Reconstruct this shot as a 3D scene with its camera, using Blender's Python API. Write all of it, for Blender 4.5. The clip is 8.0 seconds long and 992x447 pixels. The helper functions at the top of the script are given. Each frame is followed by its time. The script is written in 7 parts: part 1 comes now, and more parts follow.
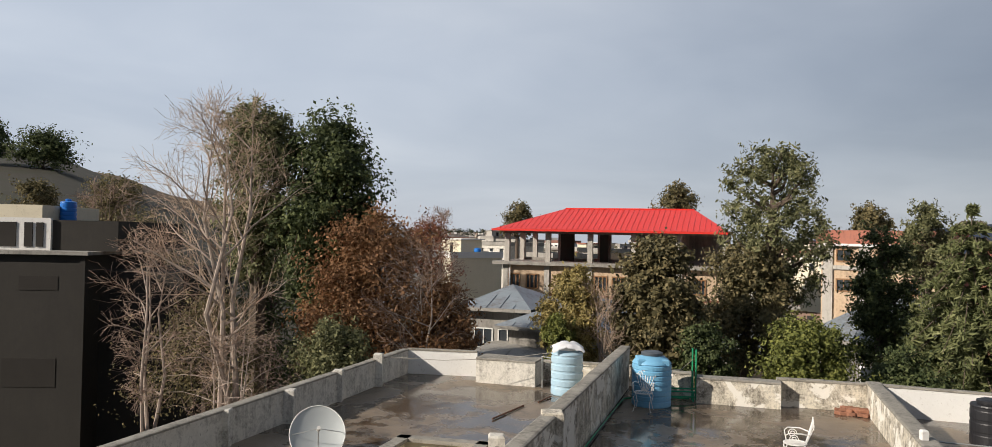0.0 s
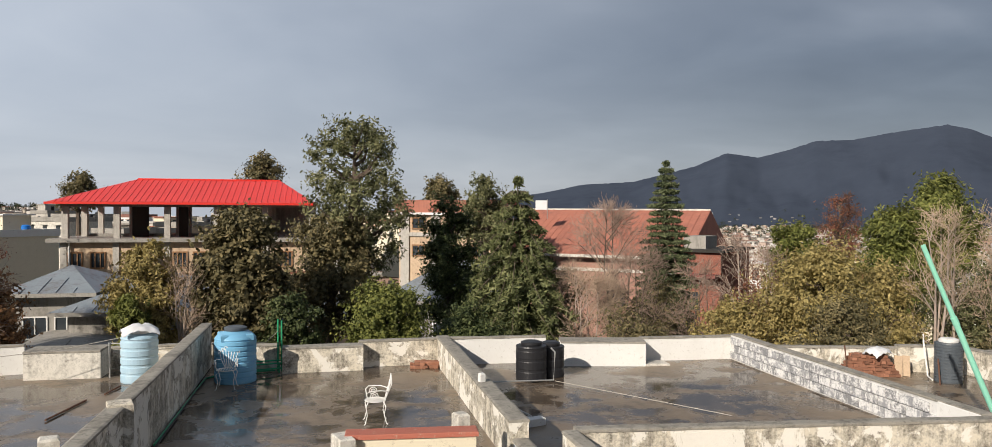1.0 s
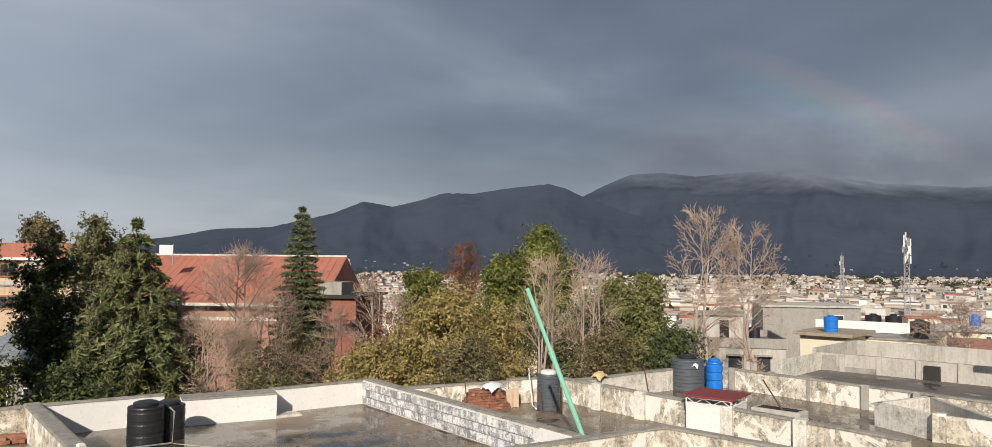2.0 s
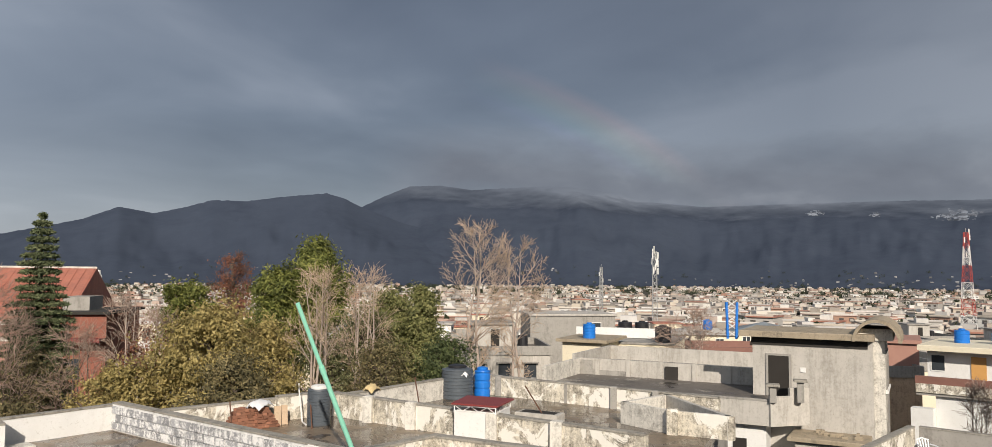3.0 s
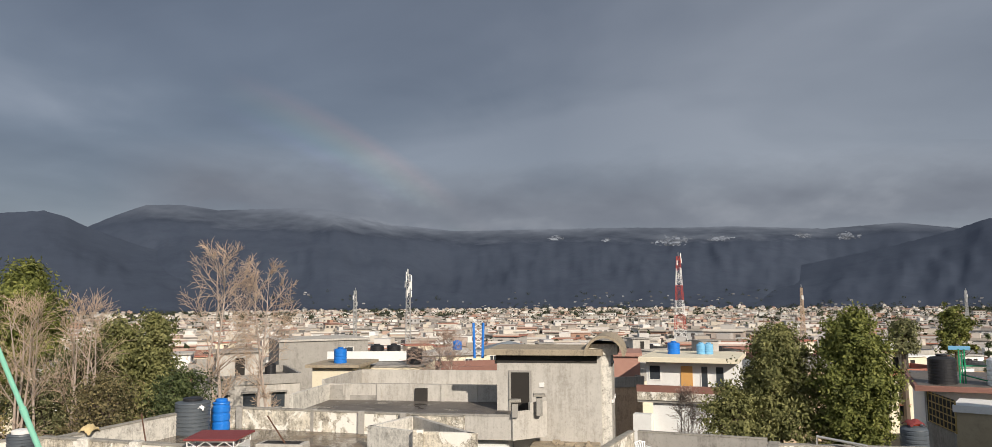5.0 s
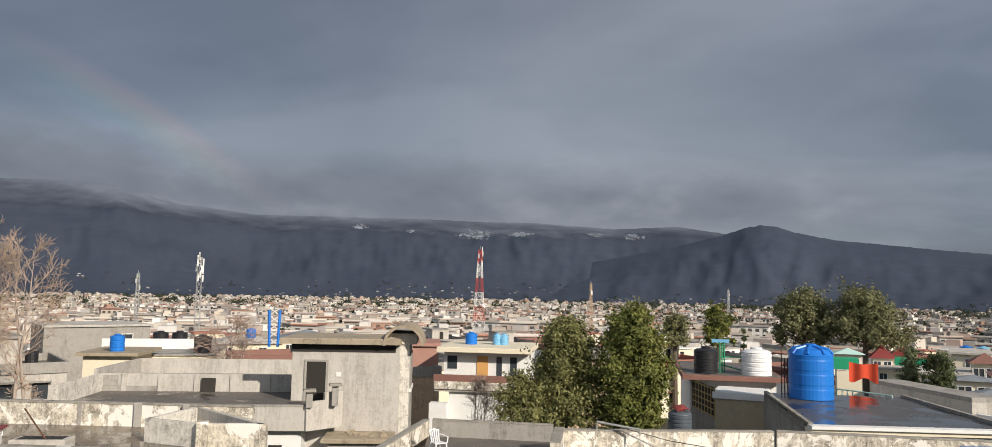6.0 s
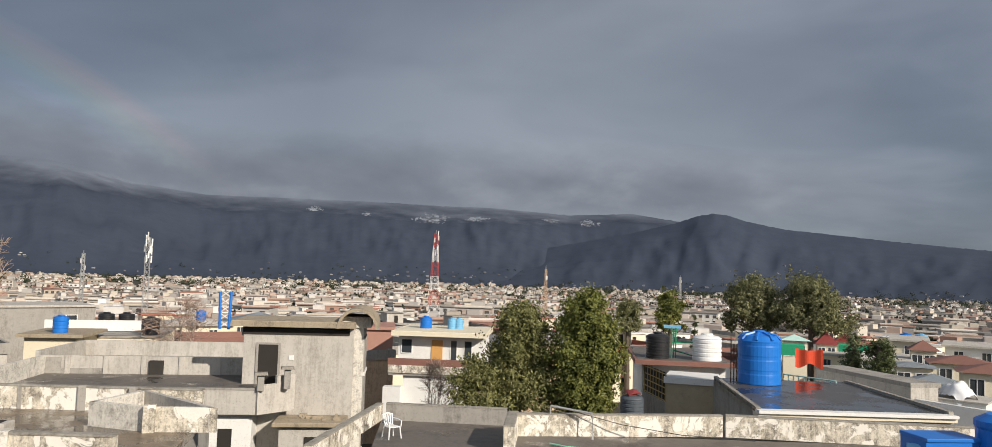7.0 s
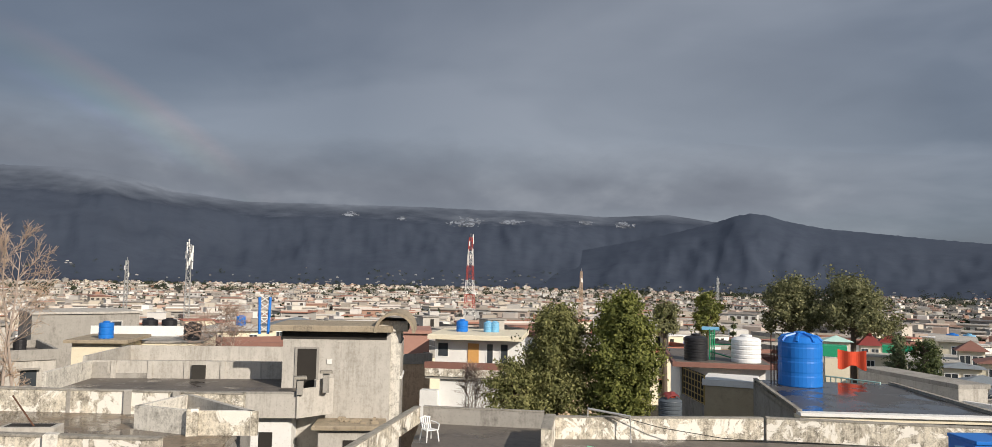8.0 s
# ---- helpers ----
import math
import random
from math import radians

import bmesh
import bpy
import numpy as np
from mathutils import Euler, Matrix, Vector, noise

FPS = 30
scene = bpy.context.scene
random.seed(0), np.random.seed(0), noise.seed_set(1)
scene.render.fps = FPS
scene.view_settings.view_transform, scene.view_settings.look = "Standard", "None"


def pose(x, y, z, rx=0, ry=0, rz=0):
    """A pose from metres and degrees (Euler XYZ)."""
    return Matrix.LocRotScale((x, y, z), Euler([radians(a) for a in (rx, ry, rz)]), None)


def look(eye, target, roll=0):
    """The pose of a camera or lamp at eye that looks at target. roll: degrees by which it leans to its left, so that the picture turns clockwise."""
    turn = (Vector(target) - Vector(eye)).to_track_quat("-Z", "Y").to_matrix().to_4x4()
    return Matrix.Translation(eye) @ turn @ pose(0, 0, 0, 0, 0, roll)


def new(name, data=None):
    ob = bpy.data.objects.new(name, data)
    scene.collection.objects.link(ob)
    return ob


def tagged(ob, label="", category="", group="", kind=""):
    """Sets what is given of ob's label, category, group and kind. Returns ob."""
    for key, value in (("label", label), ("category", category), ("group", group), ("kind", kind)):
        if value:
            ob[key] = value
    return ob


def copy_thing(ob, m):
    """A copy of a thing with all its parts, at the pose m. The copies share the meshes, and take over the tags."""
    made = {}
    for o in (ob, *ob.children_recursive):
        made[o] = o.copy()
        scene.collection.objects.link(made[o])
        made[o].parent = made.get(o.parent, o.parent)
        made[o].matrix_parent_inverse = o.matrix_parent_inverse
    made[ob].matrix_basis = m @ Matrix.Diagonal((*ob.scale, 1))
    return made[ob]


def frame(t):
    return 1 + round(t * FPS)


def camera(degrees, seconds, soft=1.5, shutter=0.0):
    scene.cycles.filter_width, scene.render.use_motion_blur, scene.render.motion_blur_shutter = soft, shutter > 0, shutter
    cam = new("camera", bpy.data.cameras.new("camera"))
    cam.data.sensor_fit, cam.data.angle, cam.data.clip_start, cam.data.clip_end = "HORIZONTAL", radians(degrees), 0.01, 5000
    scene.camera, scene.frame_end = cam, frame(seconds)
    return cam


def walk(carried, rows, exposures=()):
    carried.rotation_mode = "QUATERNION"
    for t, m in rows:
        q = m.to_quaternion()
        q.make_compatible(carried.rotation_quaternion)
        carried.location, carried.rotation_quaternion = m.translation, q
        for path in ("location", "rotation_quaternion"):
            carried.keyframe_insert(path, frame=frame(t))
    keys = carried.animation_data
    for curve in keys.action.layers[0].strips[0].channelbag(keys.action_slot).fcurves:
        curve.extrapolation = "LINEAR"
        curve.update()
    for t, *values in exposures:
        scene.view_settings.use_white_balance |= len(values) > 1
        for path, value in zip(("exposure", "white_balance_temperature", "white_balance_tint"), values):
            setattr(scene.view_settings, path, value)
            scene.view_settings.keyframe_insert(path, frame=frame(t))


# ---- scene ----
cam = camera(65.44, 8.0, soft=0.7)
# seconds, x, y, z, yaw, pitch, roll
PATH = [
    (0.0, -0.143, 0.127, 4.107, -0.00, 0.94, -1.17),
    (0.5, -0.089, 0.151, 4.078, -15.14, -0.30, -1.52),
    (1.0, -0.028, 0.226, 4.073, -29.94, -0.79, -0.25),
    (1.5, 0.100, 0.264, 4.062, -43.05, 0.26, 0.62),
    (2.0, 0.125, 0.238, 4.077, -56.32, 2.80, -0.46),
    (2.2, 0.078, 0.225, 4.089, -60.37, 3.20, -0.45),
    (3.3, -0.091, -0.028, 4.141, -75.88, 3.88, -0.45),
    (3.5, -0.121, -0.034, 4.141, -77.62, 3.99, -0.42),
    (4.0, -0.030, -0.056, 4.143, -81.37, 4.24, -0.00),
    (5.3, -0.038, -0.152, 4.115, -94.78, 5.45, -0.04),
    (5.5, -0.023, -0.135, 4.106, -97.95, 5.27, -0.54),
    (6.0, -0.010, -0.162, 4.100, -105.20, 4.82, -1.11),
    (6.5, 0.067, -0.162, 4.094, -108.23, 4.21, -1.49),
    (7.0, 0.092, -0.161, 4.092, -108.50, 3.76, -1.76),
    (7.5, 0.077, -0.148, 4.095, -106.56, 3.94, -1.33),
    (8.0, 0.067, -0.149, 4.088, -105.90, 3.92, -1.19),
]
walk(cam, [(t, pose(x, y, z, 90 + p, r, w)) for t, x, y, z, w, p, r in PATH],
     exposures=[(0.0, -0.03), (1.5, -0.05), (3.5, -0.10), (4.0, -0.12), (5.5, 0.0), (8.0, -0.02)])

# ---- light: low winter sun from the west, storm cloud over the east ----
SUN_EL, SUN_AZ = 27.0, 245.0            # degrees; azimuth from +y towards +x
def compass(az, el=0.0):
    a, e = radians(az), radians(el)
    return Vector((math.sin(a) * math.cos(e), math.cos(a) * math.cos(e), math.sin(e)))

sun = new("sun", bpy.data.lights.new("sun", "SUN"))
sun.data.energy, sun.data.angle, sun.data.color = 5.4, radians(0.6), (1.0, 0.905, 0.79)
sun.matrix_world = look(compass(SUN_AZ, SUN_EL) * 50, (0, 0, 0))


class Graph:
    """Short hand for node trees."""
    def __init__(self, tree):
        self.tree = tree
        tree.nodes.clear()

    def node(self, kind, ins=None, operation="", use_clamp=False, data_type="", blend_type="", sky_type=""):
        n = self.tree.nodes.new(kind)
        if operation:
            n.operation = operation
        if use_clamp:
            n.use_clamp = True
        if data_type:
            n.data_type = data_type
        if blend_type:
            n.blend_type = blend_type
        if sky_type:
            n.sky_type, n.sun_disc = sky_type, False
        for k, v in (ins or {}).items():
            if isinstance(v, bpy.types.NodeSocket):
                self.tree.links.new(v, n.inputs[k])
            else:
                n.inputs[k].default_value = v
        return n

    def noise(self, co, scale, detail=5, rough=0.6, **ins):
        return self.node("ShaderNodeTexNoise", {"Vector": co, "Scale": scale, "Detail": detail, "Roughness": rough, **ins}).outputs["Fac"]

    def ramp(self, fac, *stops):
        n = self.node("ShaderNodeValToRGB", {"Fac": fac})
        el = n.color_ramp.elements
        while len(el) < len(stops):
            el.new(0.5)
        for e, (p, c) in zip(el, stops):
            e.position, e.color = p, (*c, 1) if not isinstance(c, (int, float)) else (c, c, c, 1)
        return n.outputs["Color"]

    def mix(self, fac, a, b, mode="MIX"):
        n = self.node("ShaderNodeMix", data_type="RGBA", blend_type=mode)
        for i, v in ((0, fac), (6, a), (7, b)):
            if isinstance(v, bpy.types.NodeSocket):
                self.tree.links.new(v, n.inputs[i])
            else:
                n.inputs[i].default_value = (*v, 1) if isinstance(v, tuple) else v
        return n.outputs[2]

    def math(self, op, a, b=0.0, clamp=False):
        return self.node("ShaderNodeMath", {0: a, 1: b}, operation=op, use_clamp=clamp).outputs[0]


def make_world():
    world = bpy.data.worlds.new("storm_sky")
    scene.world = world
    world.use_nodes = True
    g = Graph(world.node_tree)
    co = g.node("ShaderNodeTexCoord").outputs["Generated"]
    sky = g.node("ShaderNodeTexSky", sky_type="NISHITA")
    sky.sun_elevation, sky.sun_rotation = radians(SUN_EL), radians(SUN_AZ)
    xyz = g.node("ShaderNodeSeparateXYZ", {0: co})
    # cloud sheet, flattened towards the horizon
    h = g.math("MAXIMUM", xyz.outputs[2], 0.0)
    d = g.math("ADD", h, 0.16)
    flat = g.node("ShaderNodeCombineXYZ", {0: g.math("DIVIDE", xyz.outputs[0], d), 1: g.math("DIVIDE", xyz.outputs[1], d), 2: h})
    big = g.noise(flat.outputs[0], 0.55, 4, 0.5, Distortion=0.5)
    small = g.noise(flat.outputs[0], 1.7, 5, 0.55, Distortion=0.6)
    cloud = g.math("ADD", g.math("MULTIPLY", big, 0.84), g.math("MULTIPLY", small, 0.16))
    dark = g.ramp(cloud, (0.36, (0.112, 0.134, 0.180)), (0.50, (0.172, 0.201, 0.256)), (0.64, (0.285, 0.316, 0.378)))
    # paler and bluer towards the open sky in the north and west
    north = g.node("ShaderNodeVectorMath", {0: co, 1: compass(-35)}, operation="DOT_PRODUCT").outputs["Value"]
    pale = g.ramp(cloud, (0.30, (0.46, 0.53, 0.65)), (0.55, (0.62, 0.68, 0.78)), (0.75, (0.80, 0.84, 0.90)))
    side = g.node("ShaderNodeMapRange", {"Value": north, "From Min": 0.05, "From Max": 0.95}).outputs[0]
    col = g.mix(side, dark, pale)
    # lighter gap under the cloud edge
    low = g.node("ShaderNodeMapRange", {"Value": xyz.outputs[2], "From Min": 0.20, "From Max": 0.03}).outputs[0]
    toward = g.node("ShaderNodeVectorMath", {0: co, 1: compass(8)}, operation="DOT_PRODUCT").outputs["Value"]
    gap = g.math("MULTIPLY", g.math("MULTIPLY", low, 0.34), g.node("ShaderNodeMapRange", {"Value": toward, "From Min": 0.2, "From Max": 0.95}).outputs[0])
    col = g.mix(gap, col, (0.62, 0.64, 0.68))
    # the rainbow round the point opposite the sun
    ring = g.node("ShaderNodeVectorMath", {0: co, 1: compass(RAIN_AZ, RAIN_EL)}, operation="DOT_PRODUCT").outputs["Value"]
    bow = g.ramp(g.node("ShaderNodeMapRange", {"Value": ring, "From Min": math.cos(radians(43.6)), "From Max": math.cos(radians(39.6))}).outputs[0],
                 (0.0, 0.0), (0.22, (0.125, 0.052, 0.022)), (0.42, (0.090, 0.088, 0.028)), (0.62, (0.030, 0.078, 0.060)), (0.82, (0.034, 0.042, 0.092)), (1.0, 0.0))
    leg = g.node("ShaderNodeMapRange", {"Value": g.node("ShaderNodeVectorMath", {0: co, 1: compass(100)}, operation="DOT_PRODUCT").outputs["Value"], "From Min": 0.84, "From Max": 0.99}).outputs[0]
    col = g.mix(leg, col, bow, "ADD")
    # the darkest belly of the storm
    belly = g.node("ShaderNodeVectorMath", {0: co, 1: compass(101, 22)}, operation="DOT_PRODUCT").outputs["Value"]
    belly = g.node("ShaderNodeMapRange", {"Value": belly, "From Min": 0.90, "From Max": 0.99, "To Max": 0.34}).outputs[0]
    col = g.mix(belly, col, (0.10, 0.108, 0.135))
    # thinner cloud over the south-eastern crest
    thin = g.node("ShaderNodeVectorMath", {0: co, 1: compass(116, 9)}, operation="DOT_PRODUCT").outputs["Value"]
    thin = g.node("ShaderNodeMapRange", {"Value": thin, "From Min": 0.935, "From Max": 1.0, "To Max": 0.44}).outputs[0]
    col = g.mix(g.math("MULTIPLY", thin, g.math("ADD", cloud, 0.45)), col, (0.40, 0.425, 0.475))
    clouds = g.node("ShaderNodeBackground", {"Color": col, "Strength": 1.0})
    clear = g.node("ShaderNodeBackground", {"Color": sky.outputs[0], "Strength": 0.10})
    both = g.node("ShaderNodeMixShader", {0: 0.88, 1: clear.outputs[0], 2: clouds.outputs[0]})
    g.node("ShaderNodeOutputWorld", {0: both.outputs[0]})


RAIN_AZ, RAIN_EL = 58.7, -25.5
make_world()


# ---- materials ----
def surf(name, colours, scale=3.0, rough=0.8, bump=0.3, stain=None, stain_scale=0.6, stain_at=(0.52, 0.68), streak=False,
         fine=40.0, metallic=0.0, wet=None, spread=0.0, spec=0.4, flake=None):
    """A weathered surface. colours: dark and light of the ground tone; stain: colour of dirt in blotches (streaks run down);
    wet: noise range that turns to standing water; spread: tone change from piece to piece; flake: colour of sharp-edged patches of fresher coat."""
    m = bpy.data.materials.new(name)
    m.use_nodes = True
    g = Graph(m.node_tree)
    co = g.node("ShaderNodeTexCoord").outputs["Object"]
    if spread:
        info = g.node("ShaderNodeObjectInfo").outputs["Random"]
        co = g.node("ShaderNodeVectorMath", {0: co, 1: g.node("ShaderNodeVectorMath", {0: (61.0, 37.0, 23.0), 3: info}, operation="SCALE").outputs[0]}, operation="ADD").outputs[0]
    grain = g.noise(co, fine, 4, 0.7)
    broad = g.noise(co, scale, 6, 0.65)
    col = g.mix(g.math("ADD", g.math("MULTIPLY", broad, 0.75), g.math("MULTIPLY", grain, 0.3), True), colours[0], colours[1])
    if spread:
        col = g.mix(1.0, col, g.ramp(info, (0.0, 1.0 - spread), (1.0, 1.0 + 0.0)), "MULTIPLY")
    rgh = g.math("ADD", rough - 0.08, g.math("MULTIPLY", grain, 0.16))
    if stain:
        sco = co
        if streak:
            sco = g.node("ShaderNodeMapping", {"Vector": co, "Scale": (1.0, 1.0, 0.22)}).outputs[0]
        s1 = g.noise(sco, stain_scale, 7, 0.72, Distortion=0.4)
        s2 = g.noise(co, stain_scale * 7, 6, 0.75)
        s3 = g.noise(g.node("ShaderNodeMapping", {"Vector": co, "Scale": (9.0, 9.0, 0.7)}).outputs[0], 1.0, 4, 0.6)
        s = g.math("ADD", g.math("ADD", g.math("MULTIPLY", s1, 0.46), g.math("MULTIPLY", s2, 0.34)), g.math("MULTIPLY", s3, 0.20 if streak or stain_scale > 0.9 else 0.0))
        if not (streak or stain_scale > 0.9):
            s = g.math("MULTIPLY", s, 1.25)
        col = g.mix(g.ramp(s, (stain_at[0] - 0.03, 0.0), (stain_at[1] - 0.02, 0.92)), col, stain)
        grime = g.ramp(g.noise(co, stain_scale * 2.7, 6, 0.7), (0.45, 0.0), (0.80, 0.26))
        col = g.mix(grime, col, g.mix(0.5, stain, colours[0]))
        speck = g.ramp(g.noise(co, 11.0, 6, 0.8), (0.57, 0.0), (0.66, 0.55))
        col = g.mix(speck, col, stain)
    if flake:
        patch = g.ramp(g.noise(co, 1.35, 9, 0.68, Distortion=0.7), (0.515, 0.0), (0.545, 0.9))
        col = g.mix(patch, col, flake)
    if wet:
        w = g.noise(co, wet[0], 5, 0.6, Distortion=0.3)
        pool = g.ramp(w, (wet[1], 0.0), (wet[2], 1.0))
        col = g.mix(pool, col, g.mix(1.0, col, (0.42, 0.42, 0.44), "MULTIPLY"))
        rgh = g.mix(pool, rgh, (0.09, 0.09, 0.09))
    b = g.node("ShaderNodeBsdfPrincipled", {"Base Color": col, "Roughness": rgh, "Metallic": metallic, "Specular IOR Level": spec})
    if bump:
        height = g.math("ADD", g.math("MULTIPLY", broad, 0.6), g.math("MULTIPLY", grain, 0.4))
        bn = g.node("ShaderNodeBump", {"Height": height, "Strength": bump, "Distance": 0.02})
        if wet:
            st = g.math("MULTIPLY", g.math("SUBTRACT", 1.0, pool), bump)
            g.tree.links.new(st, bn.inputs["Strength"])
        g.tree.links.new(bn.outputs[0], b.inputs["Normal"])
    g.node("ShaderNodeOutputMaterial", {0: b.outputs[0]})
    return m


def leafy(name, dark, mid, light, trans=0.30, rough=0.6):
    """Foliage: the tone drifts from clump to clump and a little from leaf to leaf."""
    m = bpy.data.materials.new(name)
    m.use_nodes = True
    g = Graph(m.node_tree)
    r = g.node("ShaderNodeNewGeometry").outputs["Random Per Island"]
    co = g.node("ShaderNodeTexCoord").outputs["Object"]
    tone = g.math("ADD", g.math("MULTIPLY", r, 0.45), g.math("MULTIPLY", g.noise(co, 0.85, 3, 0.6), 0.75))
    col = g.ramp(tone, (0.22, dark), (0.58, mid), (1.0, light))
    b = g.node("ShaderNodeBsdfPrincipled", {"Base Color": col, "Roughness": rough, "Specular IOR Level": 0.2})
    t = g.node("ShaderNodeBsdfTranslucent", {"Color": col})
    x = g.node("ShaderNodeMixShader", {0: trans, 1: b.outputs[0], 2: t.outputs[0]})
    g.node("ShaderNodeOutputMaterial", {0: x.outputs[0]})
    return m


def islands(name, stops, rough=0.85):
    """Tone from piece to piece inside one joined mesh."""
    m = bpy.data.materials.new(name)
    m.use_nodes = True
    g = Graph(m.node_tree)
    r = g.node("ShaderNodeNewGeometry").outputs["Random Per Island"]
    co = g.node("ShaderNodeTexCoord").outputs["Object"]
    n = g.noise(co, 0.35, 5, 0.7)
    col = g.mix(g.math("MULTIPLY", n, 0.32), g.ramp(r, *stops), (0.17, 0.145, 0.12))
    b = g.node("ShaderNodeBsdfPrincipled", {"Base Color": col, "Roughness": rough})
    g.node("ShaderNodeOutputMaterial", {0: b.outputs[0]})
    return m


M = {}
M["deck"] = surf("wet_concrete_deck", ((0.090, 0.064, 0.043), (0.36, 0.28, 0.195)), 0.8, 0.42, 0.35, stain=(0.05, 0.042, 0.034), stain_scale=0.7, stain_at=(0.53, 0.66), wet=(0.75, 0.44, 0.55), fine=18)
M["deck_dry"] = surf("damp_concrete_deck", ((0.10, 0.088, 0.075), (0.20, 0.175, 0.15)), 0.8, 0.6, 0.4, stain=(0.06, 0.055, 0.05), wet=(0.5, 0.55, 0.66), fine=22)
M["tar"] = surf("wet_bitumen_roof", ((0.05, 0.047, 0.045), (0.115, 0.105, 0.095)), 0.9, 0.4, 0.25, wet=(0.45, 0.44, 0.56), fine=25)
M["lime"] = surf("limewashed_plaster", ((0.52, 0.485, 0.42), (0.82, 0.79, 0.72)), 2.2, 0.9, 0.5, stain=(0.15, 0.135, 0.11), stain_scale=2.2, stain_at=(0.50, 0.66))
M["lime_old"] = surf("mouldy_limewash", ((0.50, 0.44, 0.335), (0.84, 0.785, 0.67)), 3.2, 0.92, 0.7, stain=(0.125, 0.110, 0.088), stain_scale=2.8, stain_at=(0.475, 0.60), fine=26, flake=(0.80, 0.765, 0.69))
M["cap"] = surf("blackened_cement_cap", ((0.16, 0.145, 0.12), (0.46, 0.43, 0.37)), 1.6, 0.9, 0.5, stain=(0.06, 0.055, 0.045), stain_scale=1.8)
M["cap_tan"] = surf("lichen_brown_slab", ((0.22, 0.175, 0.115), (0.46, 0.39, 0.29)), 1.4, 0.92, 0.5, stain=(0.09, 0.08, 0.065), stain_scale=1.5, stain_at=(0.54, 0.68))
M["cement"] = surf("grey_cement_render", ((0.24, 0.225, 0.20), (0.40, 0.38, 0.345)), 1.3, 0.9, 0.4, stain=(0.10, 0.09, 0.08), stain_scale=0.7, streak=True)
M["cement_pale"] = surf("pale_cement_render", ((0.38, 0.355, 0.315), (0.58, 0.55, 0.50)), 0.9, 0.9, 0.35, stain=(0.20, 0.18, 0.15), stain_scale=0.8, stain_at=(0.50, 0.70), streak=True)
# Bare cement, darkened far below its own tone to stand for deep shade.
M["cement_dark_shade"] = surf("dark_cement_and_shade", ((0.022, 0.020, 0.017), (0.052, 0.047, 0.041)), 0.8, 0.92, 0.4, stain=(0.03, 0.028, 0.025), stain_scale=0.4, streak=True)
M["block"] = surf("whitewashed_block", ((0.22, 0.225, 0.24), (0.46, 0.46, 0.47)), 3.5, 0.92, 0.5, stain=(0.78, 0.77, 0.75), stain_scale=3.2, stain_at=(0.50, 0.56), spread=0.45)
M["mortar"] = surf("white_mortar", ((0.60, 0.59, 0.57), (0.80, 0.79, 0.77)), 4, 0.95, 0.3, stain=(0.25, 0.24, 0.22), stain_scale=2)
M["white"] = surf("white_paint", ((0.66, 0.65, 0.62), (0.82, 0.81, 0.78)), 1.2, 0.75, 0.15, stain=(0.42, 0.39, 0.34), stain_scale=0.8, stain_at=(0.60, 0.8), streak=True)
M["cream"] = surf("cream_paint", ((0.64, 0.57, 0.42), (0.79, 0.72, 0.56)), 1.2, 0.8, 0.15, stain=(0.35, 0.29, 0.2), stain_scale=0.9, stain_at=(0.62, 0.8), streak=True)
M["beige"] = surf("beige_wall_panel", ((0.36, 0.29, 0.19), (0.50, 0.42, 0.29)), 1.0, 0.85, 0.2, stain=(0.24, 0.2, 0.15), stain_scale=0.7, stain_at=(0.56, 0.75))
M["pinkish"] = surf("pink_render", ((0.30, 0.155, 0.12), (0.42, 0.24, 0.185)), 1.0, 0.85, 0.2)
M["brick_wall"] = surf("pale_brick_face", ((0.48, 0.34, 0.22), (0.66, 0.51, 0.36)), 3, 0.9, 0.4, stain=(0.22, 0.15, 0.11), stain_scale=1.0)
M["brick_red"] = surf("red_brick_face", ((0.22, 0.075, 0.05), (0.34, 0.13, 0.09)), 2, 0.9, 0.4, stain=(0.12, 0.06, 0.05), stain_scale=0.5)
M["red_roof"] = surf("red_metal_sheet", ((0.62, 0.028, 0.022), (0.74, 0.050, 0.035)), 0.6, 0.42, 0.08, fine=6)
M["terracotta"] = surf("terracotta_sheet", ((0.34, 0.115, 0.075), (0.46, 0.19, 0.13)), 0.7, 0.75, 0.25, stain=(0.22, 0.10, 0.08), stain_scale=0.3, streak=True)
M["zinc"] = surf("grey_zinc_sheet", ((0.20, 0.23, 0.25), (0.38, 0.42, 0.44)), 0.8, 0.45, 0.15, stain=(0.15, 0.11, 0.09), stain_scale=0.7, metallic=0.3)
M["brown_edge"] = surf("brown_painted_edge", ((0.16, 0.075, 0.058), (0.26, 0.13, 0.10)), 1.6, 0.7, 0.2)
M["maroon"] = surf("dark_red_sheet", ((0.17, 0.03, 0.028), (0.26, 0.055, 0.05)), 2.5, 0.5, 0.2)
M["maroon_bright"] = surf("tower_red_paint", ((0.36, 0.05, 0.04), (0.46, 0.08, 0.06)), 1.0, 0.6, 0.0)
M["red_paint"] = surf("faded_red_paint", ((0.36, 0.10, 0.065), (0.48, 0.17, 0.115)), 2.0, 0.75, 0.3, stain=(0.5, 0.42, 0.34), stain_at=(0.6, 0.75))
M["wood"] = surf("brown_wood", ((0.20, 0.10, 0.045), (0.34, 0.19, 0.09)), 3, 0.6, 0.3)
M["orange_door"] = surf("varnished_door", ((0.52, 0.27, 0.08), (0.64, 0.36, 0.13)), 3, 0.5, 0.1)
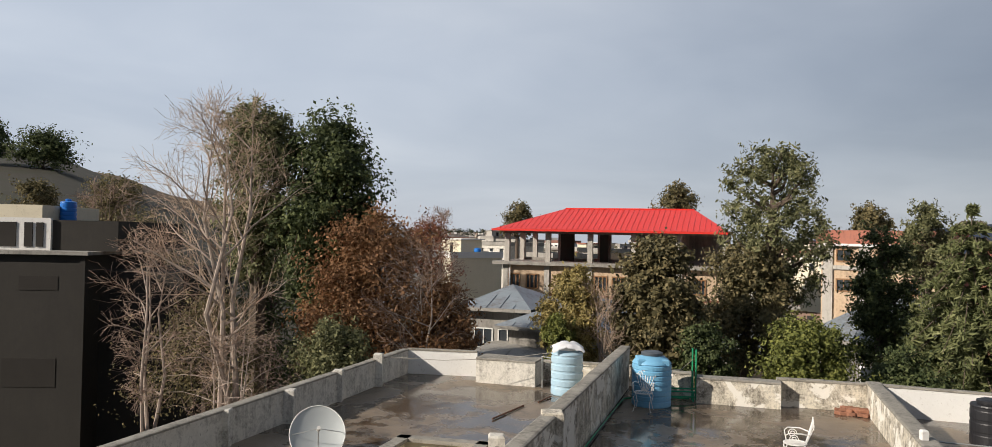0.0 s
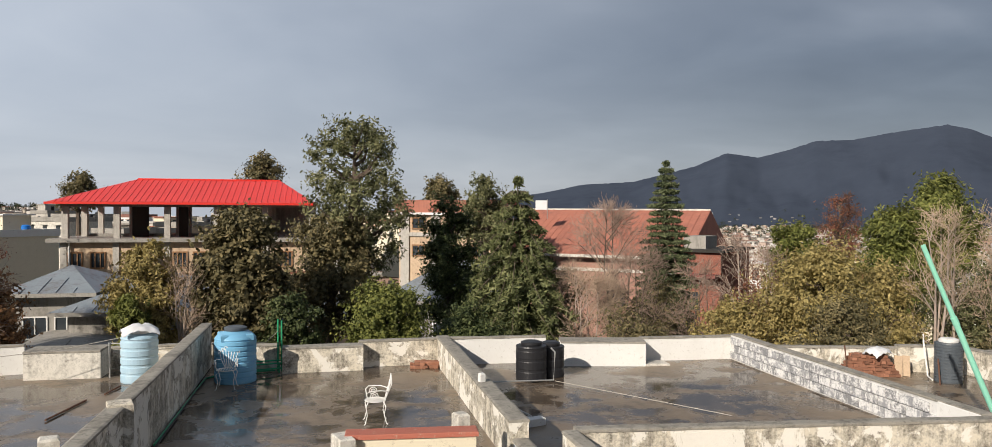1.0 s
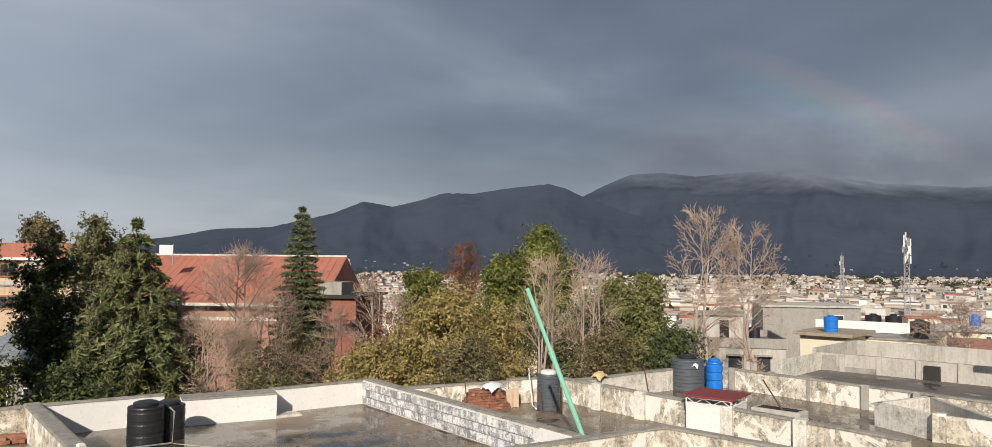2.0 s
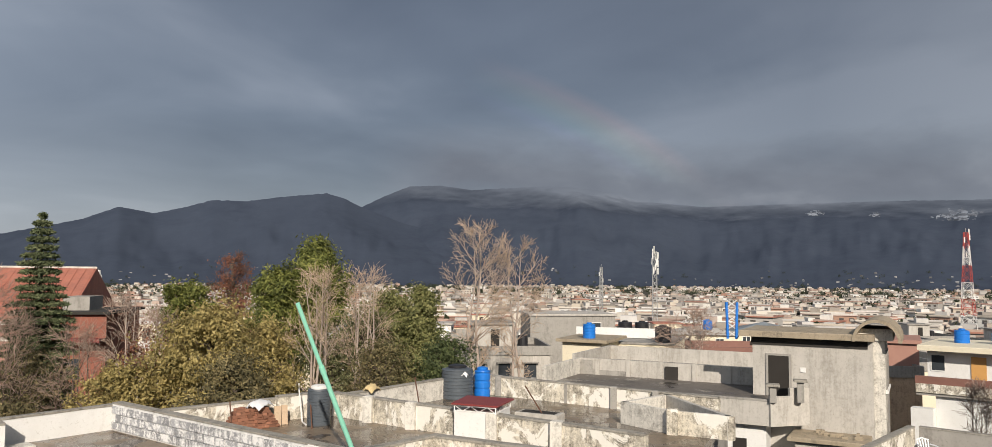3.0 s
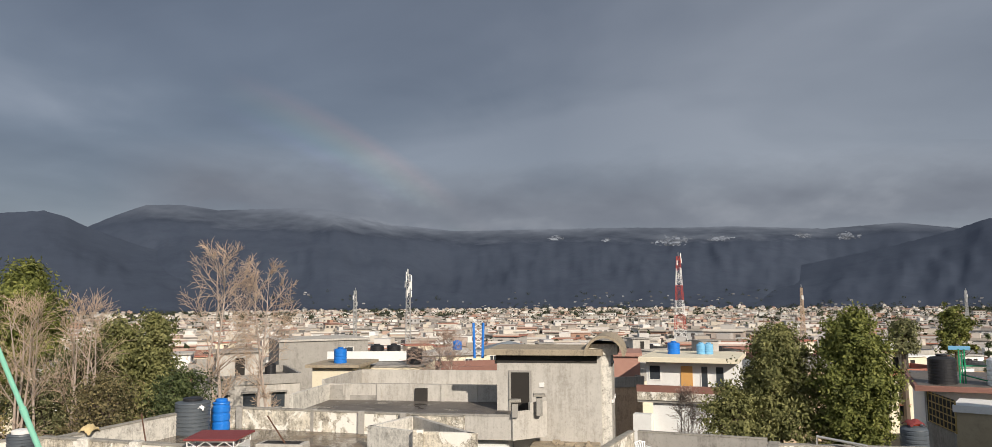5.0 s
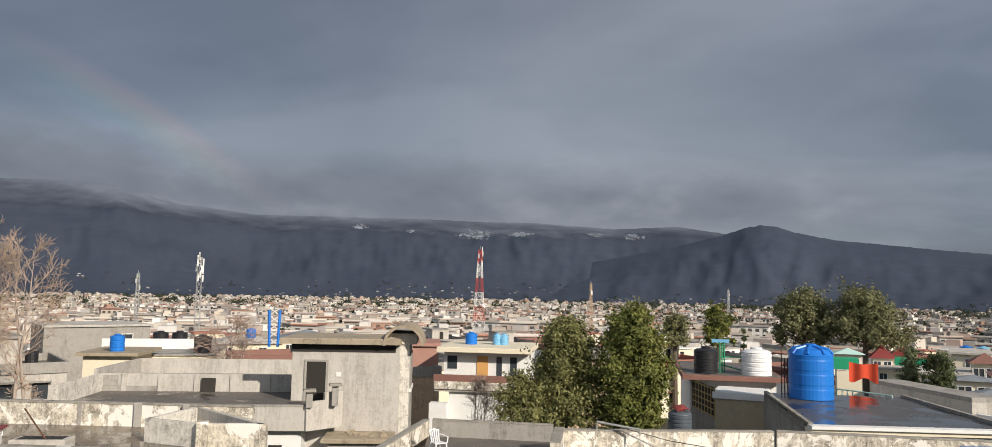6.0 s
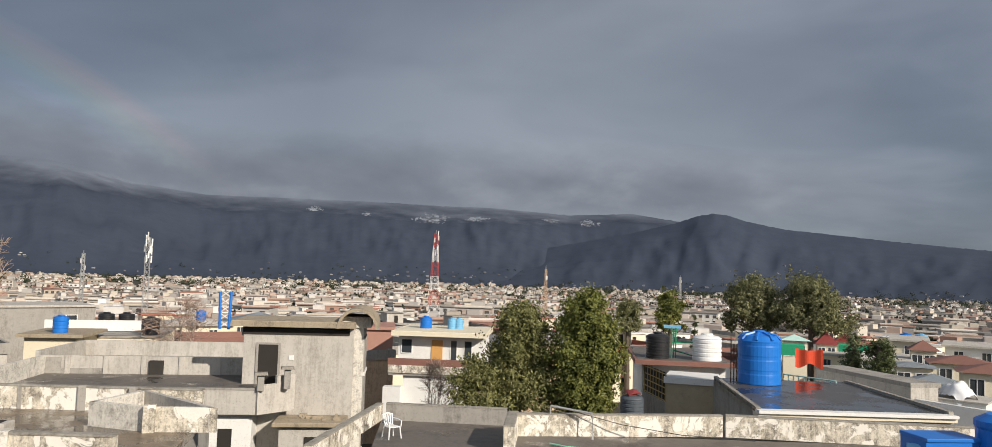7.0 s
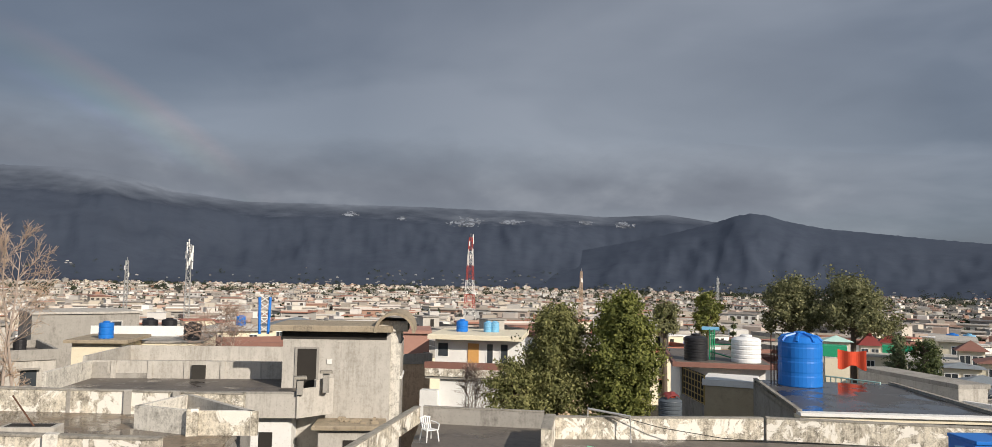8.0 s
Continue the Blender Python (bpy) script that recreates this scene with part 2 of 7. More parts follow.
# Near-black fill that stands for the unlit inside of openings; also trough soil.
M["dark_hole"] = surf("interior_shade_and_soil", ((0.018, 0.016, 0.014), (0.04, 0.035, 0.03)), 1, 0.95, 0.0)
M["glass"] = surf("dark_window_glass", ((0.025, 0.03, 0.035), (0.06, 0.07, 0.08)), 0.8, 0.10, 0.0, spec=0.6)
M["steel"] = surf("galvanised_pipe", ((0.40, 0.40, 0.39), (0.60, 0.60, 0.58)), 6, 0.4, 0.1, metallic=0.6)
M["iron_white"] = surf("white_enamelled_iron", ((0.72, 0.71, 0.68), (0.84, 0.83, 0.80)), 8, 0.45, 0.05)
M["iron_black"] = surf("black_iron", ((0.02, 0.02, 0.02), (0.05, 0.045, 0.04)), 8, 0.6, 0.1)
M["rust"] = surf("rusty_steel", ((0.075, 0.04, 0.028), (0.16, 0.08, 0.05)), 6, 0.85, 0.3)
M["ochre_grille"] = surf("ochre_painted_grille", ((0.30, 0.21, 0.06), (0.42, 0.30, 0.10)), 4, 0.6, 0.1)
M["green_paint"] = surf("green_painted_steel", ((0.01, 0.20, 0.09), (0.03, 0.34, 0.16)), 4, 0.5, 0.1)
M["mint"] = surf("mint_green_pipe", ((0.20, 0.58, 0.42), (0.36, 0.74, 0.58)), 3, 0.5, 0.1)
M["mint_pale"] = surf("pale_mint_railing", ((0.38, 0.58, 0.52), (0.5, 0.7, 0.64)), 3, 0.6, 0.1)
M["tank_sky"] = surf("sky_blue_polyethylene", ((0.135, 0.37, 0.58), (0.21, 0.47, 0.68)), 2, 0.42, 0.05, stain=(0.30, 0.50, 0.62), stain_at=(0.55, 0.75))
M["tank_pale"] = surf("faded_blue_polyethylene", ((0.30, 0.46, 0.58), (0.44, 0.60, 0.70)), 2, 0.5, 0.06, stain=(0.55, 0.64, 0.70), stain_at=(0.52, 0.72))
M["tank_blue"] = surf("bright_blue_polyethylene", ((0.010, 0.135, 0.50), (0.018, 0.19, 0.62)), 2, 0.38, 0.04)
M["tank_black"] = surf("black_polyethylene", ((0.012, 0.012, 0.014), (0.030, 0.030, 0.033)), 2, 0.42, 0.05)
M["tank_grey"] = surf("slate_grey_polyethylene", ((0.060, 0.072, 0.085), (0.10, 0.115, 0.13)), 2, 0.45, 0.05)
M["tank_white"] = surf("white_polyethylene", ((0.70, 0.70, 0.69), (0.80, 0.80, 0.79)), 2, 0.45, 0.05)
M["dish"] = surf("pale_dish_mesh", ((0.40, 0.43, 0.43), (0.52, 0.55, 0.55)), 3, 0.5, 0.05, metallic=0.2)
M["brick_loose"] = surf("loose_brick", ((0.26, 0.105, 0.06), (0.44, 0.22, 0.14)), 6, 0.9, 0.4, spread=0.5)
M["cloth_white"] = surf("white_plastic_sheet", ((0.62, 0.62, 0.63), (0.82, 0.82, 0.82)), 5, 0.6, 0.3)
M["cloth_red"] = surf("orange_red_cloth", ((0.62, 0.055, 0.02), (0.76, 0.10, 0.04)), 3, 0.8, 0.3)
M["cloth_yellow"] = surf("pale_yellow_sack", ((0.50, 0.38, 0.18), (0.68, 0.54, 0.30)), 8, 0.9, 0.3)
M["net_green"] = surf("green_shade_net", ((0.01, 0.25, 0.12), (0.03, 0.40, 0.20)), 6, 0.8, 0.2)
M["rope"] = surf("pale_rope", ((0.32, 0.29, 0.25), (0.45, 0.42, 0.37)), 10, 0.9, 0.1)
M["bark"] = surf("grey_brown_bark", ((0.075, 0.055, 0.04), (0.17, 0.13, 0.10)), 6, 0.9, 0.6)
M["bark_pale"] = surf("pale_bark", ((0.26, 0.205, 0.165), (0.48, 0.40, 0.34)), 5, 0.9, 0.5)
M["twig"] = surf("bare_twigs", ((0.22, 0.155, 0.12), (0.42, 0.31, 0.245)), 4, 0.9, 0.2)
M["twig_tan"] = surf("tan_bare_twigs", ((0.34, 0.245, 0.17), (0.56, 0.43, 0.32)), 4, 0.9, 0.2)
M["leaf_dark"] = leafy("dark_green_leaves", (0.020, 0.030, 0.014), (0.075, 0.098, 0.040), (0.21, 0.235, 0.095))
M["leaf_olive"] = leafy("olive_green_leaves", (0.042, 0.048, 0.024), (0.165, 0.170, 0.080), (0.40, 0.385, 0.20))
M["leaf_brown"] = leafy("rust_brown_leaves", (0.060, 0.036, 0.020), (0.27, 0.145, 0.070), (0.52, 0.30, 0.155))
M["leaf_bronze"] = leafy("bronze_green_leaves", (0.040, 0.040, 0.022), (0.150, 0.130, 0.064), (0.41, 0.33, 0.165))
M["leaf_yellow"] = leafy("yellow_green_leaves", (0.095, 0.080, 0.030), (0.34, 0.275, 0.105), (0.62, 0.50, 0.215))
M["leaf_spring"] = leafy("fresh_green_leaves", (0.036, 0.046, 0.014), (0.150, 0.168, 0.044), (0.36, 0.36, 0.105))
M["leaf_pine"] = leafy("pine_needles", (0.030, 0.042, 0.022), (0.110, 0.135, 0.066), (0.27, 0.28, 0.145), 0.15)
M["leaf_deodar"] = leafy("deodar_needles", (0.038, 0.048, 0.020), (0.135, 0.152, 0.062), (0.29, 0.295, 0.135), 0.15)
M["leaf_sun"] = leafy("sunlit_yellow_green_leaves", (0.055, 0.062, 0.022), (0.185, 0.188, 0.070), (0.40, 0.38, 0.165))
M["leaf_rust"] = leafy("rust_needles", (0.09, 0.038, 0.02), (0.24, 0.10, 0.06), (0.36, 0.17, 0.11))
M["ground"] = surf("damp_earth_and_grass", ((0.026, 0.022, 0.016), (0.070, 0.060, 0.040)), 0.12, 0.95, 0.4, stain=(0.035, 0.045, 0.018), stain_scale=0.05, fine=1.5)
M["hill"] = surf("dry_hillside", ((0.11, 0.078, 0.052), (0.24, 0.17, 0.115)), 0.03, 0.95, 0.0, stain=(0.04, 0.04, 0.02), stain_scale=0.04, fine=0.4)
# Blue-grey base colour carries distance haze and cloud shade over the forest.
M["mountain"] = surf("hazy_forested_mountain", ((0.040, 0.051, 0.075), (0.070, 0.084, 0.113)), 0.004, 1.0, 0.0, stain=(0.044, 0.055, 0.079), stain_scale=0.002, fine=0.03, spec=0.0)
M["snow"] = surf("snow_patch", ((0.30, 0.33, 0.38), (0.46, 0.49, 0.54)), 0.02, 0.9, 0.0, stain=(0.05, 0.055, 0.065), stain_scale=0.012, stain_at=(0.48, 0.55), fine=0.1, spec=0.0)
M["city"] = islands("far_town_walls", ((0.0, (0.26, 0.24, 0.215)), (0.15, (0.54, 0.48, 0.39)), (0.36, (0.64, 0.60, 0.53)), (0.50, (0.36, 0.20, 0.135)), (0.58, (0.46, 0.43, 0.39)), (0.74, (0.76, 0.74, 0.69)), (0.90, (0.28, 0.26, 0.24)), (1.0, (0.86, 0.85, 0.82))))
M["city_roof"] = islands("far_town_roofs", ((0.0, (0.24, 0.215, 0.19)), (0.3, (0.42, 0.38, 0.33)), (0.5, (0.36, 0.15, 0.10)), (0.62, (0.30, 0.275, 0.25)), (0.8, (0.55, 0.51, 0.46)), (0.92, (0.40, 0.18, 0.12)), (1.0, (0.74, 0.72, 0.68))))
# Darker than the town walls, to stand for cloud shade on the slopes.
M["city_slope"] = islands("cloud_shaded_hamlet_walls", ((0.0, (0.10, 0.10, 0.10)), (0.5, (0.20, 0.20, 0.205)), (0.85, (0.30, 0.30, 0.30)), (1.0, (0.48, 0.48, 0.48))))
M["city_dark"] = islands("far_town_openings_and_shade", ((0.0, (0.03, 0.03, 0.03)), (1.0, (0.09, 0.08, 0.075))))
M["city_trees"] = leafy("far_town_trees", (0.016, 0.022, 0.012), (0.035, 0.045, 0.024), (0.07, 0.07, 0.04), 0.0, 0.9)


# ---- building blocks ----
class Shape:
    """Collects faces in world metres; part() turns it into one mesh."""
    def __init__(self):
        self.v, self.f = [], []

    def face(self, *pts):
        n = len(self.v)
        self.v += [tuple(p) for p in pts]
        self.f.append(tuple(range(n, n + len(pts))))
        return self

    def prism(self, plan, z0, z1, bevel=0.0):
        """A closed prism on a counter-clockwise plan; bevel chamfers the upper rim."""
        n, k = len(self.v), len(plan)
        rings = [(plan, z0), (plan, z1 - bevel)]
        if bevel:
            cx, cy = sum(p[0] for p in plan) / k, sum(p[1] for p in plan) / k
            small = []
            for x, y in plan:
                d = math.hypot(x - cx, y - cy) or 1
                small.append((x - (x - cx) / d * bevel * 1.2, y - (y - cy) / d * bevel * 1.2))
            rings.append((small, z1))
        for ring, z in rings:
            self.v += [(x, y, z) for x, y in ring]
        for r in range(len(rings) - 1):
            for i in range(k):
                j = (i + 1) % k
                self.f.append((n + r * k + i, n + r * k + j, n + r * k + k + j, n + r * k + k + i))
        self.f.append(tuple(n + i for i in reversed(range(k))))
        self.f.append(tuple(n + (len(rings) - 1) * k + i for i in range(k)))
        return self

    def box(self, x0, y0, z0, x1, y1, z1, bevel=0.0):
        return self.prism([(x0, y0), (x1, y0), (x1, y1), (x0, y1)], z0, z1, bevel)

    def wall(self, a, b, z0, z1, thick, side=1, bevel=0.015):
        """A straight wall whose one face runs from a to b; side 1: the body lies to the left of a-b."""
        dx, dy = b[0] - a[0], b[1] - a[1]
        n = math.hypot(dx, dy)
        ox, oy = -dy / n * thick * side, dx / n * thick * side
        plan = [a, b, (b[0] + ox, b[1] + oy), (a[0] + ox, a[1] + oy)]
        return self.prism(plan if side > 0 else plan[::-1], z0, z1, bevel)

    def tube(self, pts, radii, sides=6, cap=True):
        n0 = len(self.v)
        pts = [Vector(p) for p in pts]
        if not isinstance(radii, (list, tuple)):
            radii = [radii] * len(pts)
        for i, p in enumerate(pts):
            d = (pts[min(i + 1, len(pts) - 1)] - pts[max(i - 1, 0)]).normalized()
            a = d.cross(Vector((0.31, 0.17, 0.93) if abs(d.z) < 0.9 else (1, 0.2, 0))).normalized()
            b = d.cross(a)
            for s in range(sides):
                t = 2 * math.pi * s / sides
                self.v.append(tuple(p + (a * math.cos(t) + b * math.sin(t)) * radii[i]))
        for i in range(len(pts) - 1):
            for s in range(sides):
                q = (s + 1) % sides
                self.f.append((n0 + i * sides + s, n0 + i * sides + q, n0 + (i + 1) * sides + q, n0 + (i + 1) * sides + s))
        if cap:
            self.f.append(tuple(n0 + s for s in reversed(range(sides))))
            self.f.append(tuple(n0 + (len(pts) - 1) * sides + s for s in range(sides)))
        return self

    def lathe(self, x, y, z, profile, sides=32, lobes=0, depth=0.0):
        """A turned body; profile: (radius, height) from the foot up."""
        n0 = len(self.v)
        for r, h in profile:
            for s in range(sides):
                t = 2 * math.pi * s / sides
                q = r * (1 + depth * math.cos(lobes * t)) if lobes else r
                self.v.append((x + q * math.cos(t), y + q * math.sin(t), z + h))
        for i in range(len(profile) - 1):
            for s in range(sides):
                q = (s + 1) % sides
                self.f.append((n0 + i * sides + s, n0 + i * sides + q, n0 + (i + 1) * sides + q, n0 + (i + 1) * sides + s))
        self.f.append(tuple(n0 + s for s in reversed(range(sides))))
        self.f.append(tuple(n0 + (len(profile) - 1) * sides + s for s in range(sides)))
        return self

    def mesh(self, name, offset=(0, 0, 0)):
        me = bpy.data.meshes.new(name)
        ox, oy, oz = offset
        me.from_pydata([(x - ox, y - oy, z - oz) for x, y, z in self.v], [], self.f)
        return me


def thing(name, at, label, category, group="", kind=""):
    ob = new(name)
    ob.location = at
    ob.empty_display_size = 0.3
    return tagged(ob, label, category, group, kind)


def base_of(ob):
    p = Vector((0, 0, 0))
    while ob:
        p += ob.location
        ob = ob.parent
    return p


def part(name, shape, material, parent, label="", smooth=False):
    """Links a shape, given in world metres, as one mesh under a thing or a part."""
    me = shape.mesh(name, base_of(parent) if parent else (0, 0, 0))
    me.materials.append(M[material])
    if smooth:
        me.shade_smooth()
    ob = new(name, me)
    ob.parent = parent
    return tagged(ob, label)


def solo(name, shape, material, label, category, group="", kind="", smooth=False):
    return tagged(part(name, shape, material, None, "", smooth), label, category, group, kind)


def along(a, b, t, side=0.0):
    dx, dy = b[0] - a[0], b[1] - a[1]
    n = math.hypot(dx, dy)
    return (a[0] + dx * t - dy / n * side, a[1] + dy * t + dx / n * side)


def polar(az, dist, z=0.0):
    a = radians(az)
    return Vector((dist * math.sin(a), dist * math.cos(a), z))


def level(el, dist):
    """Height that shows at an elevation, that far from the eye."""
    return 4.1 + dist * math.tan(radians(el))


# ---- ground, hills and mountains ----
GROUND = -8.0

def valley(x, y):
    """The height of the land: the town lies in a bowl to the east."""
    r = math.hypot(x, y)
    z = GROUND
    east = max(0.0, min(1.0, (x - 20) / 60))
    z += east * float(np.interp(r, (0, 60, 110, 200, 400, 700, 1200, 1900, 2600), (-3.2, -3.2, -6, -10, -16, -20, -23, -27, -29)))
    if r > 600:
        z += (1 - east) * min(1.0, (r - 600) / 1900) ** 1.5 * 26
    # the hill in the north-west
    a = math.degrees(math.atan2(x, y))
    if a < -14 and r > 90:
        z += 46 * max(0.0, min(1.0, (-14 - a) / 16)) * max(0.0, min(1.0, (r - 90) / 330))
    return z


def make_ground():
    s = Shape()
    rings = [0.0, 25, 45, 60, 75, 90, 120, 160, 210, 270, 340, 420, 520, 650, 800, 1000, 1250, 1550, 1900, 2300, 2800, 3400, 4000, 4700]
    n = 96
    for r in rings:
        for i in range(n):
            t = 2 * math.pi * i / n
            x, y = r * math.sin(t), r * math.cos(t)
            s.v.append((x, y, valley(x, y)))
    for k in range(len(rings) - 1):
        for i in range(n):
            j = (i + 1) % n
            s.f.append((k * n + i, (k + 1) * n + i, (k + 1) * n + j, k * n + j))
    solo("ground", s, "ground", "damp dark earth and winter grass between the houses", "ground", kind="structure", smooth=True)


make_ground()


def slope_point(crest, r0, r1, a, t, seed):
    """A point of a mountain side: azimuth a, and t from foot to crest."""
    e = float(np.interp(a, [c[0] for c in crest], [c[1] for c in crest]))
    p = polar(a, r0 + (r1 - r0) * t)
    top = level(e, r1)
    foot = valley(p.x, p.y) - 6
    spur = noise.fractal(Vector((a * 0.16 + seed, t * 1.3, 0.7)), 1.0, 2.0, 5)
    fine = noise.fractal(Vector((a * 0.9 + seed, t * 4.0, 2.7)), 1.0, 2.0, 4)
    k = t ** 1.25 + (0.13 * spur + 0.022 * fine) * math.sin(math.pi * t)
    p.z = foot + (top - foot) * max(0.0, k)
    if t > 0.999:
        p.z = top + 4.0 * noise.noise(Vector((a * 3.1, seed, 0)))
    return p


def ridge(name, crest, r0, r1, label, material="mountain", seed=0.0):
    """A mountain side from its foot at r0 to its crest at r1; crest: (azimuth, elevation) pairs."""
    s = Shape()
    a0, a1 = crest[0][0], crest[-1][0]
    n, m = int((a1 - a0) * 5), 26
    for i in range(n + 1):
        for k in range(m + 1):
            s.v.append(tuple(slope_point(crest, r0, r1, a0 + (a1 - a0) * i / n, k / m, seed)))
    for i in range(n):
        for k in range(m):
            q = i * (m + 1) + k
            s.f.append((q, q + m + 1, q + m + 2, q + 1))
    return solo(name, s, material, label, "mountain", kind="structure", smooth=True)


EAST = [(58, 3.0), (61, 4.2), (62.7, 4.8), (64.5, 5.7), (66.2, 6.4), (68.5, 6.5), (70.8, 6.2), (76, 6.5), (78, 6.45), (80.2, 6.2), (83, 5.4), (87.7, 4.9), (93.5, 5.0),
                        (100.6, 5.0), (104.4, 4.9), (108, 4.9), (113.8, 4.5), (118.4, 4.7), (121.6, 4.2), (128, 3.4), (134, 2.8), (142, 2.2), (160, 2.0), (185, 1.6)]
ridge("mountain_east", EAST, 2700, 4600, "dark forested mountain range under storm cloud, haze and cloud shade in its colour", seed=3.0)
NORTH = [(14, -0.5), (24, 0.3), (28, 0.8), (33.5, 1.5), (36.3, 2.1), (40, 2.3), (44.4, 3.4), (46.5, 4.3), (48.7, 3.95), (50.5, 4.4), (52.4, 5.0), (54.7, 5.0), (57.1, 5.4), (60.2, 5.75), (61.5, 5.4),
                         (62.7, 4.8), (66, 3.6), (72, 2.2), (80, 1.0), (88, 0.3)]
ridge("mountain_north", NORTH, 2500, 3900, "nearer dark wooded ridge with scattered houses at its foot, haze in its colour", seed=9.0)
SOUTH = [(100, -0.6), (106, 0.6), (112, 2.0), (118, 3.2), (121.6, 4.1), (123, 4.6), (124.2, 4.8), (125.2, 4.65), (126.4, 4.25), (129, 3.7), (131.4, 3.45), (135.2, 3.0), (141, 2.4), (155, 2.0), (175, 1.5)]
ridge("mountain_south", SOUTH, 2500, 3700, "rounded dark wooded hill beyond the town, haze in its colour", seed=21.0)


def snow_patches():
    for az, el, w, h in ((95.2, 4.35, 1.5, 0.40), (98.9, 4.15, 0.9, 0.35), (103.6, 4.0, 3.4, 0.8), (107.0, 4.05, 2.2, 0.4), (112.4, 4.1, 1.4, 0.4), (115.3, 4.0, 1.8, 0.6)):
        s = Shape()
        n, m = 56, 30
        rows = {}
        ts = np.linspace(0.55, 0.995, 160)
        for i in range(n + 1):
            a = az + w * (i / n - 0.5)
            prof = [slope_point(EAST, 2700, 4600, a, t, 3.0) for t in ts]
            els = [math.degrees(math.atan2(p.z - 4.1, math.hypot(p.x, p.y))) for p in prof]
            els = np.maximum.accumulate(np.array(els))
            for k in range(m + 1):
                e = el + h * (k / m - 0.5)
                t = float(np.interp(e, els, ts))
                p = slope_point(EAST, 2700, 4600, a, t, 3.0)
                rows[i, k] = (p.x * 0.9995, p.y * 0.9995, 4.1 + (p.z - 4.1) * 0.9995 + 1.2)
        for i in range(n):
            for k in range(m):
                x, y = 2 * (i + 0.5) / n - 1, 2 * (k + 0.5) / m - 1
                peak = 1 - abs(x) ** 1.3 - max(0, y) * 0.9 - max(0, -y) * 0.45
                if peak + 0.8 * noise.fractal(Vector((x * w * 2.2 + az, y * 2.2, 0.3)), 1.0, 2.0, 4) > 0.38:
                    s.face(rows[i, k], rows[i + 1, k], rows[i + 1, k + 1], rows[i, k + 1])
        if s.f:
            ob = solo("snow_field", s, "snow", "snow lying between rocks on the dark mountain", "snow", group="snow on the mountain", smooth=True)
            ob.visible_shadow = False


snow_patches()

def cloud_material():
    """Grey cloud that thins out downwards, upwards and towards its ends."""
    m = bpy.data.materials.new("glowing_ragged_cloud")
    m.use_nodes = True
    g = Graph(m.node_tree)
    co = g.node("ShaderNodeTexCoord").outputs["Object"]
    xyz = g.node("ShaderNodeSeparateXYZ", {0: co})
    wide = g.node("ShaderNodeMapping", {"Vector": co, "Scale": (1.0, 1.0, 2.2)}).outputs[0]
    billow = g.noise(wide, 0.0017, 4, 0.5, Distortion=0.15)
    wisp = g.noise(wide, 0.009, 5, 0.6)
    z = g.math("ADD", xyz.outputs[2], g.math("ADD", g.math("MULTIPLY", g.math("SUBTRACT", billow, 0.5), 170.0), g.math("MULTIPLY", g.math("SUBTRACT", wisp, 0.5), 90.0)))
    z = g.math("SUBTRACT", z, g.node("ShaderNodeMapRange", {"Value": xyz.outputs[1], "From Min": 300.0, "From Max": 1500.0, "To Max": 105.0}).outputs[0])
    lower = g.node("ShaderNodeMapRange", {"Value": z, "From Min": 290.0, "From Max": 425.0}).outputs[0]
    upper = g.node("ShaderNodeMapRange", {"Value": z, "From Min": 800.0, "From Max": 520.0}).outputs[0]
    north = g.node("ShaderNodeMapRange", {"Value": xyz.outputs[1], "From Min": 2050.0, "From Max": 1600.0}).outputs[0]
    south = g.node("ShaderNodeMapRange", {"Value": xyz.outputs[1], "From Min": -3500.0, "From Max": -2500.0}).outputs[0]
    a = g.math("MULTIPLY", g.math("MULTIPLY", lower, upper), g.math("MULTIPLY", north, south))
    a = g.math("MULTIPLY", a, 0.95)
    col = g.ramp(billow, (0.32, (0.185, 0.205, 0.247)), (0.52, (0.220, 0.242, 0.286)), (0.70, (0.30, 0.323, 0.368)))
    # The sheet glows in the sky's tone instead of catching sunlight.
    e = g.node("ShaderNodeEmission", {"Color": col, "Strength": 1.0})
    t = g.node("ShaderNodeBsdfTransparent")
    x = g.node("ShaderNodeMixShader", {0: a, 1: t.outputs[0], 2: e.outputs[0]})
    g.node("ShaderNodeOutputMaterial", {0: x.outputs[0]})
    return m


M["cloud"] = cloud_material()


def cloud_bank():
    """Cloud that hugs the upper slope of the eastern range and stands over its crest."""
    s = Shape()
    n, m, up = 120, 12, 5
    for i in range(n + 1):
        a = 62 + 84 * i / n
        for k in range(m + 1):
            p = slope_point(EAST, 2700, 4600, a, 0.60 + 0.395 * k / m, 3.0)
            s.v.append((p.x * 0.985, p.y * 0.985, 4.1 + (p.z - 4.1) * 0.985 + 6))
        x, y, z = s.v[-1]
        for k in range(1, up + 1):
            s.v.append((x, y, z + 90 * k))
    c = m + up + 1
    for i in range(n):
        for k in range(c - 1):
            q = i * c + k
            s.f.append((q, q + c, q + c + 1, q + 1))
    solo("cloud_backdrop", s, "cloud", "ragged grey cloud hanging on the mountain crest", "cloud", kind="structure", smooth=True)


cloud_bank()

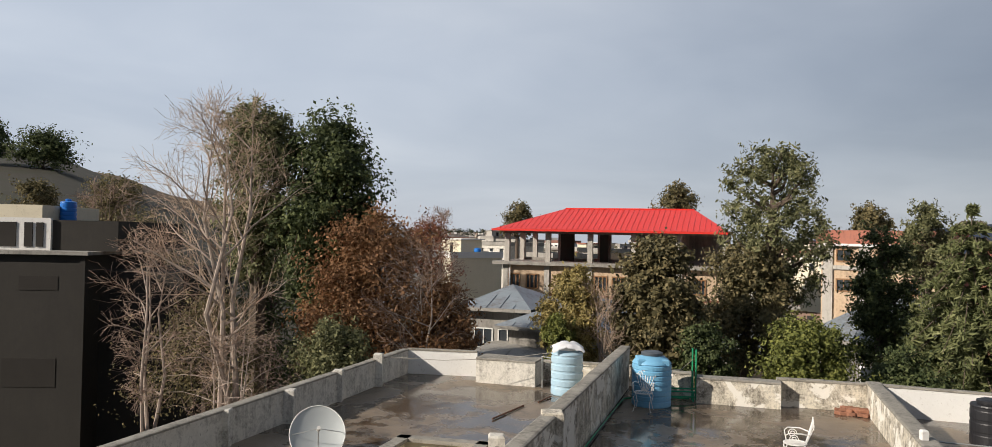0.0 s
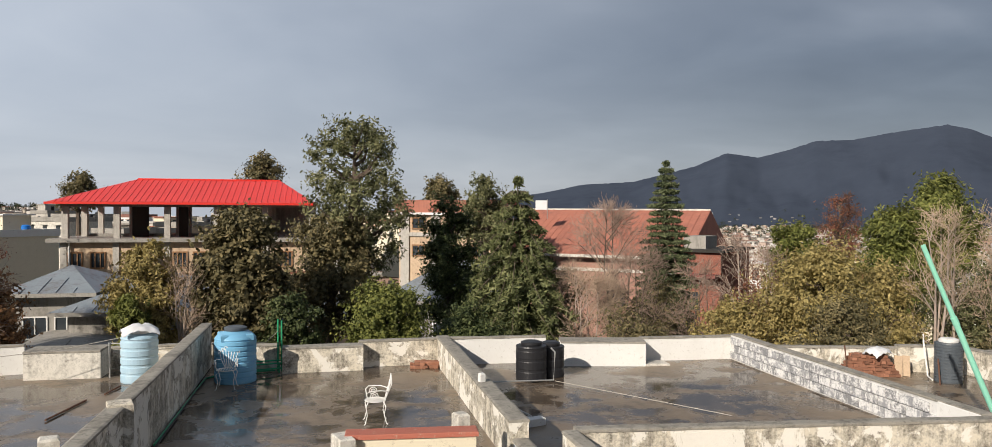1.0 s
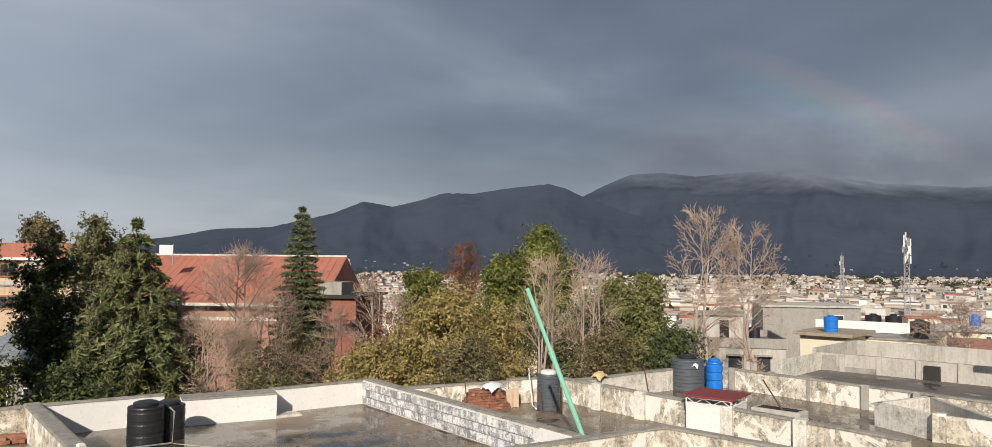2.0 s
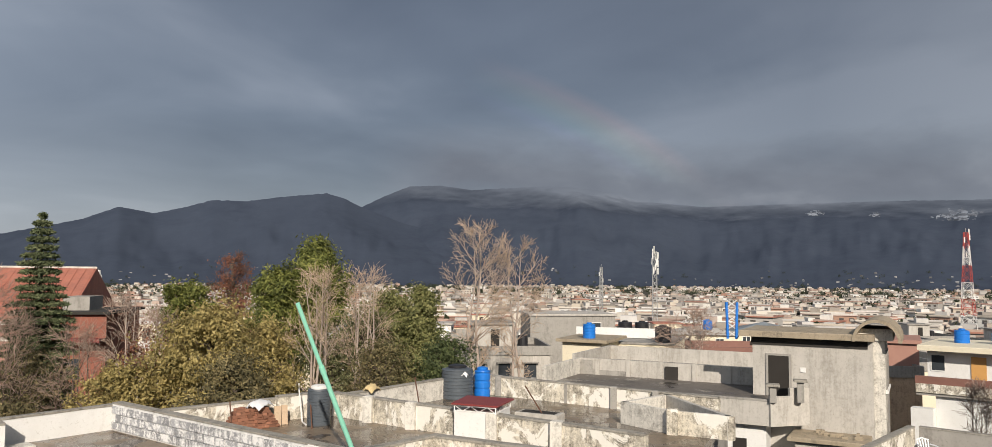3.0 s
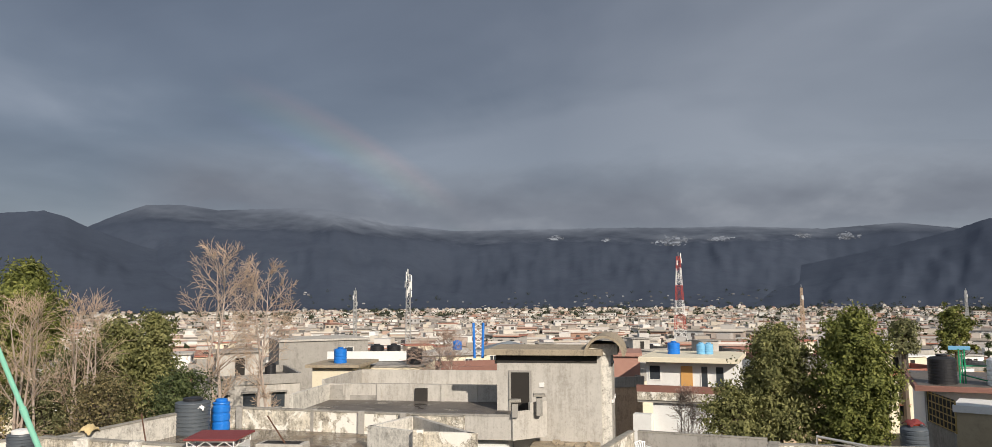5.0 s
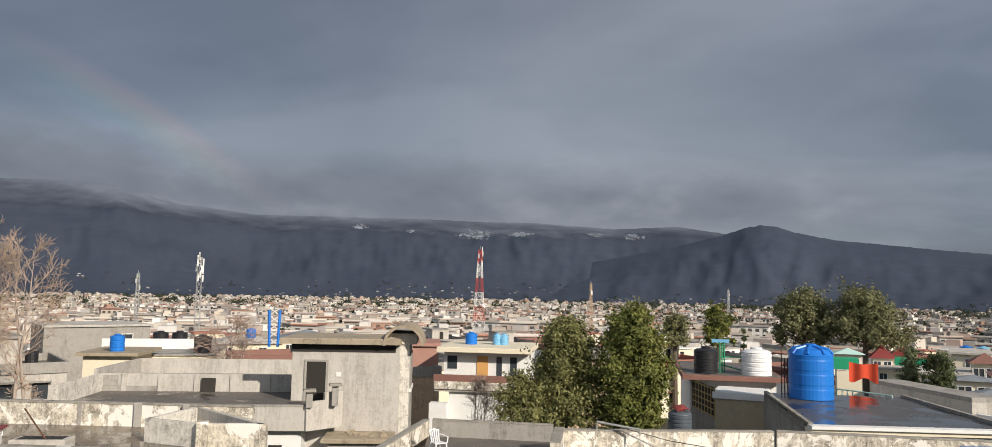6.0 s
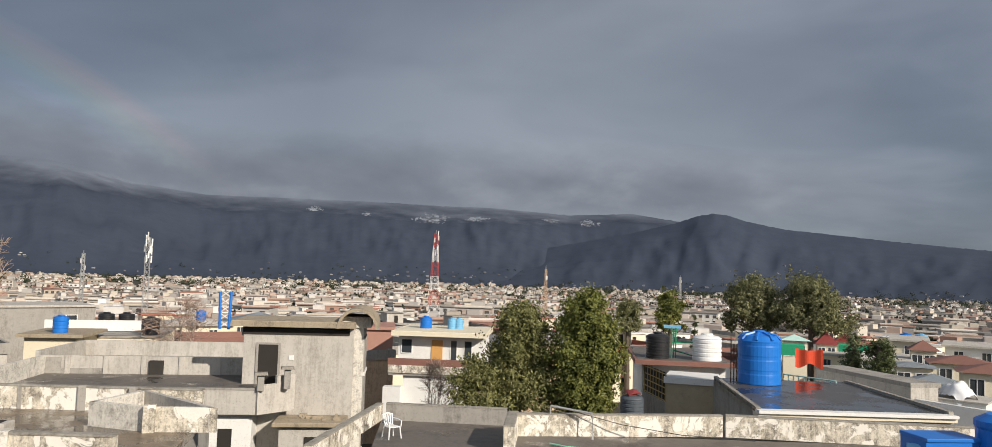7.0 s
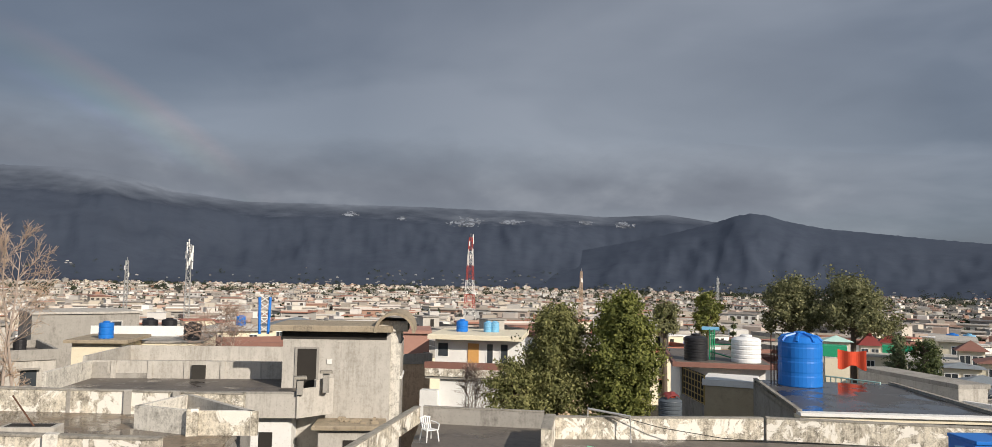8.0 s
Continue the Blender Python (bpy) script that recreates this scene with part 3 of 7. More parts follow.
# the hill in the north-west, above the unfinished house
def make_hill():
    s = Shape()
    n, m = 60, 16
    for i in range(n + 1):
        a = -62 + 50 * i / n
        crest = float(np.interp(a, [-62, -45, -33, -29.4, -26, -24, -20, -16, -12], [5.6, 6.0, 5.0, 4.0, 3.4, 2.7, 1.9, 1.2, 0.2]))
        for k in range(m + 1):
            t = k / m
            r = 150 + 330 * t
            p = polar(a, r)
            z = -12 + (level(crest, 480) + 12) * t ** 1.2 + 3.5 * noise.noise(Vector((a * 0.25, t * 4, 3)))
            s.v.append((p.x, p.y, z))
    for i in range(n):
        for k in range(m):
            q = i * (m + 1) + k
            s.f.append((q, q + m + 1, q + m + 2, q + 1))
    solo("hillside", s, "hill", "brown winter hillside with terraces above the houses", "hill", kind="structure", smooth=True)


make_hill()

# ---- the terrace of row houses ----
ROOFS = "flat roofs of the terrace"


def parapet(house, a, b, z0, z1, thick=0.2, side=1, material="lime", cap="cap", label=""):
    """A parapet with a blackened cap under a house."""
    p = part("parapet", Shape().wall(a, b, z0, z1 - 0.045, thick, side, 0.0), material, house, label)
    dx, dy = b[0] - a[0], b[1] - a[1]
    n = math.hypot(dx, dy)
    nx, ny = -dy / n * side, dx / n * side
    s = Shape()
    k = max(2, int(n / 0.5))
    rows = []
    for i in range(k + 1):
        t = i / k
        j = 0.012 * noise.noise(Vector((a[0] + t * dx, a[1] + t * dy, z1)) * 2.3)
        c = (a[0] + dx * t, a[1] + dy * t)
        o = 0.018 + j
        rows.append([(c[0] - nx * o, c[1] - ny * o, z1 - 0.048), (c[0] - nx * o, c[1] - ny * o, z1 - 0.012 + j), (c[0] + nx * 0.02, c[1] + ny * 0.02, z1 + j),
                     (c[0] + nx * (thick - 0.02), c[1] + ny * (thick - 0.02), z1 + j), (c[0] + nx * (thick + o), c[1] + ny * (thick + o), z1 - 0.012 + j), (c[0] + nx * (thick + o), c[1] + ny * (thick + o), z1 - 0.048)])
    for r in rows:
        s.v += r
    for i in range(k):
        for q in range(6):
            w = (q + 1) % 6
            f = (i * 6 + q, i * 6 + w, i * 6 + 6 + w, i * 6 + 6 + q)
            s.f.append(f if side < 0 else f[::-1])
    s.f += [tuple(range(6)), tuple(k * 6 + q for q in reversed(range(6)))]
    part("coping", s, cap, p)
    return p


def pier(house, at, z0, z1, w=0.3, material="lime"):
    part("pier", Shape().box(at[0] - w / 2, at[1] - w / 2, z0, at[0] + w / 2, at[1] + w / 2, z1, 0.02), material, house)


def row_house(corners, top, label):
    h = thing("row_house", (*corners[0], GROUND), label, "house", ROOFS)
    low = [(x, y) for x, y in corners]
    part("wall_body", Shape().prism(low, GROUND - 3.5, top - 0.18), "cement", h)
    part("roof_deck", Shape().prism(low, top - 0.18, top), "deck" if top > -1 else "deck_dry", h, "dark wet concrete roof deck with puddles")
    return h


U, V = (0.296, 0.955), (0.955, -0.296)

# first roof, with the satellite dish
h1 = row_house([(-6.7, 10.0), (-0.25, 9.0), (3.85, 22.3), (-2.75, 23.3)], 0.0, "row house with a wet flat roof and pale limewashed parapets")
parapet(h1, (-6.65, 10.2), (-2.66, 23.01), 0.0, 0.73, 0.2, 1, "lime", label="shaded grey limewashed parapet")
parapet(h1, (-2.70, 23.01), (-0.62, 22.72), 0.0, 0.74, 0.2, 1, "white")
parapet(h1, (-0.63, 21.85), (1.00, 21.29), 0.0, 0.69, 0.85, 1, "lime")
parapet(h1, (1.25, 22.35), (3.75, 21.75), 0.0, 0.58, 0.2, 1, "lime_old")
for x, y, z in ((-3.23, 21.03, 0.86), (-3.91, 19.05, 0.75), (-4.5, 16.82, 0.70), (-5.22, 14.87, 0.70)):
    pier(h1, (x - 0.02, y), 0.0, z + 0.02, 0.24)
parapet(h1, (0.06, 10.35), (3.62, 21.55), 0.0, 1.15, 0.24, 1, "lime_old", label="tall party wall between two roofs, dirty limewash")
pier(h1, (0.86, 13.15), 0.0, 1.19, 0.36, "lime_old")
# stair hatch on the first roof
hatch = thing("stair_hatch", (-0.9, 12.2, 0), "low cream plastered parapet round a stair opening", "hatch")
for a, b in (((-2.65, 9.6), (-1.63, 12.75)), ((-1.66, 12.75), (0.02, 12.35)), ((-0.12, 12.4), (-0.95, 9.6))):
    part("kerb_wall", Shape().wall(a, b, -0.02, 0.80, 0.13, -1), "cream", hatch)
    part("coping", Shape().wall(along(a, b, 0, -0.02), along(a, b, 1, -0.02), 0.80, 0.86, 0.20, -1), "cap", hatch)
part("post", Shape().box(-0.20, 12.15, 0.0, 0.06, 12.42, 1.0, 0.03), "lime", hatch)

# second roof, with the iron chair
h2 = row_house([(-0.2, 8.95), (6.1, 7.0), (9.1, 19.2), (3.85, 22.25)], 0.0, "row house with a wet roof and yellowed mouldy parapets")
parapet(h2, (3.55, 20.75), (5.05, 20.25), 0.0, 0.66, 0.2, 1, "lime_old")
parapet(h2, (5.0, 19.70), (6.93, 19.13), 0.0, 0.65, 0.45, 1, "lime_old")
parapet(h2, (6.96, 19.53), (8.98, 18.97), 0.0, 0.70, 0.2, 1, "lime_old")
parapet(h2, (6.32, 10.75), (8.95, 18.98), 0.0, 0.76, 0.30, -1, "lime_old", label="party wall with peeling yellowish limewash")
parapet(h2, (5.35, 7.3), (6.36, 10.72), 0.0, 0.47, 0.22, -1, "white")
pier(h2, (7.28, 13.45), 0.70, 0.93, 0.11, "white")

# third roof, with the black tanks
h3 = row_house([(6.1, 6.9), (13.2, 5.6), (16.6, 15.8), (9.1, 19.0)], 0.0, "row house with a broad wet roof and whitewashed parapets")
parapet(h3, (9.15, 18.72), (11.65, 17.75), 0.0, 0.73, 0.2, 1, "white")
parapet(h3, (11.72, 17.12), (13.68, 16.0), 0.0, 0.66, 0.75, 1, "white")
parapet(h3, (14.05, 16.62), (16.55, 15.66), 0.0, 0.66, 0.2, 1, "white")
part("ledge", Shape().wall((13.68, 16.0), (14.3, 15.75), 0.0, 0.06, 0.5, 1), "lime", h3)

# near parapet of the roof beside the viewer
h8 = row_house([(0.6, 4.5), (14.4, 0.3), (15.0, 6.1), (6.95, 9.75)], 0.08, "near flat roof behind a stained white parapet")
parapet(h8, (15.05, 6.05), (6.85, 9.70), 0.08, 0.80, 0.22, -1, "lime_old", label="white parapet eaten by black mould")
parapet(h8, (14.0, 0.4), (15.05, 6.15), 0.08, 0.80, 0.22, -1, "lime_old")
parapet(h8, (6.85, 9.70), (5.9, 6.4), 0.08, 0.80, 0.22, -1, "lime_old")

# fourth roof, with the brick stack
h4 = row_house([(13.2, 5.5), (18.0, 1.2), (20.3, 11.35), (16.6, 15.7)], 0.0, "row house with a wet roof and worn yellowish parapets")
parapet(h4, (16.36, 14.02), (19.0, 12.38), 0.0, 0.63, 0.2, 1, "lime_old")
parapet(h4, (18.95, 12.30), (20.2, 11.45), 0.0, 0.70, 0.2, 1, "lime_old")
parapet(h4, (17.15, 2.0), (20.18, 11.30), 0.0, 0.69, 0.22, -1, "lime_old", label="party wall with grey piers and flaking limewash")
for x, y in ((19.74, 9.87), (19.24, 8.36), (18.45, 5.85), (17.9, 4.1)):
    pier(h4, (x - 0.02, y), 0.0, 0.72, 0.28, "lime")

# fifth roof, with the grey tank and the blue drum
h5 = row_house([(18.0, 1.1), (23.2, 0.35), (26.0, 8.9), (20.3, 11.3)], 0.0, "row house with a wet roof and lichen-stained parapets")
parapet(h5, (20.2, 10.72), (25.75, 8.75), 0.0, 0.68, 0.2, 1, "lime")
parapet(h5, (23.2, 0.6), (25.68, 8.75), 0.0, 0.66, 0.22, -1, "lime_old", label="low wall with yellow lichen and dark piers")
for x, y in ((25.45, 7.84), (25.3, 6.59), (24.75, 5.3), (24.2, 3.73), (23.75, 2.4)):
    pier(h5, (x - 0.02, y), 0.0, 0.68, 0.2, "cement")
hatch5 = thing("stair_hatch", (21.8, 1.8, 0), "white plastered parapet round an open stair", "hatch")
for a, b, m in (((21.86, 3.19), (20.84, 1.76), "lime"), ((20.84, 1.76), (20.5, 0.15), "lime_old"), ((20.6, 0.2), (23.7, 2.05), "cement_pale"), ((23.74, 2.11), (21.86, 3.19), "lime")):
    part("kerb_wall", Shape().wall(a, b, 0.0, 0.60, 0.14, 1), m, hatch5)
part("post", Shape().box(20.70, 1.55, 0.0, 20.98, 1.83, 0.66, 0.02), "lime_old", hatch5)

# the wall of concrete blocks between the third and fourth roofs
def block_wall():
    w = thing("block_wall", (13.4, 7.2, 0), "unplastered concrete block wall with smeared whitewash", "wall", kind="structure")
    a, b = (13.55, 7.35), (16.5, 15.67)
    n = math.hypot(b[0] - a[0], b[1] - a[1])
    part("mortar_bed", Shape().wall(a, b, 0.0, 0.68, 0.2, -1), "mortar", w)
    ang = math.degrees(math.atan2(b[1] - a[1], b[0] - a[0]))
    proto = Shape().box(0.006, 0.0, 0.006, 0.384, 0.03, 0.184, 0.006).mesh("block")
    proto.materials.append(M["block"])
    rnd = random.Random(4)
    for c in range(3):
        x = -0.2 * (c % 2)
        while x < n - 0.1:
            if x > 0.9 and x + 0.4 < n:
                p = along(a, b, x / n, 0.010 + rnd.uniform(-0.004, 0.004))
                ob = new("block", proto)
                ob.parent = w
                ob.matrix_basis = pose(p[0] - 13.4, p[1] - 7.2, 0.04 + c * 0.2, 0, 0, ang)
            x += 0.4
    part("coping", Shape().wall(along(a, b, 0, 0.02), along(a, b, 1, 0.02), 0.68, 0.72, 0.26, -1), "cap", w)
    part("plastered_end", Shape().wall(along(a, b, 0, 0.03), along(a, b, 1.0 / n, 0.03), 0.0, 0.70, 0.28, -1), "white", w, "clean white plastered end")


block_wall()

# the viewer's own house, under and behind the camera
own = thing("row_house", (0, -3, GROUND), "house under the viewer, plain cement walls and a raised flat roof", "house", ROOFS)
part("wall_body", Shape().box(-7, -12, GROUND, 2.6, 2.6, 2.32), "cement", own)
part("roof_deck", Shape().box(-7.1, -12.1, 2.32, 2.7, 2.7, 2.5), "deck_dry", own)


# an unseen house added in the west, to keep the yard in shade
west = thing("row_house", (-26, 12, GROUND), "tall plain cement house, unseen, added in the west to shade the yard", "house", ROOFS)
part("wall_body", Shape().prism([(-36, 6), (-21, 3), (-16.5, 19), (-31, 23)], GROUND - 1, 3.3), "cement", west)
part("roof_deck", Shape().prism([(-36.1, 5.9), (-20.9, 2.9), (-16.4, 19.1), (-31, 23.1)], 3.3, 3.5), "deck_dry", west)


# ---- trees ----
def leaf_mesh(name, pts, size, rnd, flat=0.0, long=1.7, droop=0.0, face=None):
    """Many small leaves, one rhomb each, round the given points; face: the way each leaf's upper side turns."""
    pts = np.asarray(pts, float)
    n = len(pts)
    ax = rnd.normal(size=(n, 3))
    ax[:, 2] = ax[:, 2] * (1 - flat) - droop
    if face is not None:
        up = face + rnd.normal(size=(n, 3)) * 0.55
        up /= np.linalg.norm(up, axis=1)[:, None] + 1e-9
        ax -= up * (ax * up).sum(1)[:, None]
    ax /= np.linalg.norm(ax, axis=1)[:, None]
    bx = rnd.normal(size=(n, 3)) if face is None else np.cross(up, ax)
    bx -= ax * (bx * ax).sum(1)[:, None]
    bx /= np.linalg.norm(bx, axis=1)[:, None]
    s = size * rnd.uniform(0.6, 1.35, (n, 1))
    a, b = ax * s * long / 2, bx * s / 2
    v = np.stack([pts - a, pts + b - a * 0.15, pts + a, pts - b - a * 0.15], 1).reshape(-1, 3)
    me = bpy.data.meshes.new(name)
    me.from_pydata(v.tolist(), [], np.arange(4 * n).reshape(n, 4).tolist())
    return me


def hang(name, me, material, parent, label=""):
    me.materials.append(M[material])
    ob = new(name, me)
    ob.parent = parent
    return tagged(ob, label)


def bend(p, q, rnd, amount, k=3):
    """A slightly crooked line from p to q."""
    p, q = Vector(p), Vector(q)
    out = [p]
    d = (q - p).length
    for i in range(1, k):
        out.append(p.lerp(q, i / k) + Vector(rnd.normal(size=3)) * amount * d)
    return out + [q]


def crown_clumps(rnd, n, r, h, shape):
    """Centres of leaf clumps in an uneven crown of half width r and height h, foot at 0."""
    out = []
    off = rnd.uniform(0, 50)
    while len(out) < n:
        t = rnd.uniform(0.02, 1.0)
        if shape == "oval":
            w = math.sin(math.pi * min(1, 0.12 + 0.86 * t)) ** 0.6
        elif shape == "cone":
            w = (1 - t) ** 0.75 * 1.02 + 0.06
        elif shape == "dome":
            w = (1 - t ** 2.4) ** 0.5
        else:                                   # column
            w = min(1, 0.55 + t) * (1 - t ** 4) ** 0.5
        a = rnd.uniform(0, 2 * math.pi)
        lump = 0.86 + 0.42 * noise.noise(Vector((math.cos(a) * 1.2 + off, math.sin(a) * 1.2, t * 3.4)))
        if rnd.random() > 0.30 + w:
            continue
        d = r * w * lump * rnd.uniform(0.08, 1.0) ** 0.42
        out.append(Vector((d * math.cos(a), d * math.sin(a), t * h)))
    return out


def leaf_tree(az, dist, top_el, half_deg, foot_el, leaf, label, seed, shape="oval", clumps=70, per=90, size=0.16, clump=0.17,
              bark="bark", name="tree", long=1.7, ground=None, lean=0.0):
    """A broadleaved tree given by where it stands and how it shows: azimuth, distance, elevation of its top and of its crown's foot."""
    rnd = np.random.default_rng(seed)
    at = polar(az, dist)
    at.z = valley(at.x, at.y) if ground is None else ground
    top = level(top_el, dist) - at.z
    foot = max(0.4, level(foot_el, dist) - at.z)
    r = dist * math.tan(radians(half_deg))
    t = thing(name, at, label, "tree")
    h = top - foot
    cl = crown_clumps(rnd, int(clumps * 1.15), r, h * 0.96, shape)
    tr = Shape()
    R = 0.02 * top + 0.05
    tip = Vector((lean, 0, top * 0.93))
    tr.tube([at + Vector((0, 0, -0.4)), at + Vector((0.05, 0, foot * 0.5)), at + Vector((lean * 0.4, 0.08, foot + h * 0.3)), at + tip], [R * 1.25, R, R * 0.65, 0.03], 8)
    for c in cl[:: max(1, len(cl) // 34)]:
        p = Vector((c.x, c.y, c.z + foot))
        s = max(0.15, p.z - 0.35 * math.hypot(c.x, c.y) - 0.1 * h)
        tr.tube([at + q for q in bend((lean * s / top, 0, s), p, rnd, 0.06)], [R * 0.32, R * 0.22, R * 0.14, 0.015], 5, False)
    part("trunk", tr, bark, t)
    pts, faces = [], []
    for c in cl:
        cr = r * clump * rnd.uniform(0.9, 1.9)
        mid0 = np.array((c.x, c.y, c.z + foot))
        out = np.array((c.x, c.y, 0.35 * r))
        out /= np.linalg.norm(out) + 1e-6
        for spray in range(9):
            k = max(5, int(per / 4.0 * rnd.uniform(0.5, 1.4)))
            mid = rnd.normal(size=3) * cr * 0.62 * np.array((1, 1, 0.7))
            run = (out + rnd.normal(size=3) * 0.5) * cr * 0.75
            q = rnd.normal(size=(k, 3)) * cr * 0.22 + rnd.uniform(-0.5, 0.5, (k, 1)) * run
            f = mid + q * 0.6 + out * cr * 0.35 + np.array((0, 0, cr * 0.45))
            pts.append(q + mid + mid0)
            faces.append(f / (np.linalg.norm(f, axis=1)[:, None] + 1e-9))
    hang("crown", leaf_mesh("crown", np.concatenate(pts), size * 0.60, rnd, long=long, face=np.concatenate(faces)), leaf, t)
    return t


def conifer(az, dist, top_el, half_deg, leaf, label, seed, weeping=0.25, whorls=22, arms=9, size=0.13, bare=0.12, name="conifer_tree", power=1.0, dense=1.0):
    """A conifer with whorls of branches; weeping: how far the tips hang."""
    rnd = np.random.default_rng(seed)
    at = polar(az, dist)
    at.z = valley(at.x, at.y)
    top = level(top_el, dist) - at.z
    r = dist * math.tan(radians(half_deg))
    t = thing(name, at, label, "tree")
    tr = Shape()
    R = 0.016 * top + 0.05
    tr.tube([at + Vector((0, 0, -0.4)), at + Vector((0, 0, top * 0.5)), at + Vector((0, 0, top))], [R, R * 0.6, 0.015], 8)
    pts = []
    for w in range(whorls):
        u = w / (whorls - 1)
        z = top * (bare + (1 - bare) * u)
        reach = r * ((1 - u) ** power * 0.97 + 0.04) * rnd.uniform(0.88, 1.08)
        for k in range(arms):
            a = 2 * math.pi * (k + rnd.uniform(-0.35, 0.35)) / arms + w * 1.3
            L = reach * rnd.uniform(0.72, 1.1)
            d = Vector((math.cos(a), math.sin(a), 0))
            p0 = Vector((0, 0, z))
            p1 = p0 + d * L * 0.5 + Vector((0, 0, L * (0.16 - 0.15 * weeping)))
            p2 = p0 + d * L + Vector((0, 0, -L * weeping))
            tr.tube([at + p0, at + p1, at + p2], [0.03, 0.02, 0.006], 4, False)
            m = int((3 + 44 * L) * dense)
            s = rnd.uniform(0.12, 1.0, (m, 1))
            q = np.array(p0) * (1 - s) ** 2 + 2 * s * (1 - s) * np.array(p1 * 1.0) + s ** 2 * np.array(p2)
            side = np.array((-d.y, d.x, 0))
            q = q + side * (rnd.normal(size=(m, 1)) * 0.16 * L * (0.30 + 0.70 * (1 - s)))
            q[:, 2] -= np.abs(rnd.normal(size=m)) * 0.10 * (0.4 + weeping * 2.4)
            pts.append(q)
    part("trunk", tr, "bark", t)
    hang("crown", leaf_mesh("crown", np.concatenate(pts), size * 0.62, rnd, flat=0.35, long=4.6, droop=weeping * 1.5), leaf, t)
    return t


def bare_tree(az, dist, top_el, half_deg, foot_el, label, seed, limbs=18, twig="twig", bark="bark_pale", name="bare_tree", droop=0.0, stems=1, steep=0.5, fine=1.0, ground=None, thick=1.0):
    """A leafless tree: stems, limbs, branches and twigs, each forking from the last, that fill an egg-shaped crown."""
    rnd = np.random.default_rng(seed)
    at = polar(az, dist)
    at.z = valley(at.x, at.y) if ground is None else ground
    top = level(top_el, dist) - at.z
    foot = max(0.6, level(foot_el, dist) - at.z)
    r = dist * math.tan(radians(half_deg))
    h = top - foot
    t = thing(name, at, label, "tree")
    big, small = Shape(), Shape()
    R = (0.009 * top + 0.02) * thick
    thin = max(0.005, dist * 0.00019)
    mid = Vector((0, 0, foot + h * 0.45))

    def room(p, d):
        """How far it is from p along d to the rim of the crown."""
        q = Vector(((p.x - mid.x) / r, (p.y - mid.y) / r, (p.z - mid.z) / (h * 0.55)))
        e = Vector((d.x / r, d.y / r, d.z / (h * 0.55)))
        a, b, c = e.dot(e), q.dot(e), q.dot(q) - 1
        disc = b * b - a * c
        return max(0.0, (-b + math.sqrt(disc)) / a) if disc > 0 else 0.0

    def rand():
        return Vector(rnd.normal(size=3))

    def grow(p, d, L, rad, depth):
        k = 5 if depth >= 3 else 3
        pts, e = [p], d.normalized()
        for i in range(k):
            e = (e + rand() * 0.085 + Vector((0, 0, 0.035 * steep - 0.16 * droop * (i + 1) / k * (1.6 if depth < 3 else 1.0)))).normalized()
            pts.append(pts[-1] + e * L / k)
        shape = big if depth >= 3 else small
        shape.tube([at + q for q in pts], [max(thin, rad * (1 - 0.75 * i / k)) for i in range(k + 1)], 5 if depth >= 3 else 3, False)
        if depth <= 1:
            return
        n = int((8 if depth == 3 else 5) * fine + rnd.random())
        for j in range(n):
            f = 0.15 + 0.85 * (j + rnd.random()) / n
            i = min(k - 1, int(f * k))
            q = pts[i].lerp(pts[i + 1], f * k - i)
            base = (pts[i + 1] - pts[i]).normalized()
            side = rand().cross(base).normalized()
            out = (base * rnd.uniform(0.75, 1.1) + side * rnd.uniform(0.6, 1.15) + Vector((0, 0, 0.10 * steep))).normalized()
            reach = max(0.5, min(L * rnd.uniform(0.42, 0.62), 1.12 * room(q, out)))
            if reach > 0.22:
                grow(q, out, reach, max(thin, rad * (1 - 0.7 * f) * 0.5), depth - 1)

    for s in range(stems):
        a = 2 * math.pi * (s + rnd.random()) / stems
        lean = Vector((math.cos(a), math.sin(a), 0)) * (0.0 if stems == 1 else rnd.uniform(0.18, 0.38) * r)
        stem = bend(lean * 0.15 + Vector((0, 0, -0.4)), lean + Vector((0, 0, foot + h * rnd.uniform(0.84, 0.95))), rnd, 0.012, 5)
        R1 = R if stems == 1 else R * 0.75
        big.tube([at + q for q in stem], [R1 * 1.2, R1, R1 * 0.8, R1 * 0.58, R1 * 0.36, thin], 7, False)
        n = max(5, int(limbs / stems))
        for i in range(n):
            u = (i + rnd.random()) / n
            z = foot * 0.72 + (foot * 0.28 + h * 0.86) * u
            f = min(0.98, max(0.02, (z + 0.4) / (stem[-1].z + 0.4)))
            q = min(4, int(f * 5))
            p = stem[q].lerp(stem[q + 1], f * 5 - q)
            b = rnd.uniform(0, 2 * math.pi)
            rise = 0.10 + 0.75 * steep + 0.6 * u + rnd.uniform(-0.2, 0.2) - 0.5 * droop * (1 - u)
            d = Vector((math.cos(b), math.sin(b), rise)).normalized()
            L = max(0.7, room(p, d) * rnd.uniform(0.72, 0.98))
            grow(p, d, L, R1 * (0.42 - 0.24 * u), 3)
    part("trunk", big, bark, t)
    part("twig_mass", small, twig, t)
    return t


bare_tree(-19.6, 29, 9.6, 6.3, -6.0, "tall leafless tree with pale upright branches", 11, 50, "twig_tan", stems=4, steep=0.5, fine=1.0, thick=1.1)
bare_tree(-24.2, 30, 0.2, 3.4, -7.5, "leafless tree with pinkish drooping twigs", 12, 26, "twig", droop=0.35, stems=3)
bare_tree(-19.0, 27, -6.6, 5.6, -12.0, "tangle of bare drooping branches below the roof", 13, 34, "twig", droop=1.3, stems=4, steep=0.3, fine=0.9)
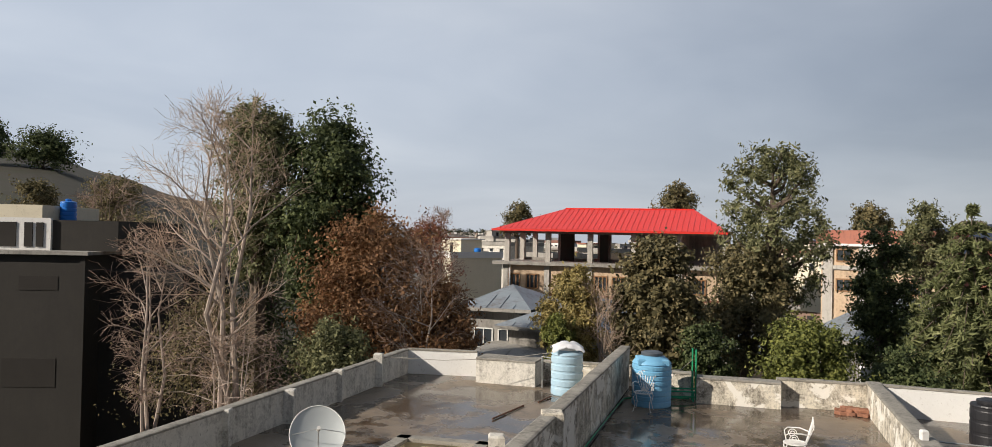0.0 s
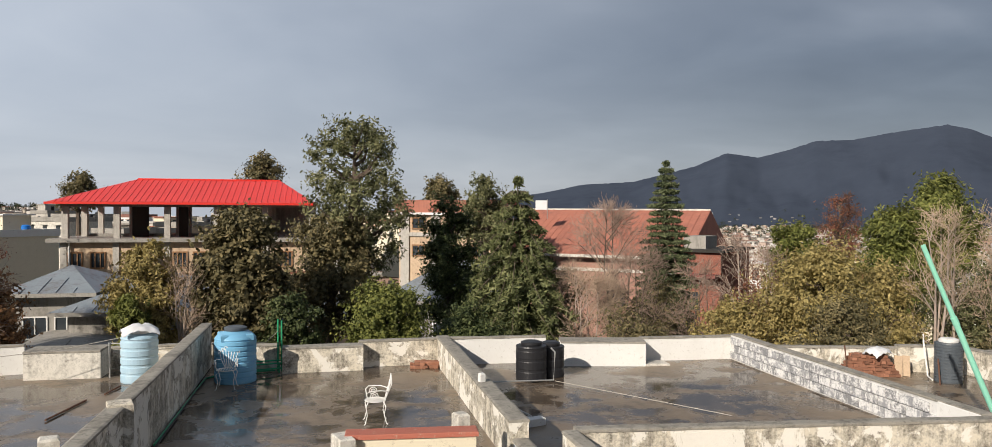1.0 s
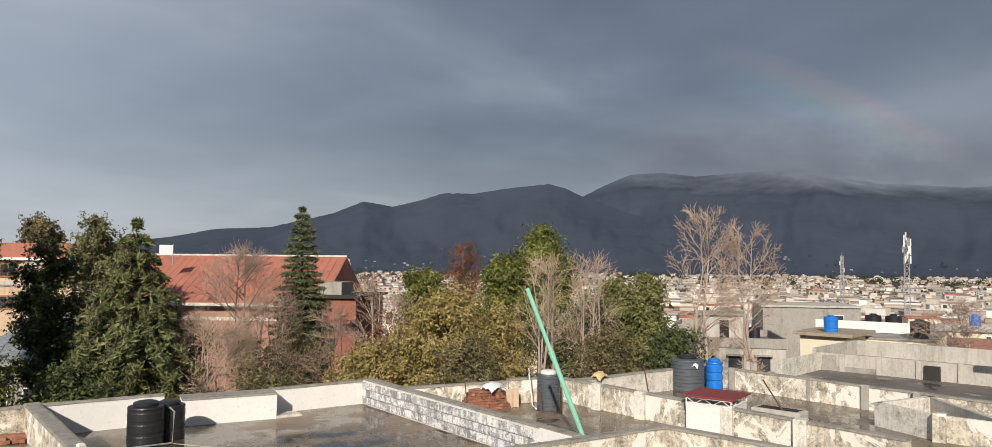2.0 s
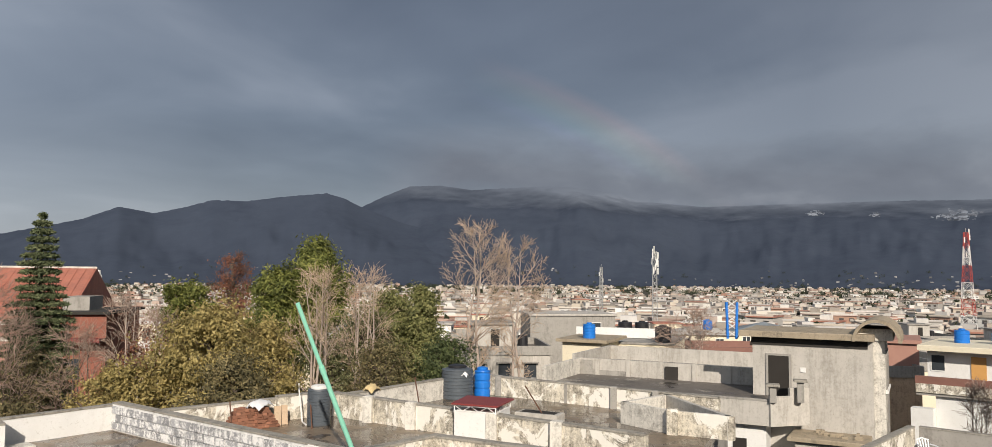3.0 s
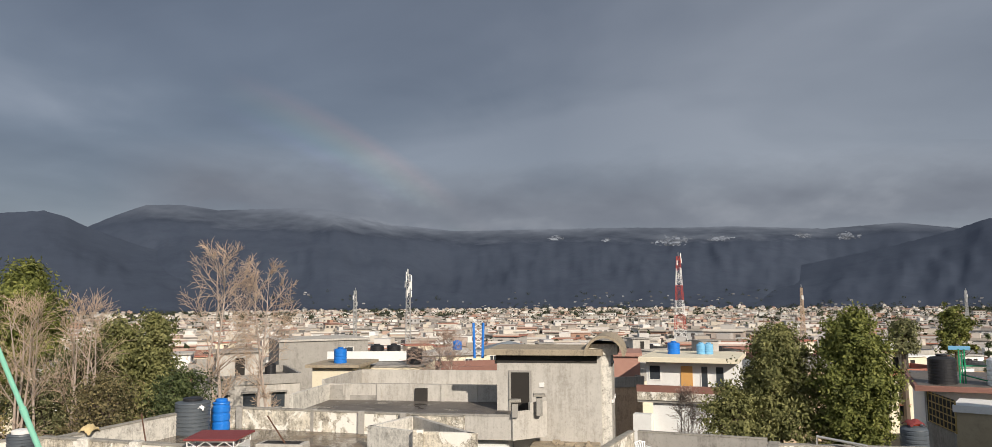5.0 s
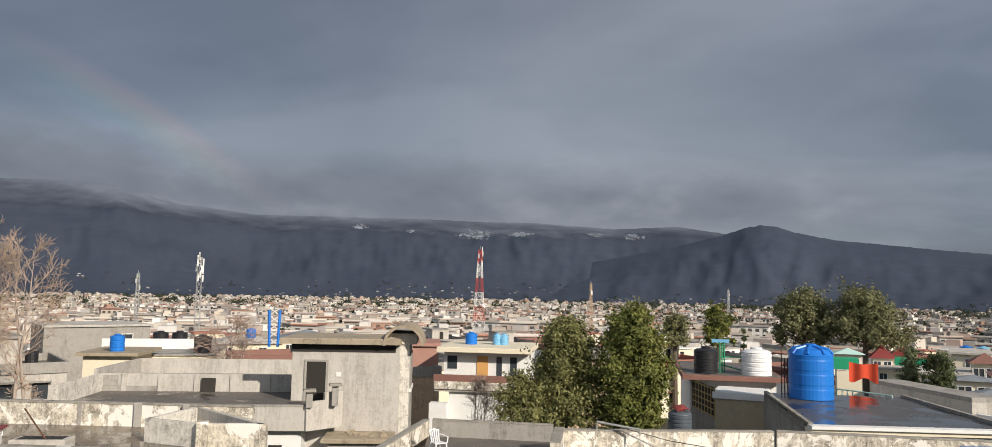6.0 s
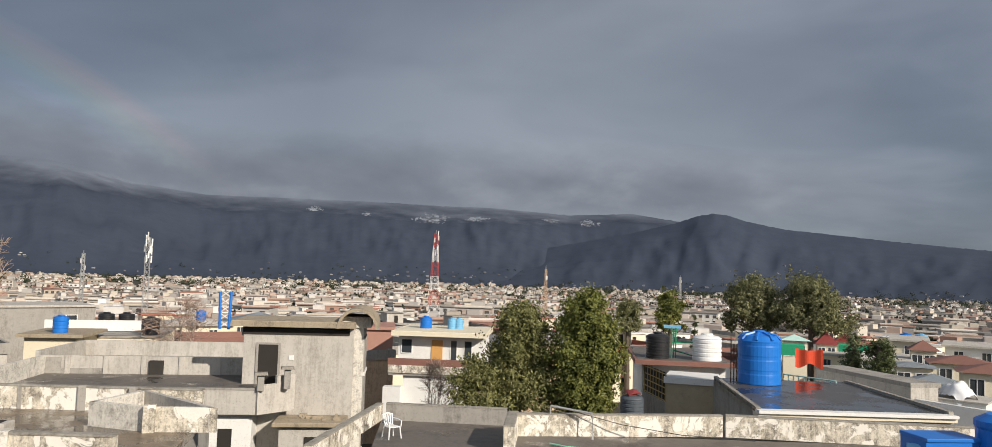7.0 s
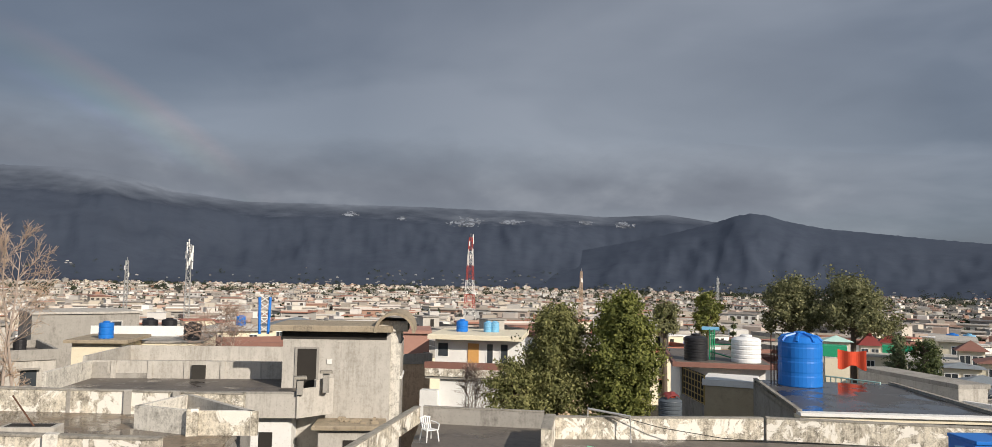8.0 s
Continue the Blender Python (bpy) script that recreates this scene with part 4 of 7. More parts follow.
leaf_tree(-17.3, 37, 9.3, 3.2, -3, "leaf_olive", "tall evergreen tree with dense dark crown behind bare branches", 21, "column", 110, 110, 0.17, 0.2)
leaf_tree(-12.3, 36, 8.5, 3.9, -6, "leaf_dark", "tall broad evergreen tree with dark dense leaves", 22, "column", 170, 130, 0.18, 0.2)
leaf_tree(-8.8, 33, 1.6, 5.4, -9, "leaf_brown", "broad tree with rust-brown winter leaves", 23, "dome", 150, 75, 0.15, 0.16, long=2.0)
leaf_tree(-4.0, 31, -3.0, 2.8, -10, "leaf_brown", "low spreading tree with thin rust-brown leaves", 24, "dome", 70, 55, 0.14, 0.2, long=2.0)
leaf_tree(-12.0, 27, -6.3, 2.9, -11.5, "leaf_olive", "rounded green bush beside the parapet", 25, "dome", 70, 90, 0.12, 0.2, name="bush")
bare_tree(-6.0, 30, -1.0, 4.0, -8, "leafless tree among brown foliage", 26, 20, "twig", stems=2)
leaf_tree(5.6, 31, -2.1, 2.3, -9.5, "leaf_yellow", "small yellow-green feathery tree", 27, "oval", 90, 80, 0.11, 0.18, long=2.6)
leaf_tree(4.4, 29.5, -5.5, 1.2, -9.5, "leaf_spring", "slender green bamboo-like shrub", 271, "oval", 40, 70, 0.10, 0.22, long=3.0, name="bush")
bare_tree(7.6, 30, -4.0, 1.8, -9, "thin leafless tree beside the wall", 28, 16, "twig_tan", stems=3, steep=0.9)
leaf_tree(11.6, 31, -0.1, 3.3, -9.5, "leaf_bronze", "dense bronze-green evergreen tree with large leaves", 29, "oval", 150, 90, 0.19, 0.17)
leaf_tree(19.4, 37, 6.9, 4.5, -4.5, "leaf_olive", "tall airy evergreen tree with clumped olive foliage", 30, "column", 120, 62, 0.13, 0.105, long=2.6)
leaf_tree(17.8, 36, -0.5, 3.6, -8.5, "leaf_bronze", "dark lower tree under a tall airy one", 31, "oval", 100, 90, 0.17, 0.18)
leaf_tree(21.8, 27.5, -5.3, 3.4, -11.5, "leaf_spring", "rounded glossy green bush behind the parapet", 32, "dome", 120, 95, 0.12, 0.17, name="bush")
leaf_tree(26.3, 42, 1.3, 2.3, -8, "leaf_dark", "narrow dark evergreen tree", 33, "oval", 90, 100, 0.16, 0.2)
leaf_tree(29.0, 55, 2.7, 1.7, -2, "leaf_olive", "evergreen tree crown behind a cedar", 34, "dome", 50, 90, 0.2, 0.22)
conifer(31.3, 33, 2.5, 8.6, "leaf_deodar", "weeping cedar with drooping grey-green branches", 35, 0.34, 22, 13, 0.11, 0.05, power=0.75, dense=3.4)
bare_tree(38.0, 37, 0.6, 3.2, -5, "leafless tree with dark spreading twigs", 36, 36, "twig", "bark", stems=2, fine=1.15)
bare_tree(36.3, 33, -4.2, 3.4, -10, "tangled leafless pale shrub", 37, 36, "twig_tan", stems=5, fine=1.1)
conifer(42.1, 41, 3.6, 3.4, "leaf_pine", "slender spire-shaped conifer with tiers of branches", 38, 0.0, 40, 15, 0.12, 0.04, power=0.6, dense=4.0)
leaf_tree(41.5, 36, -5.0, 2.3, -10, "leaf_bronze", "brownish shrub at the foot of a conifer", 39, "oval", 45, 45, 0.11, 0.25, name="bush", long=2.4)
bare_tree(44.3, 35, -3.4, 2.2, -9, "leafless reddish shrub by the wall", 40, 22, "twig", "bark", stems=4)
leaf_tree(47.0, 33, -6.0, 2.6, -11, "leaf_yellow", "low yellow-green leafy shrub", 41, "dome", 70, 75, 0.11, 0.2, name="bush", long=2.2)
leaf_tree(52.6, 34, -2.4, 4.6, -11, "leaf_yellow", "broad yellow-green leafy tree", 42, "dome", 190, 85, 0.12, 0.15, long=2.2)
bare_tree(47.4, 40, -1.6, 2.2, -7, "leafless pale shrub in front of the town", 43, 20, "twig", stems=3, steep=0.8)
leaf_tree(50.9, 55, -0.6, 2.0, -5, "leaf_spring", "rounded dark green tree", 44, "dome", 60, 90, 0.2, 0.2)
bare_tree(53.8, 72, 1.3, 1.5, -3, "bare tree with fine rust-coloured twigs", 45, 20, "rust", "bark")
leaf_tree(53.8, 72, 1.2, 1.5, -3, "leaf_rust", "tree with sparse rust-coloured winter leaves", 46, "dome", 60, 30, 0.16, 0.22)
leaf_tree(59.6, 46, 2.25, 2.6, -4, "leaf_spring", "tall bright green pine with a ragged crown", 47, "cone", 130, 100, 0.15, 0.2, long=3.0)
leaf_tree(57.0, 45, 0.3, 2.6, -7, "leaf_spring", "bright green pine beside a taller one", 48, "oval", 100, 95, 0.15, 0.2, long=3.0)
bare_tree(59.6, 36, 0.4, 2.6, -8.5, "leafless pale shrub with upright branches", 49, 26, "twig_tan", stems=4, steep=1.0)
bare_tree(63.0, 37, 0.4, 2.6, -8.5, "leafless pale tree with upright branches", 50, 26, "twig_tan", stems=4, steep=1.0)
leaf_tree(63.0, 42, -2.5, 3.2, -9, "leaf_olive", "dark olive thicket behind bare shrubs", 51, "dome", 70, 70, 0.14, 0.2)
leaf_tree(64.9, 44, -1.5, 2.6, -9, "leaf_sun", "yellowish green conifer behind bare shrubs", 521, "oval", 120, 95, 0.15, 0.2, long=2.4)
leaf_tree(67.2, 43, -1.0, 2.4, -9, "leaf_sun", "green tree with a pointed crown", 52, "cone", 120, 100, 0.15, 0.2, long=2.2)
leaf_tree(68.9, 36, -5.0, 2.4, -9, "leaf_dark", "dark green rounded bush", 53, "dome", 60, 90, 0.12, 0.22, name="bush")
bare_tree(71.2, 58, 4.4, 2.6, -5.5, "tall leafless poplar with upright pinkish twigs", 54, 34, "twig_tan", stems=2, steep=0.9, fine=0.85)
bare_tree(74.2, 59, 3.2, 2.4, -5.5, "leafless poplar with a rounded crown of twigs", 57, 32, "twig_tan", stems=2, steep=0.9, fine=0.85)
bare_tree(87.0, 64, -2.5, 2.9, -5.6, "leafless spreading tree in a courtyard", 56, 26, "twig", stems=3, steep=0.3)
leaf_tree(110.6, 43, -2.3, 3.6, -9.5, "leaf_sun", "dense evergreen tree with pale sunlit leaves", 57, "cone", 170, 95, 0.15, 0.16, long=2.2)
leaf_tree(115.4, 42, -0.9, 2.6, -9.5, "leaf_spring", "dense dark evergreen tree with a rounded top", 58, "oval", 170, 105, 0.15, 0.19, long=2.0)
leaf_tree(107.6, 40, -6.2, 1.7, -9.5, "leaf_sun", "low evergreen side shoot beside taller trees", 59, "dome", 45, 80, 0.14, 0.25, name="bush")
bare_tree(104.3, 50, -7.0, 2.0, -10, "leafless shrub against a white wall", 60, 16, "twig", stems=4, steep=0.8)
leaf_tree(48.9, 37, -3.6, 2.6, -10, "leaf_rust", "brownish shrub with fine rust-coloured twigs", 81, "dome", 60, 40, 0.10, 0.2, name="bush", long=2.4)
bare_tree(49.6, 36, -2.6, 2.2, -9, "leafless greyish shrub in a thicket", 82, 24, "twig", stems=4, steep=0.7)
leaf_tree(56.4, 36, -3.2, 3.0, -11, "leaf_yellow", "broad yellow-green bush in a thicket", 83, "dome", 100, 75, 0.11, 0.18, name="bush", long=2.2)
leaf_tree(54.0, 30, -5.5, 3.2, -12, "leaf_bronze", "brownish bush behind the parapet", 84, "dome", 80, 55, 0.10, 0.2, name="bush", long=2.4)
leaf_tree(60.6, 38, -4.0, 3.4, -11, "leaf_olive", "olive bush behind bare branches", 85, "dome", 90, 65, 0.12, 0.2, name="bush")
leaf_tree(64.5, 35, -5.0, 3.0, -11, "leaf_bronze", "brown-green bush behind the grey tank", 86, "dome", 80, 60, 0.11, 0.2, name="bush")
leaf_tree(45.2, 31, -7.2, 2.2, -12, "leaf_yellow", "low yellow bush behind the white parapet", 87, "dome", 50, 70, 0.10, 0.2, name="bush")
leaf_tree(39.5, 30, -7.0, 3.0, -12, "leaf_bronze", "low brownish scrub behind the white parapet", 88, "dome", 60, 40, 0.10, 0.22, name="bush", long=2.4)
leaf_tree(34.6, 39, -4.2, 2.4, -11, "leaf_bronze", "brownish scrub in front of the terracotta house", 96, "dome", 60, 40, 0.10, 0.22, name="bush", long=2.4)
bare_tree(40.0, 34, -2.8, 2.6, -9, "leafless reddish thicket in front of the house", 97, 26, "twig", "bark", stems=4, fine=1.2)
bare_tree(33.8, 36, -3.0, 2.2, -9, "leafless brown thicket beside the cedar", 98, 22, "twig", "bark", stems=4)
leaf_tree(14.8, 29, -6.0, 2.6, -12, "leaf_dark", "dark low bush behind the parapet", 89, "dome", 60, 80, 0.12, 0.2, name="bush")
leaf_tree(27.6, 29, -7.0, 2.8, -12, "leaf_dark", "dark low bush beside a cedar", 90, "dome", 60, 80, 0.12, 0.2, name="bush")
leaf_tree(-24.5, 52, 1.0, 3.5, -6, "leaf_bronze", "brown-green trees behind the bare tree", 91, "dome", 80, 55, 0.16, 0.2)
bare_tree(-26.8, 48, 3.2, 2.4, -3, "leafless brown tree on the slope", 92, 22, "twig", "bark", stems=2)
leaf_tree(-5.0, 70, 1.2, 2.2, -3, "leaf_rust", "thin tree with brown winter twigs", 93, "dome", 60, 40, 0.17, 0.2)
bare_tree(-4.2, 75, 1.9, 1.6, -2, "leafless brown tree beside the school", 94, 20, "twig", "bark")
leaf_tree(-16.2, 44, -0.5, 3.4, -11, "leaf_dark", "dark evergreen thicket behind the bare tree", 101, "dome", 100, 80, 0.14, 0.2)
leaf_tree(-22.3, 40, -3.0, 3.2, -12, "leaf_bronze", "brownish thicket beside the unfinished house", 102, "dome", 90, 60, 0.13, 0.2)
leaf_tree(-20.5, 33, -4.5, 4.5, -12, "leaf_bronze", "dark brownish scrub in the yard", 95, "dome", 90, 55, 0.12, 0.2, name="bush")
leaf_tree(133.3, 58, -3.3, 0.95, -7, "leaf_pine", "small dark conifer beside a grey roof", 621, "cone", 45, 70, 0.14, 0.2)
leaf_tree(134.9, 57, -3.5, 1.1, -7, "leaf_dark", "dark evergreen shrub beside a small conifer", 622, "oval", 50, 70, 0.14, 0.2)
leaf_tree(126.9, 125, 0.05, 2.3, -3.2, "leaf_olive", "broad pine crown rising over the houses", 61, "dome", 90, 100, 0.38, 0.19)
leaf_tree(130.7, 122, 0.28, 2.2, -3.2, "leaf_olive", "broad round-headed pine over the houses", 62, "dome", 100, 100, 0.38, 0.19)
leaf_tree(121.3, 120, -0.8, 1.1, -3.4, "leaf_spring", "rounded green tree between houses", 63, "dome", 45, 80, 0.32, 0.22)
leaf_tree(118.3, 118, -1.6, 1.0, -3.6, "leaf_olive", "rounded tree between roofs", 64, "dome", 40, 80, 0.32, 0.22)
conifer(133.4, 74, -3.4, 1.4, "leaf_pine", "small dark conifer in a garden", 65, 0.2, 16, 9, 0.18, 0.05, dense=1.6)
conifer(123.0, 90, -2.6, 1.2, "leaf_pine", "dark conifer between roofs", 66, 0.2, 16, 9, 0.2, 0.05, dense=1.6)
leaf_tree(1.5, 150, 2.5, 1.2, 0.2, "leaf_bronze", "round-headed tree on the skyline", 67, "dome", 50, 60, 0.4, 0.2)
leaf_tree(13.1, 110, 4.0, 1.6, 1.2, "leaf_bronze", "airy tree behind the red roof", 68, "dome", 50, 45, 0.35, 0.2)
leaf_tree(25.7, 105, 2.4, 1.4, 0.0, "leaf_bronze", "pine crown behind a brick house", 69, "dome", 60, 60, 0.35, 0.2)
leaf_tree(-30.5, 330, 5.9, 1.9, 4.2, "leaf_dark", "clump of dark trees on the hill", 70, "dome", 60, 60, 0.9, 0.2)
leaf_tree(-33.6, 340, 6.3, 1.6, 4.2, "leaf_dark", "dark trees along the hill top", 71, "dome", 60, 60, 0.9, 0.2)
leaf_tree(-26.5, 150, 3.4, 2.0, 0.2, "leaf_bronze", "brown-green trees on the slope", 72, "dome", 60, 60, 0.45, 0.2)
leaf_tree(-31.0, 160, 3.0, 1.5, 0.2, "leaf_bronze", "brown-green trees above a house", 73, "dome", 60, 60, 0.45, 0.2)


# ---- houses beyond the terrace ----
class Site:
    """A plan of its own: x along a front, y into the depth, z in world metres."""
    def __init__(self, origin, turn):
        self.o, self.c, self.s, self.turn = origin, math.cos(radians(turn)), math.sin(radians(turn)), turn

    def __call__(self, x, y):
        return (self.o[0] + x * self.c - y * self.s, self.o[1] + x * self.s + y * self.c)

    def box(self, s, x0, y0, z0, x1, y1, z1, bevel=0.0):
        return s.prism([self(x0, y0), self(x1, y0), self(x1, y1), self(x0, y1)], z0, z1, bevel)

    def p(self, x, y, z):
        return (*self(x, y), z)


def front(az0, d0, az1, d1):
    """A site whose front runs from one sight line to another, and its length."""
    a, b = polar(az0, d0), polar(az1, d1)
    return Site((a.x, a.y), math.degrees(math.atan2(b.y - a.y, b.x - a.x))), (b - a).length


def window(house, site, x0, x1, z0, z1, y=0.0, wood="wood", glass="glass", bars=1, depth=0.06, w=0.07):
    """A window set into a front: frame with mullions, and a pane behind."""
    s = Shape()
    for a, b, c, d in ((x0, x1, z1 - w, z1), (x0, x1, z0, z0 + w), (x0, x0 + w, z0 + w, z1 - w), (x1 - w, x1, z0 + w, z1 - w)):
        site.box(s, a, y - depth, c, b, y + 0.03, d)
    for i in range(bars):
        m = x0 + (x1 - x0) * (i + 1) / (bars + 1)
        site.box(s, m - w * 0.4, y - depth * 0.8, z0 + w, m + w * 0.4, y + 0.03, z1 - w)
    win = part("window", s, wood, house)
    part("pane", site.box(Shape(), x0 + w * 0.5, y - 0.012, z0 + w * 0.5, x1 - w * 0.5, y + 0.02, z1 - w * 0.5), glass, win)
    return win


def red_roof_building():
    S, n = front(0.45, 75.0, 16.3, 71.6)
    b = thing("school_building", S.p(0, 0, GROUND), "pale brick building with an open upper floor and bright red roof", "building")
    D = 11.0
    part("lower_wall", S.box(Shape(), 0, 0, GROUND, n, D, 1.43), "brick_wall", b)
    part("floor_slab", S.box(Shape(), -0.9, -0.7, 1.43, n + 0.5, D + 0.5, 1.75, 0.03), "cement", b, "stained concrete floor slab")
    part("upper_floor", S.box(Shape(), 0, D * 0.55, 1.75, n, D * 0.58, 2.0), "cement", b)
    for i in range(6):
        x = 0.35 + 4.06 * i
        for y in (0.15, D * 0.5, D - 0.4):
            part("column", S.box(Shape(), x - 0.24, y - 0.1, 1.75, x + 0.24, y + 0.38, 4.83), "cement_pale", b)
    # Inner walls take the darkened cement, recess shade included in its tone.
    for x0, x1 in ((4.6, 6.0), (8.6, 9.4), (13.0, 16.0)):
        part("inner_wall", S.box(Shape(), x0, D * 0.42, 1.75, x1, D * 0.44, 4.75), "cement_dark_shade", b)
    part("rear_wall", S.box(Shape(), n * 0.55, D - 0.3, 1.75, n, D, 4.75), "cement", b)
    part("lintel", S.box(Shape(), 0, 0.0, 4.45, n, 0.3, 4.83), "cement", b)
    e0, e1, zr, ze = -0.9, n + 0.6, 7.05, 4.80
    r = Shape()
    c = [S.p(e0, -1.0, ze), S.p(e1, -1.0, ze), S.p(e1, D + 1, ze), S.p(e0, D + 1, ze)]
    p, q = S.p(4.9, D / 2, zr), S.p(e1 - 3.5, D / 2, zr)
    r.face(c[0], c[1], q, p).face(c[1], c[2], q).face(c[2], c[3], p, q).face(c[3], c[0], p).face(c[3], c[2], c[1], c[0])
    roof = part("roof", r, "red_roof", b, "bright red hipped metal roof")
    part("gutter", S.box(Shape(), e0, -1.06, ze - 0.14, e1, -0.98, ze + 0.05), "red_roof", roof)
    for i in range(44):
        x = e0 + (e1 - e0) * (i + 0.5) / 44
        t = 1.0
        if x < 4.9:
            t = (x - e0) / (4.9 - e0)
        elif x > e1 - 3.5:
            t = (e1 - x) / 3.5
        a, z = (-1.0, ze), (-1.0 + t * (D / 2 + 1), ze + t * (zr - ze))
        part("roof_rib", Shape().tube([S.p(x, a[0], a[1] + 0.015), S.p(x, z[0], z[1] + 0.015)], 0.03, 4), "red_roof", roof)
    part("ridge_cap", Shape().tube([p, q], 0.09, 6), "red_roof", roof)
    for x in (1.15, 2.95, 6.0, 9.55, 11.2, 14.2, 16.2, 18.4):
        window(b, S, x - 0.62, x + 0.62, -0.85, 0.60, 0.0, "wood", "glass", 2, 0.10, 0.12)
    for x in (0.3, 4.4, 8.5, 12.6, 16.7):
        part("pilaster", S.box(Shape(), x - 0.25, -0.14, GROUND, x + 0.25, 0.0, 1.43), "cement_pale", b)
    part("downpipe", Shape().tube([S.p(0.75, -0.2, 1.43), S.p(0.75, -0.2, -6)], 0.09, 6), "white", b, "white plastic downpipe")
    part("band", S.box(Shape(), 0, -0.08, -1.45, n, 0.0, -1.25), "brick_red", b)


red_roof_building()


def low_house(az0, d0, az1, d1, z_eave, z_ridge, depth, label, wall="cement", roof="zinc", wins=3, hip=2.5, over=0.7, wz=(-4.6, -3.4)):
    """A low house with a hipped sheet-metal roof."""
    S, n = front(az0, d0, az1, d1)
    b = thing("low_house", S.p(0, 0, GROUND), label, "house")
    part("wall_body", S.box(Shape(), 0, 0, GROUND - 1, n, depth, z_eave), wall, b)
    e = over
    c = [S.p(-e, -e, z_eave), S.p(n + e, -e, z_eave), S.p(n + e, depth + e, z_eave), S.p(-e, depth + e, z_eave)]
    p, q = S.p(min(hip, n / 2), depth / 2, z_ridge), S.p(max(n - hip, n / 2 + 0.01), depth / 2, z_ridge)
    r = Shape().face(c[0], c[1], q, p).face(c[1], c[2], q).face(c[2], c[3], p, q).face(c[3], c[0], p).face(c[3], c[2], c[1], c[0])
    rf = part("roof", r, roof, b)
    part("eave", S.box(Shape(), -e, -e - 0.03, z_eave - 0.2, n + e, -e + 0.02, z_eave), "cement", rf)
    k = int(n / 0.8)
    for i in range(k):
        x = (i + 0.5) * n / k
        t = min(1.0, x / hip, (n - x) / hip)
        part("roof_rib", Shape().tube([S.p(x, -e, z_eave + 0.02), S.p(x, -e + t * (depth / 2 + e), z_eave + t * (z_ridge - z_eave) + 0.02)], 0.025, 4), roof, rf)
    for i in range(wins):
        x = n * (i + 0.6) / (wins + 0.2)
        window(b, S, x - 0.6, x + 0.6, wz[0], wz[1], 0.0, "white", "glass", 1)
    return b


low_house(-2.0, 47, 1.9, 46, -0.15, 1.05, 7, "low grey house with a faded zinc roof", wins=2, wz=(-2.6, -1.4))
low_house(0.9, 44, 9.9, 42, -0.9, 0.75, 9, "long low house with a grey zinc roof", wins=4, wz=(-3.4, -2.2), hip=4)
low_house(-1.2, 41, 2.6, 40.5, -2.2, -1.95, 6, "grey flat-roofed outhouse with a small barred window", wins=1, wz=(-3.4, -2.5), roof="cement")
low_house(22.3, 45, 29.5, 43.5, -0.9, 1.6, 9, "low house with a pale zinc hipped roof", wins=3, wz=(-3.4, -2.2), hip=4.5)
low_house(8.5, 52, 18.0, 50, -3.2, -1.2, 9, "low house with a rusty zinc roof under trees", wins=4, hip=3)


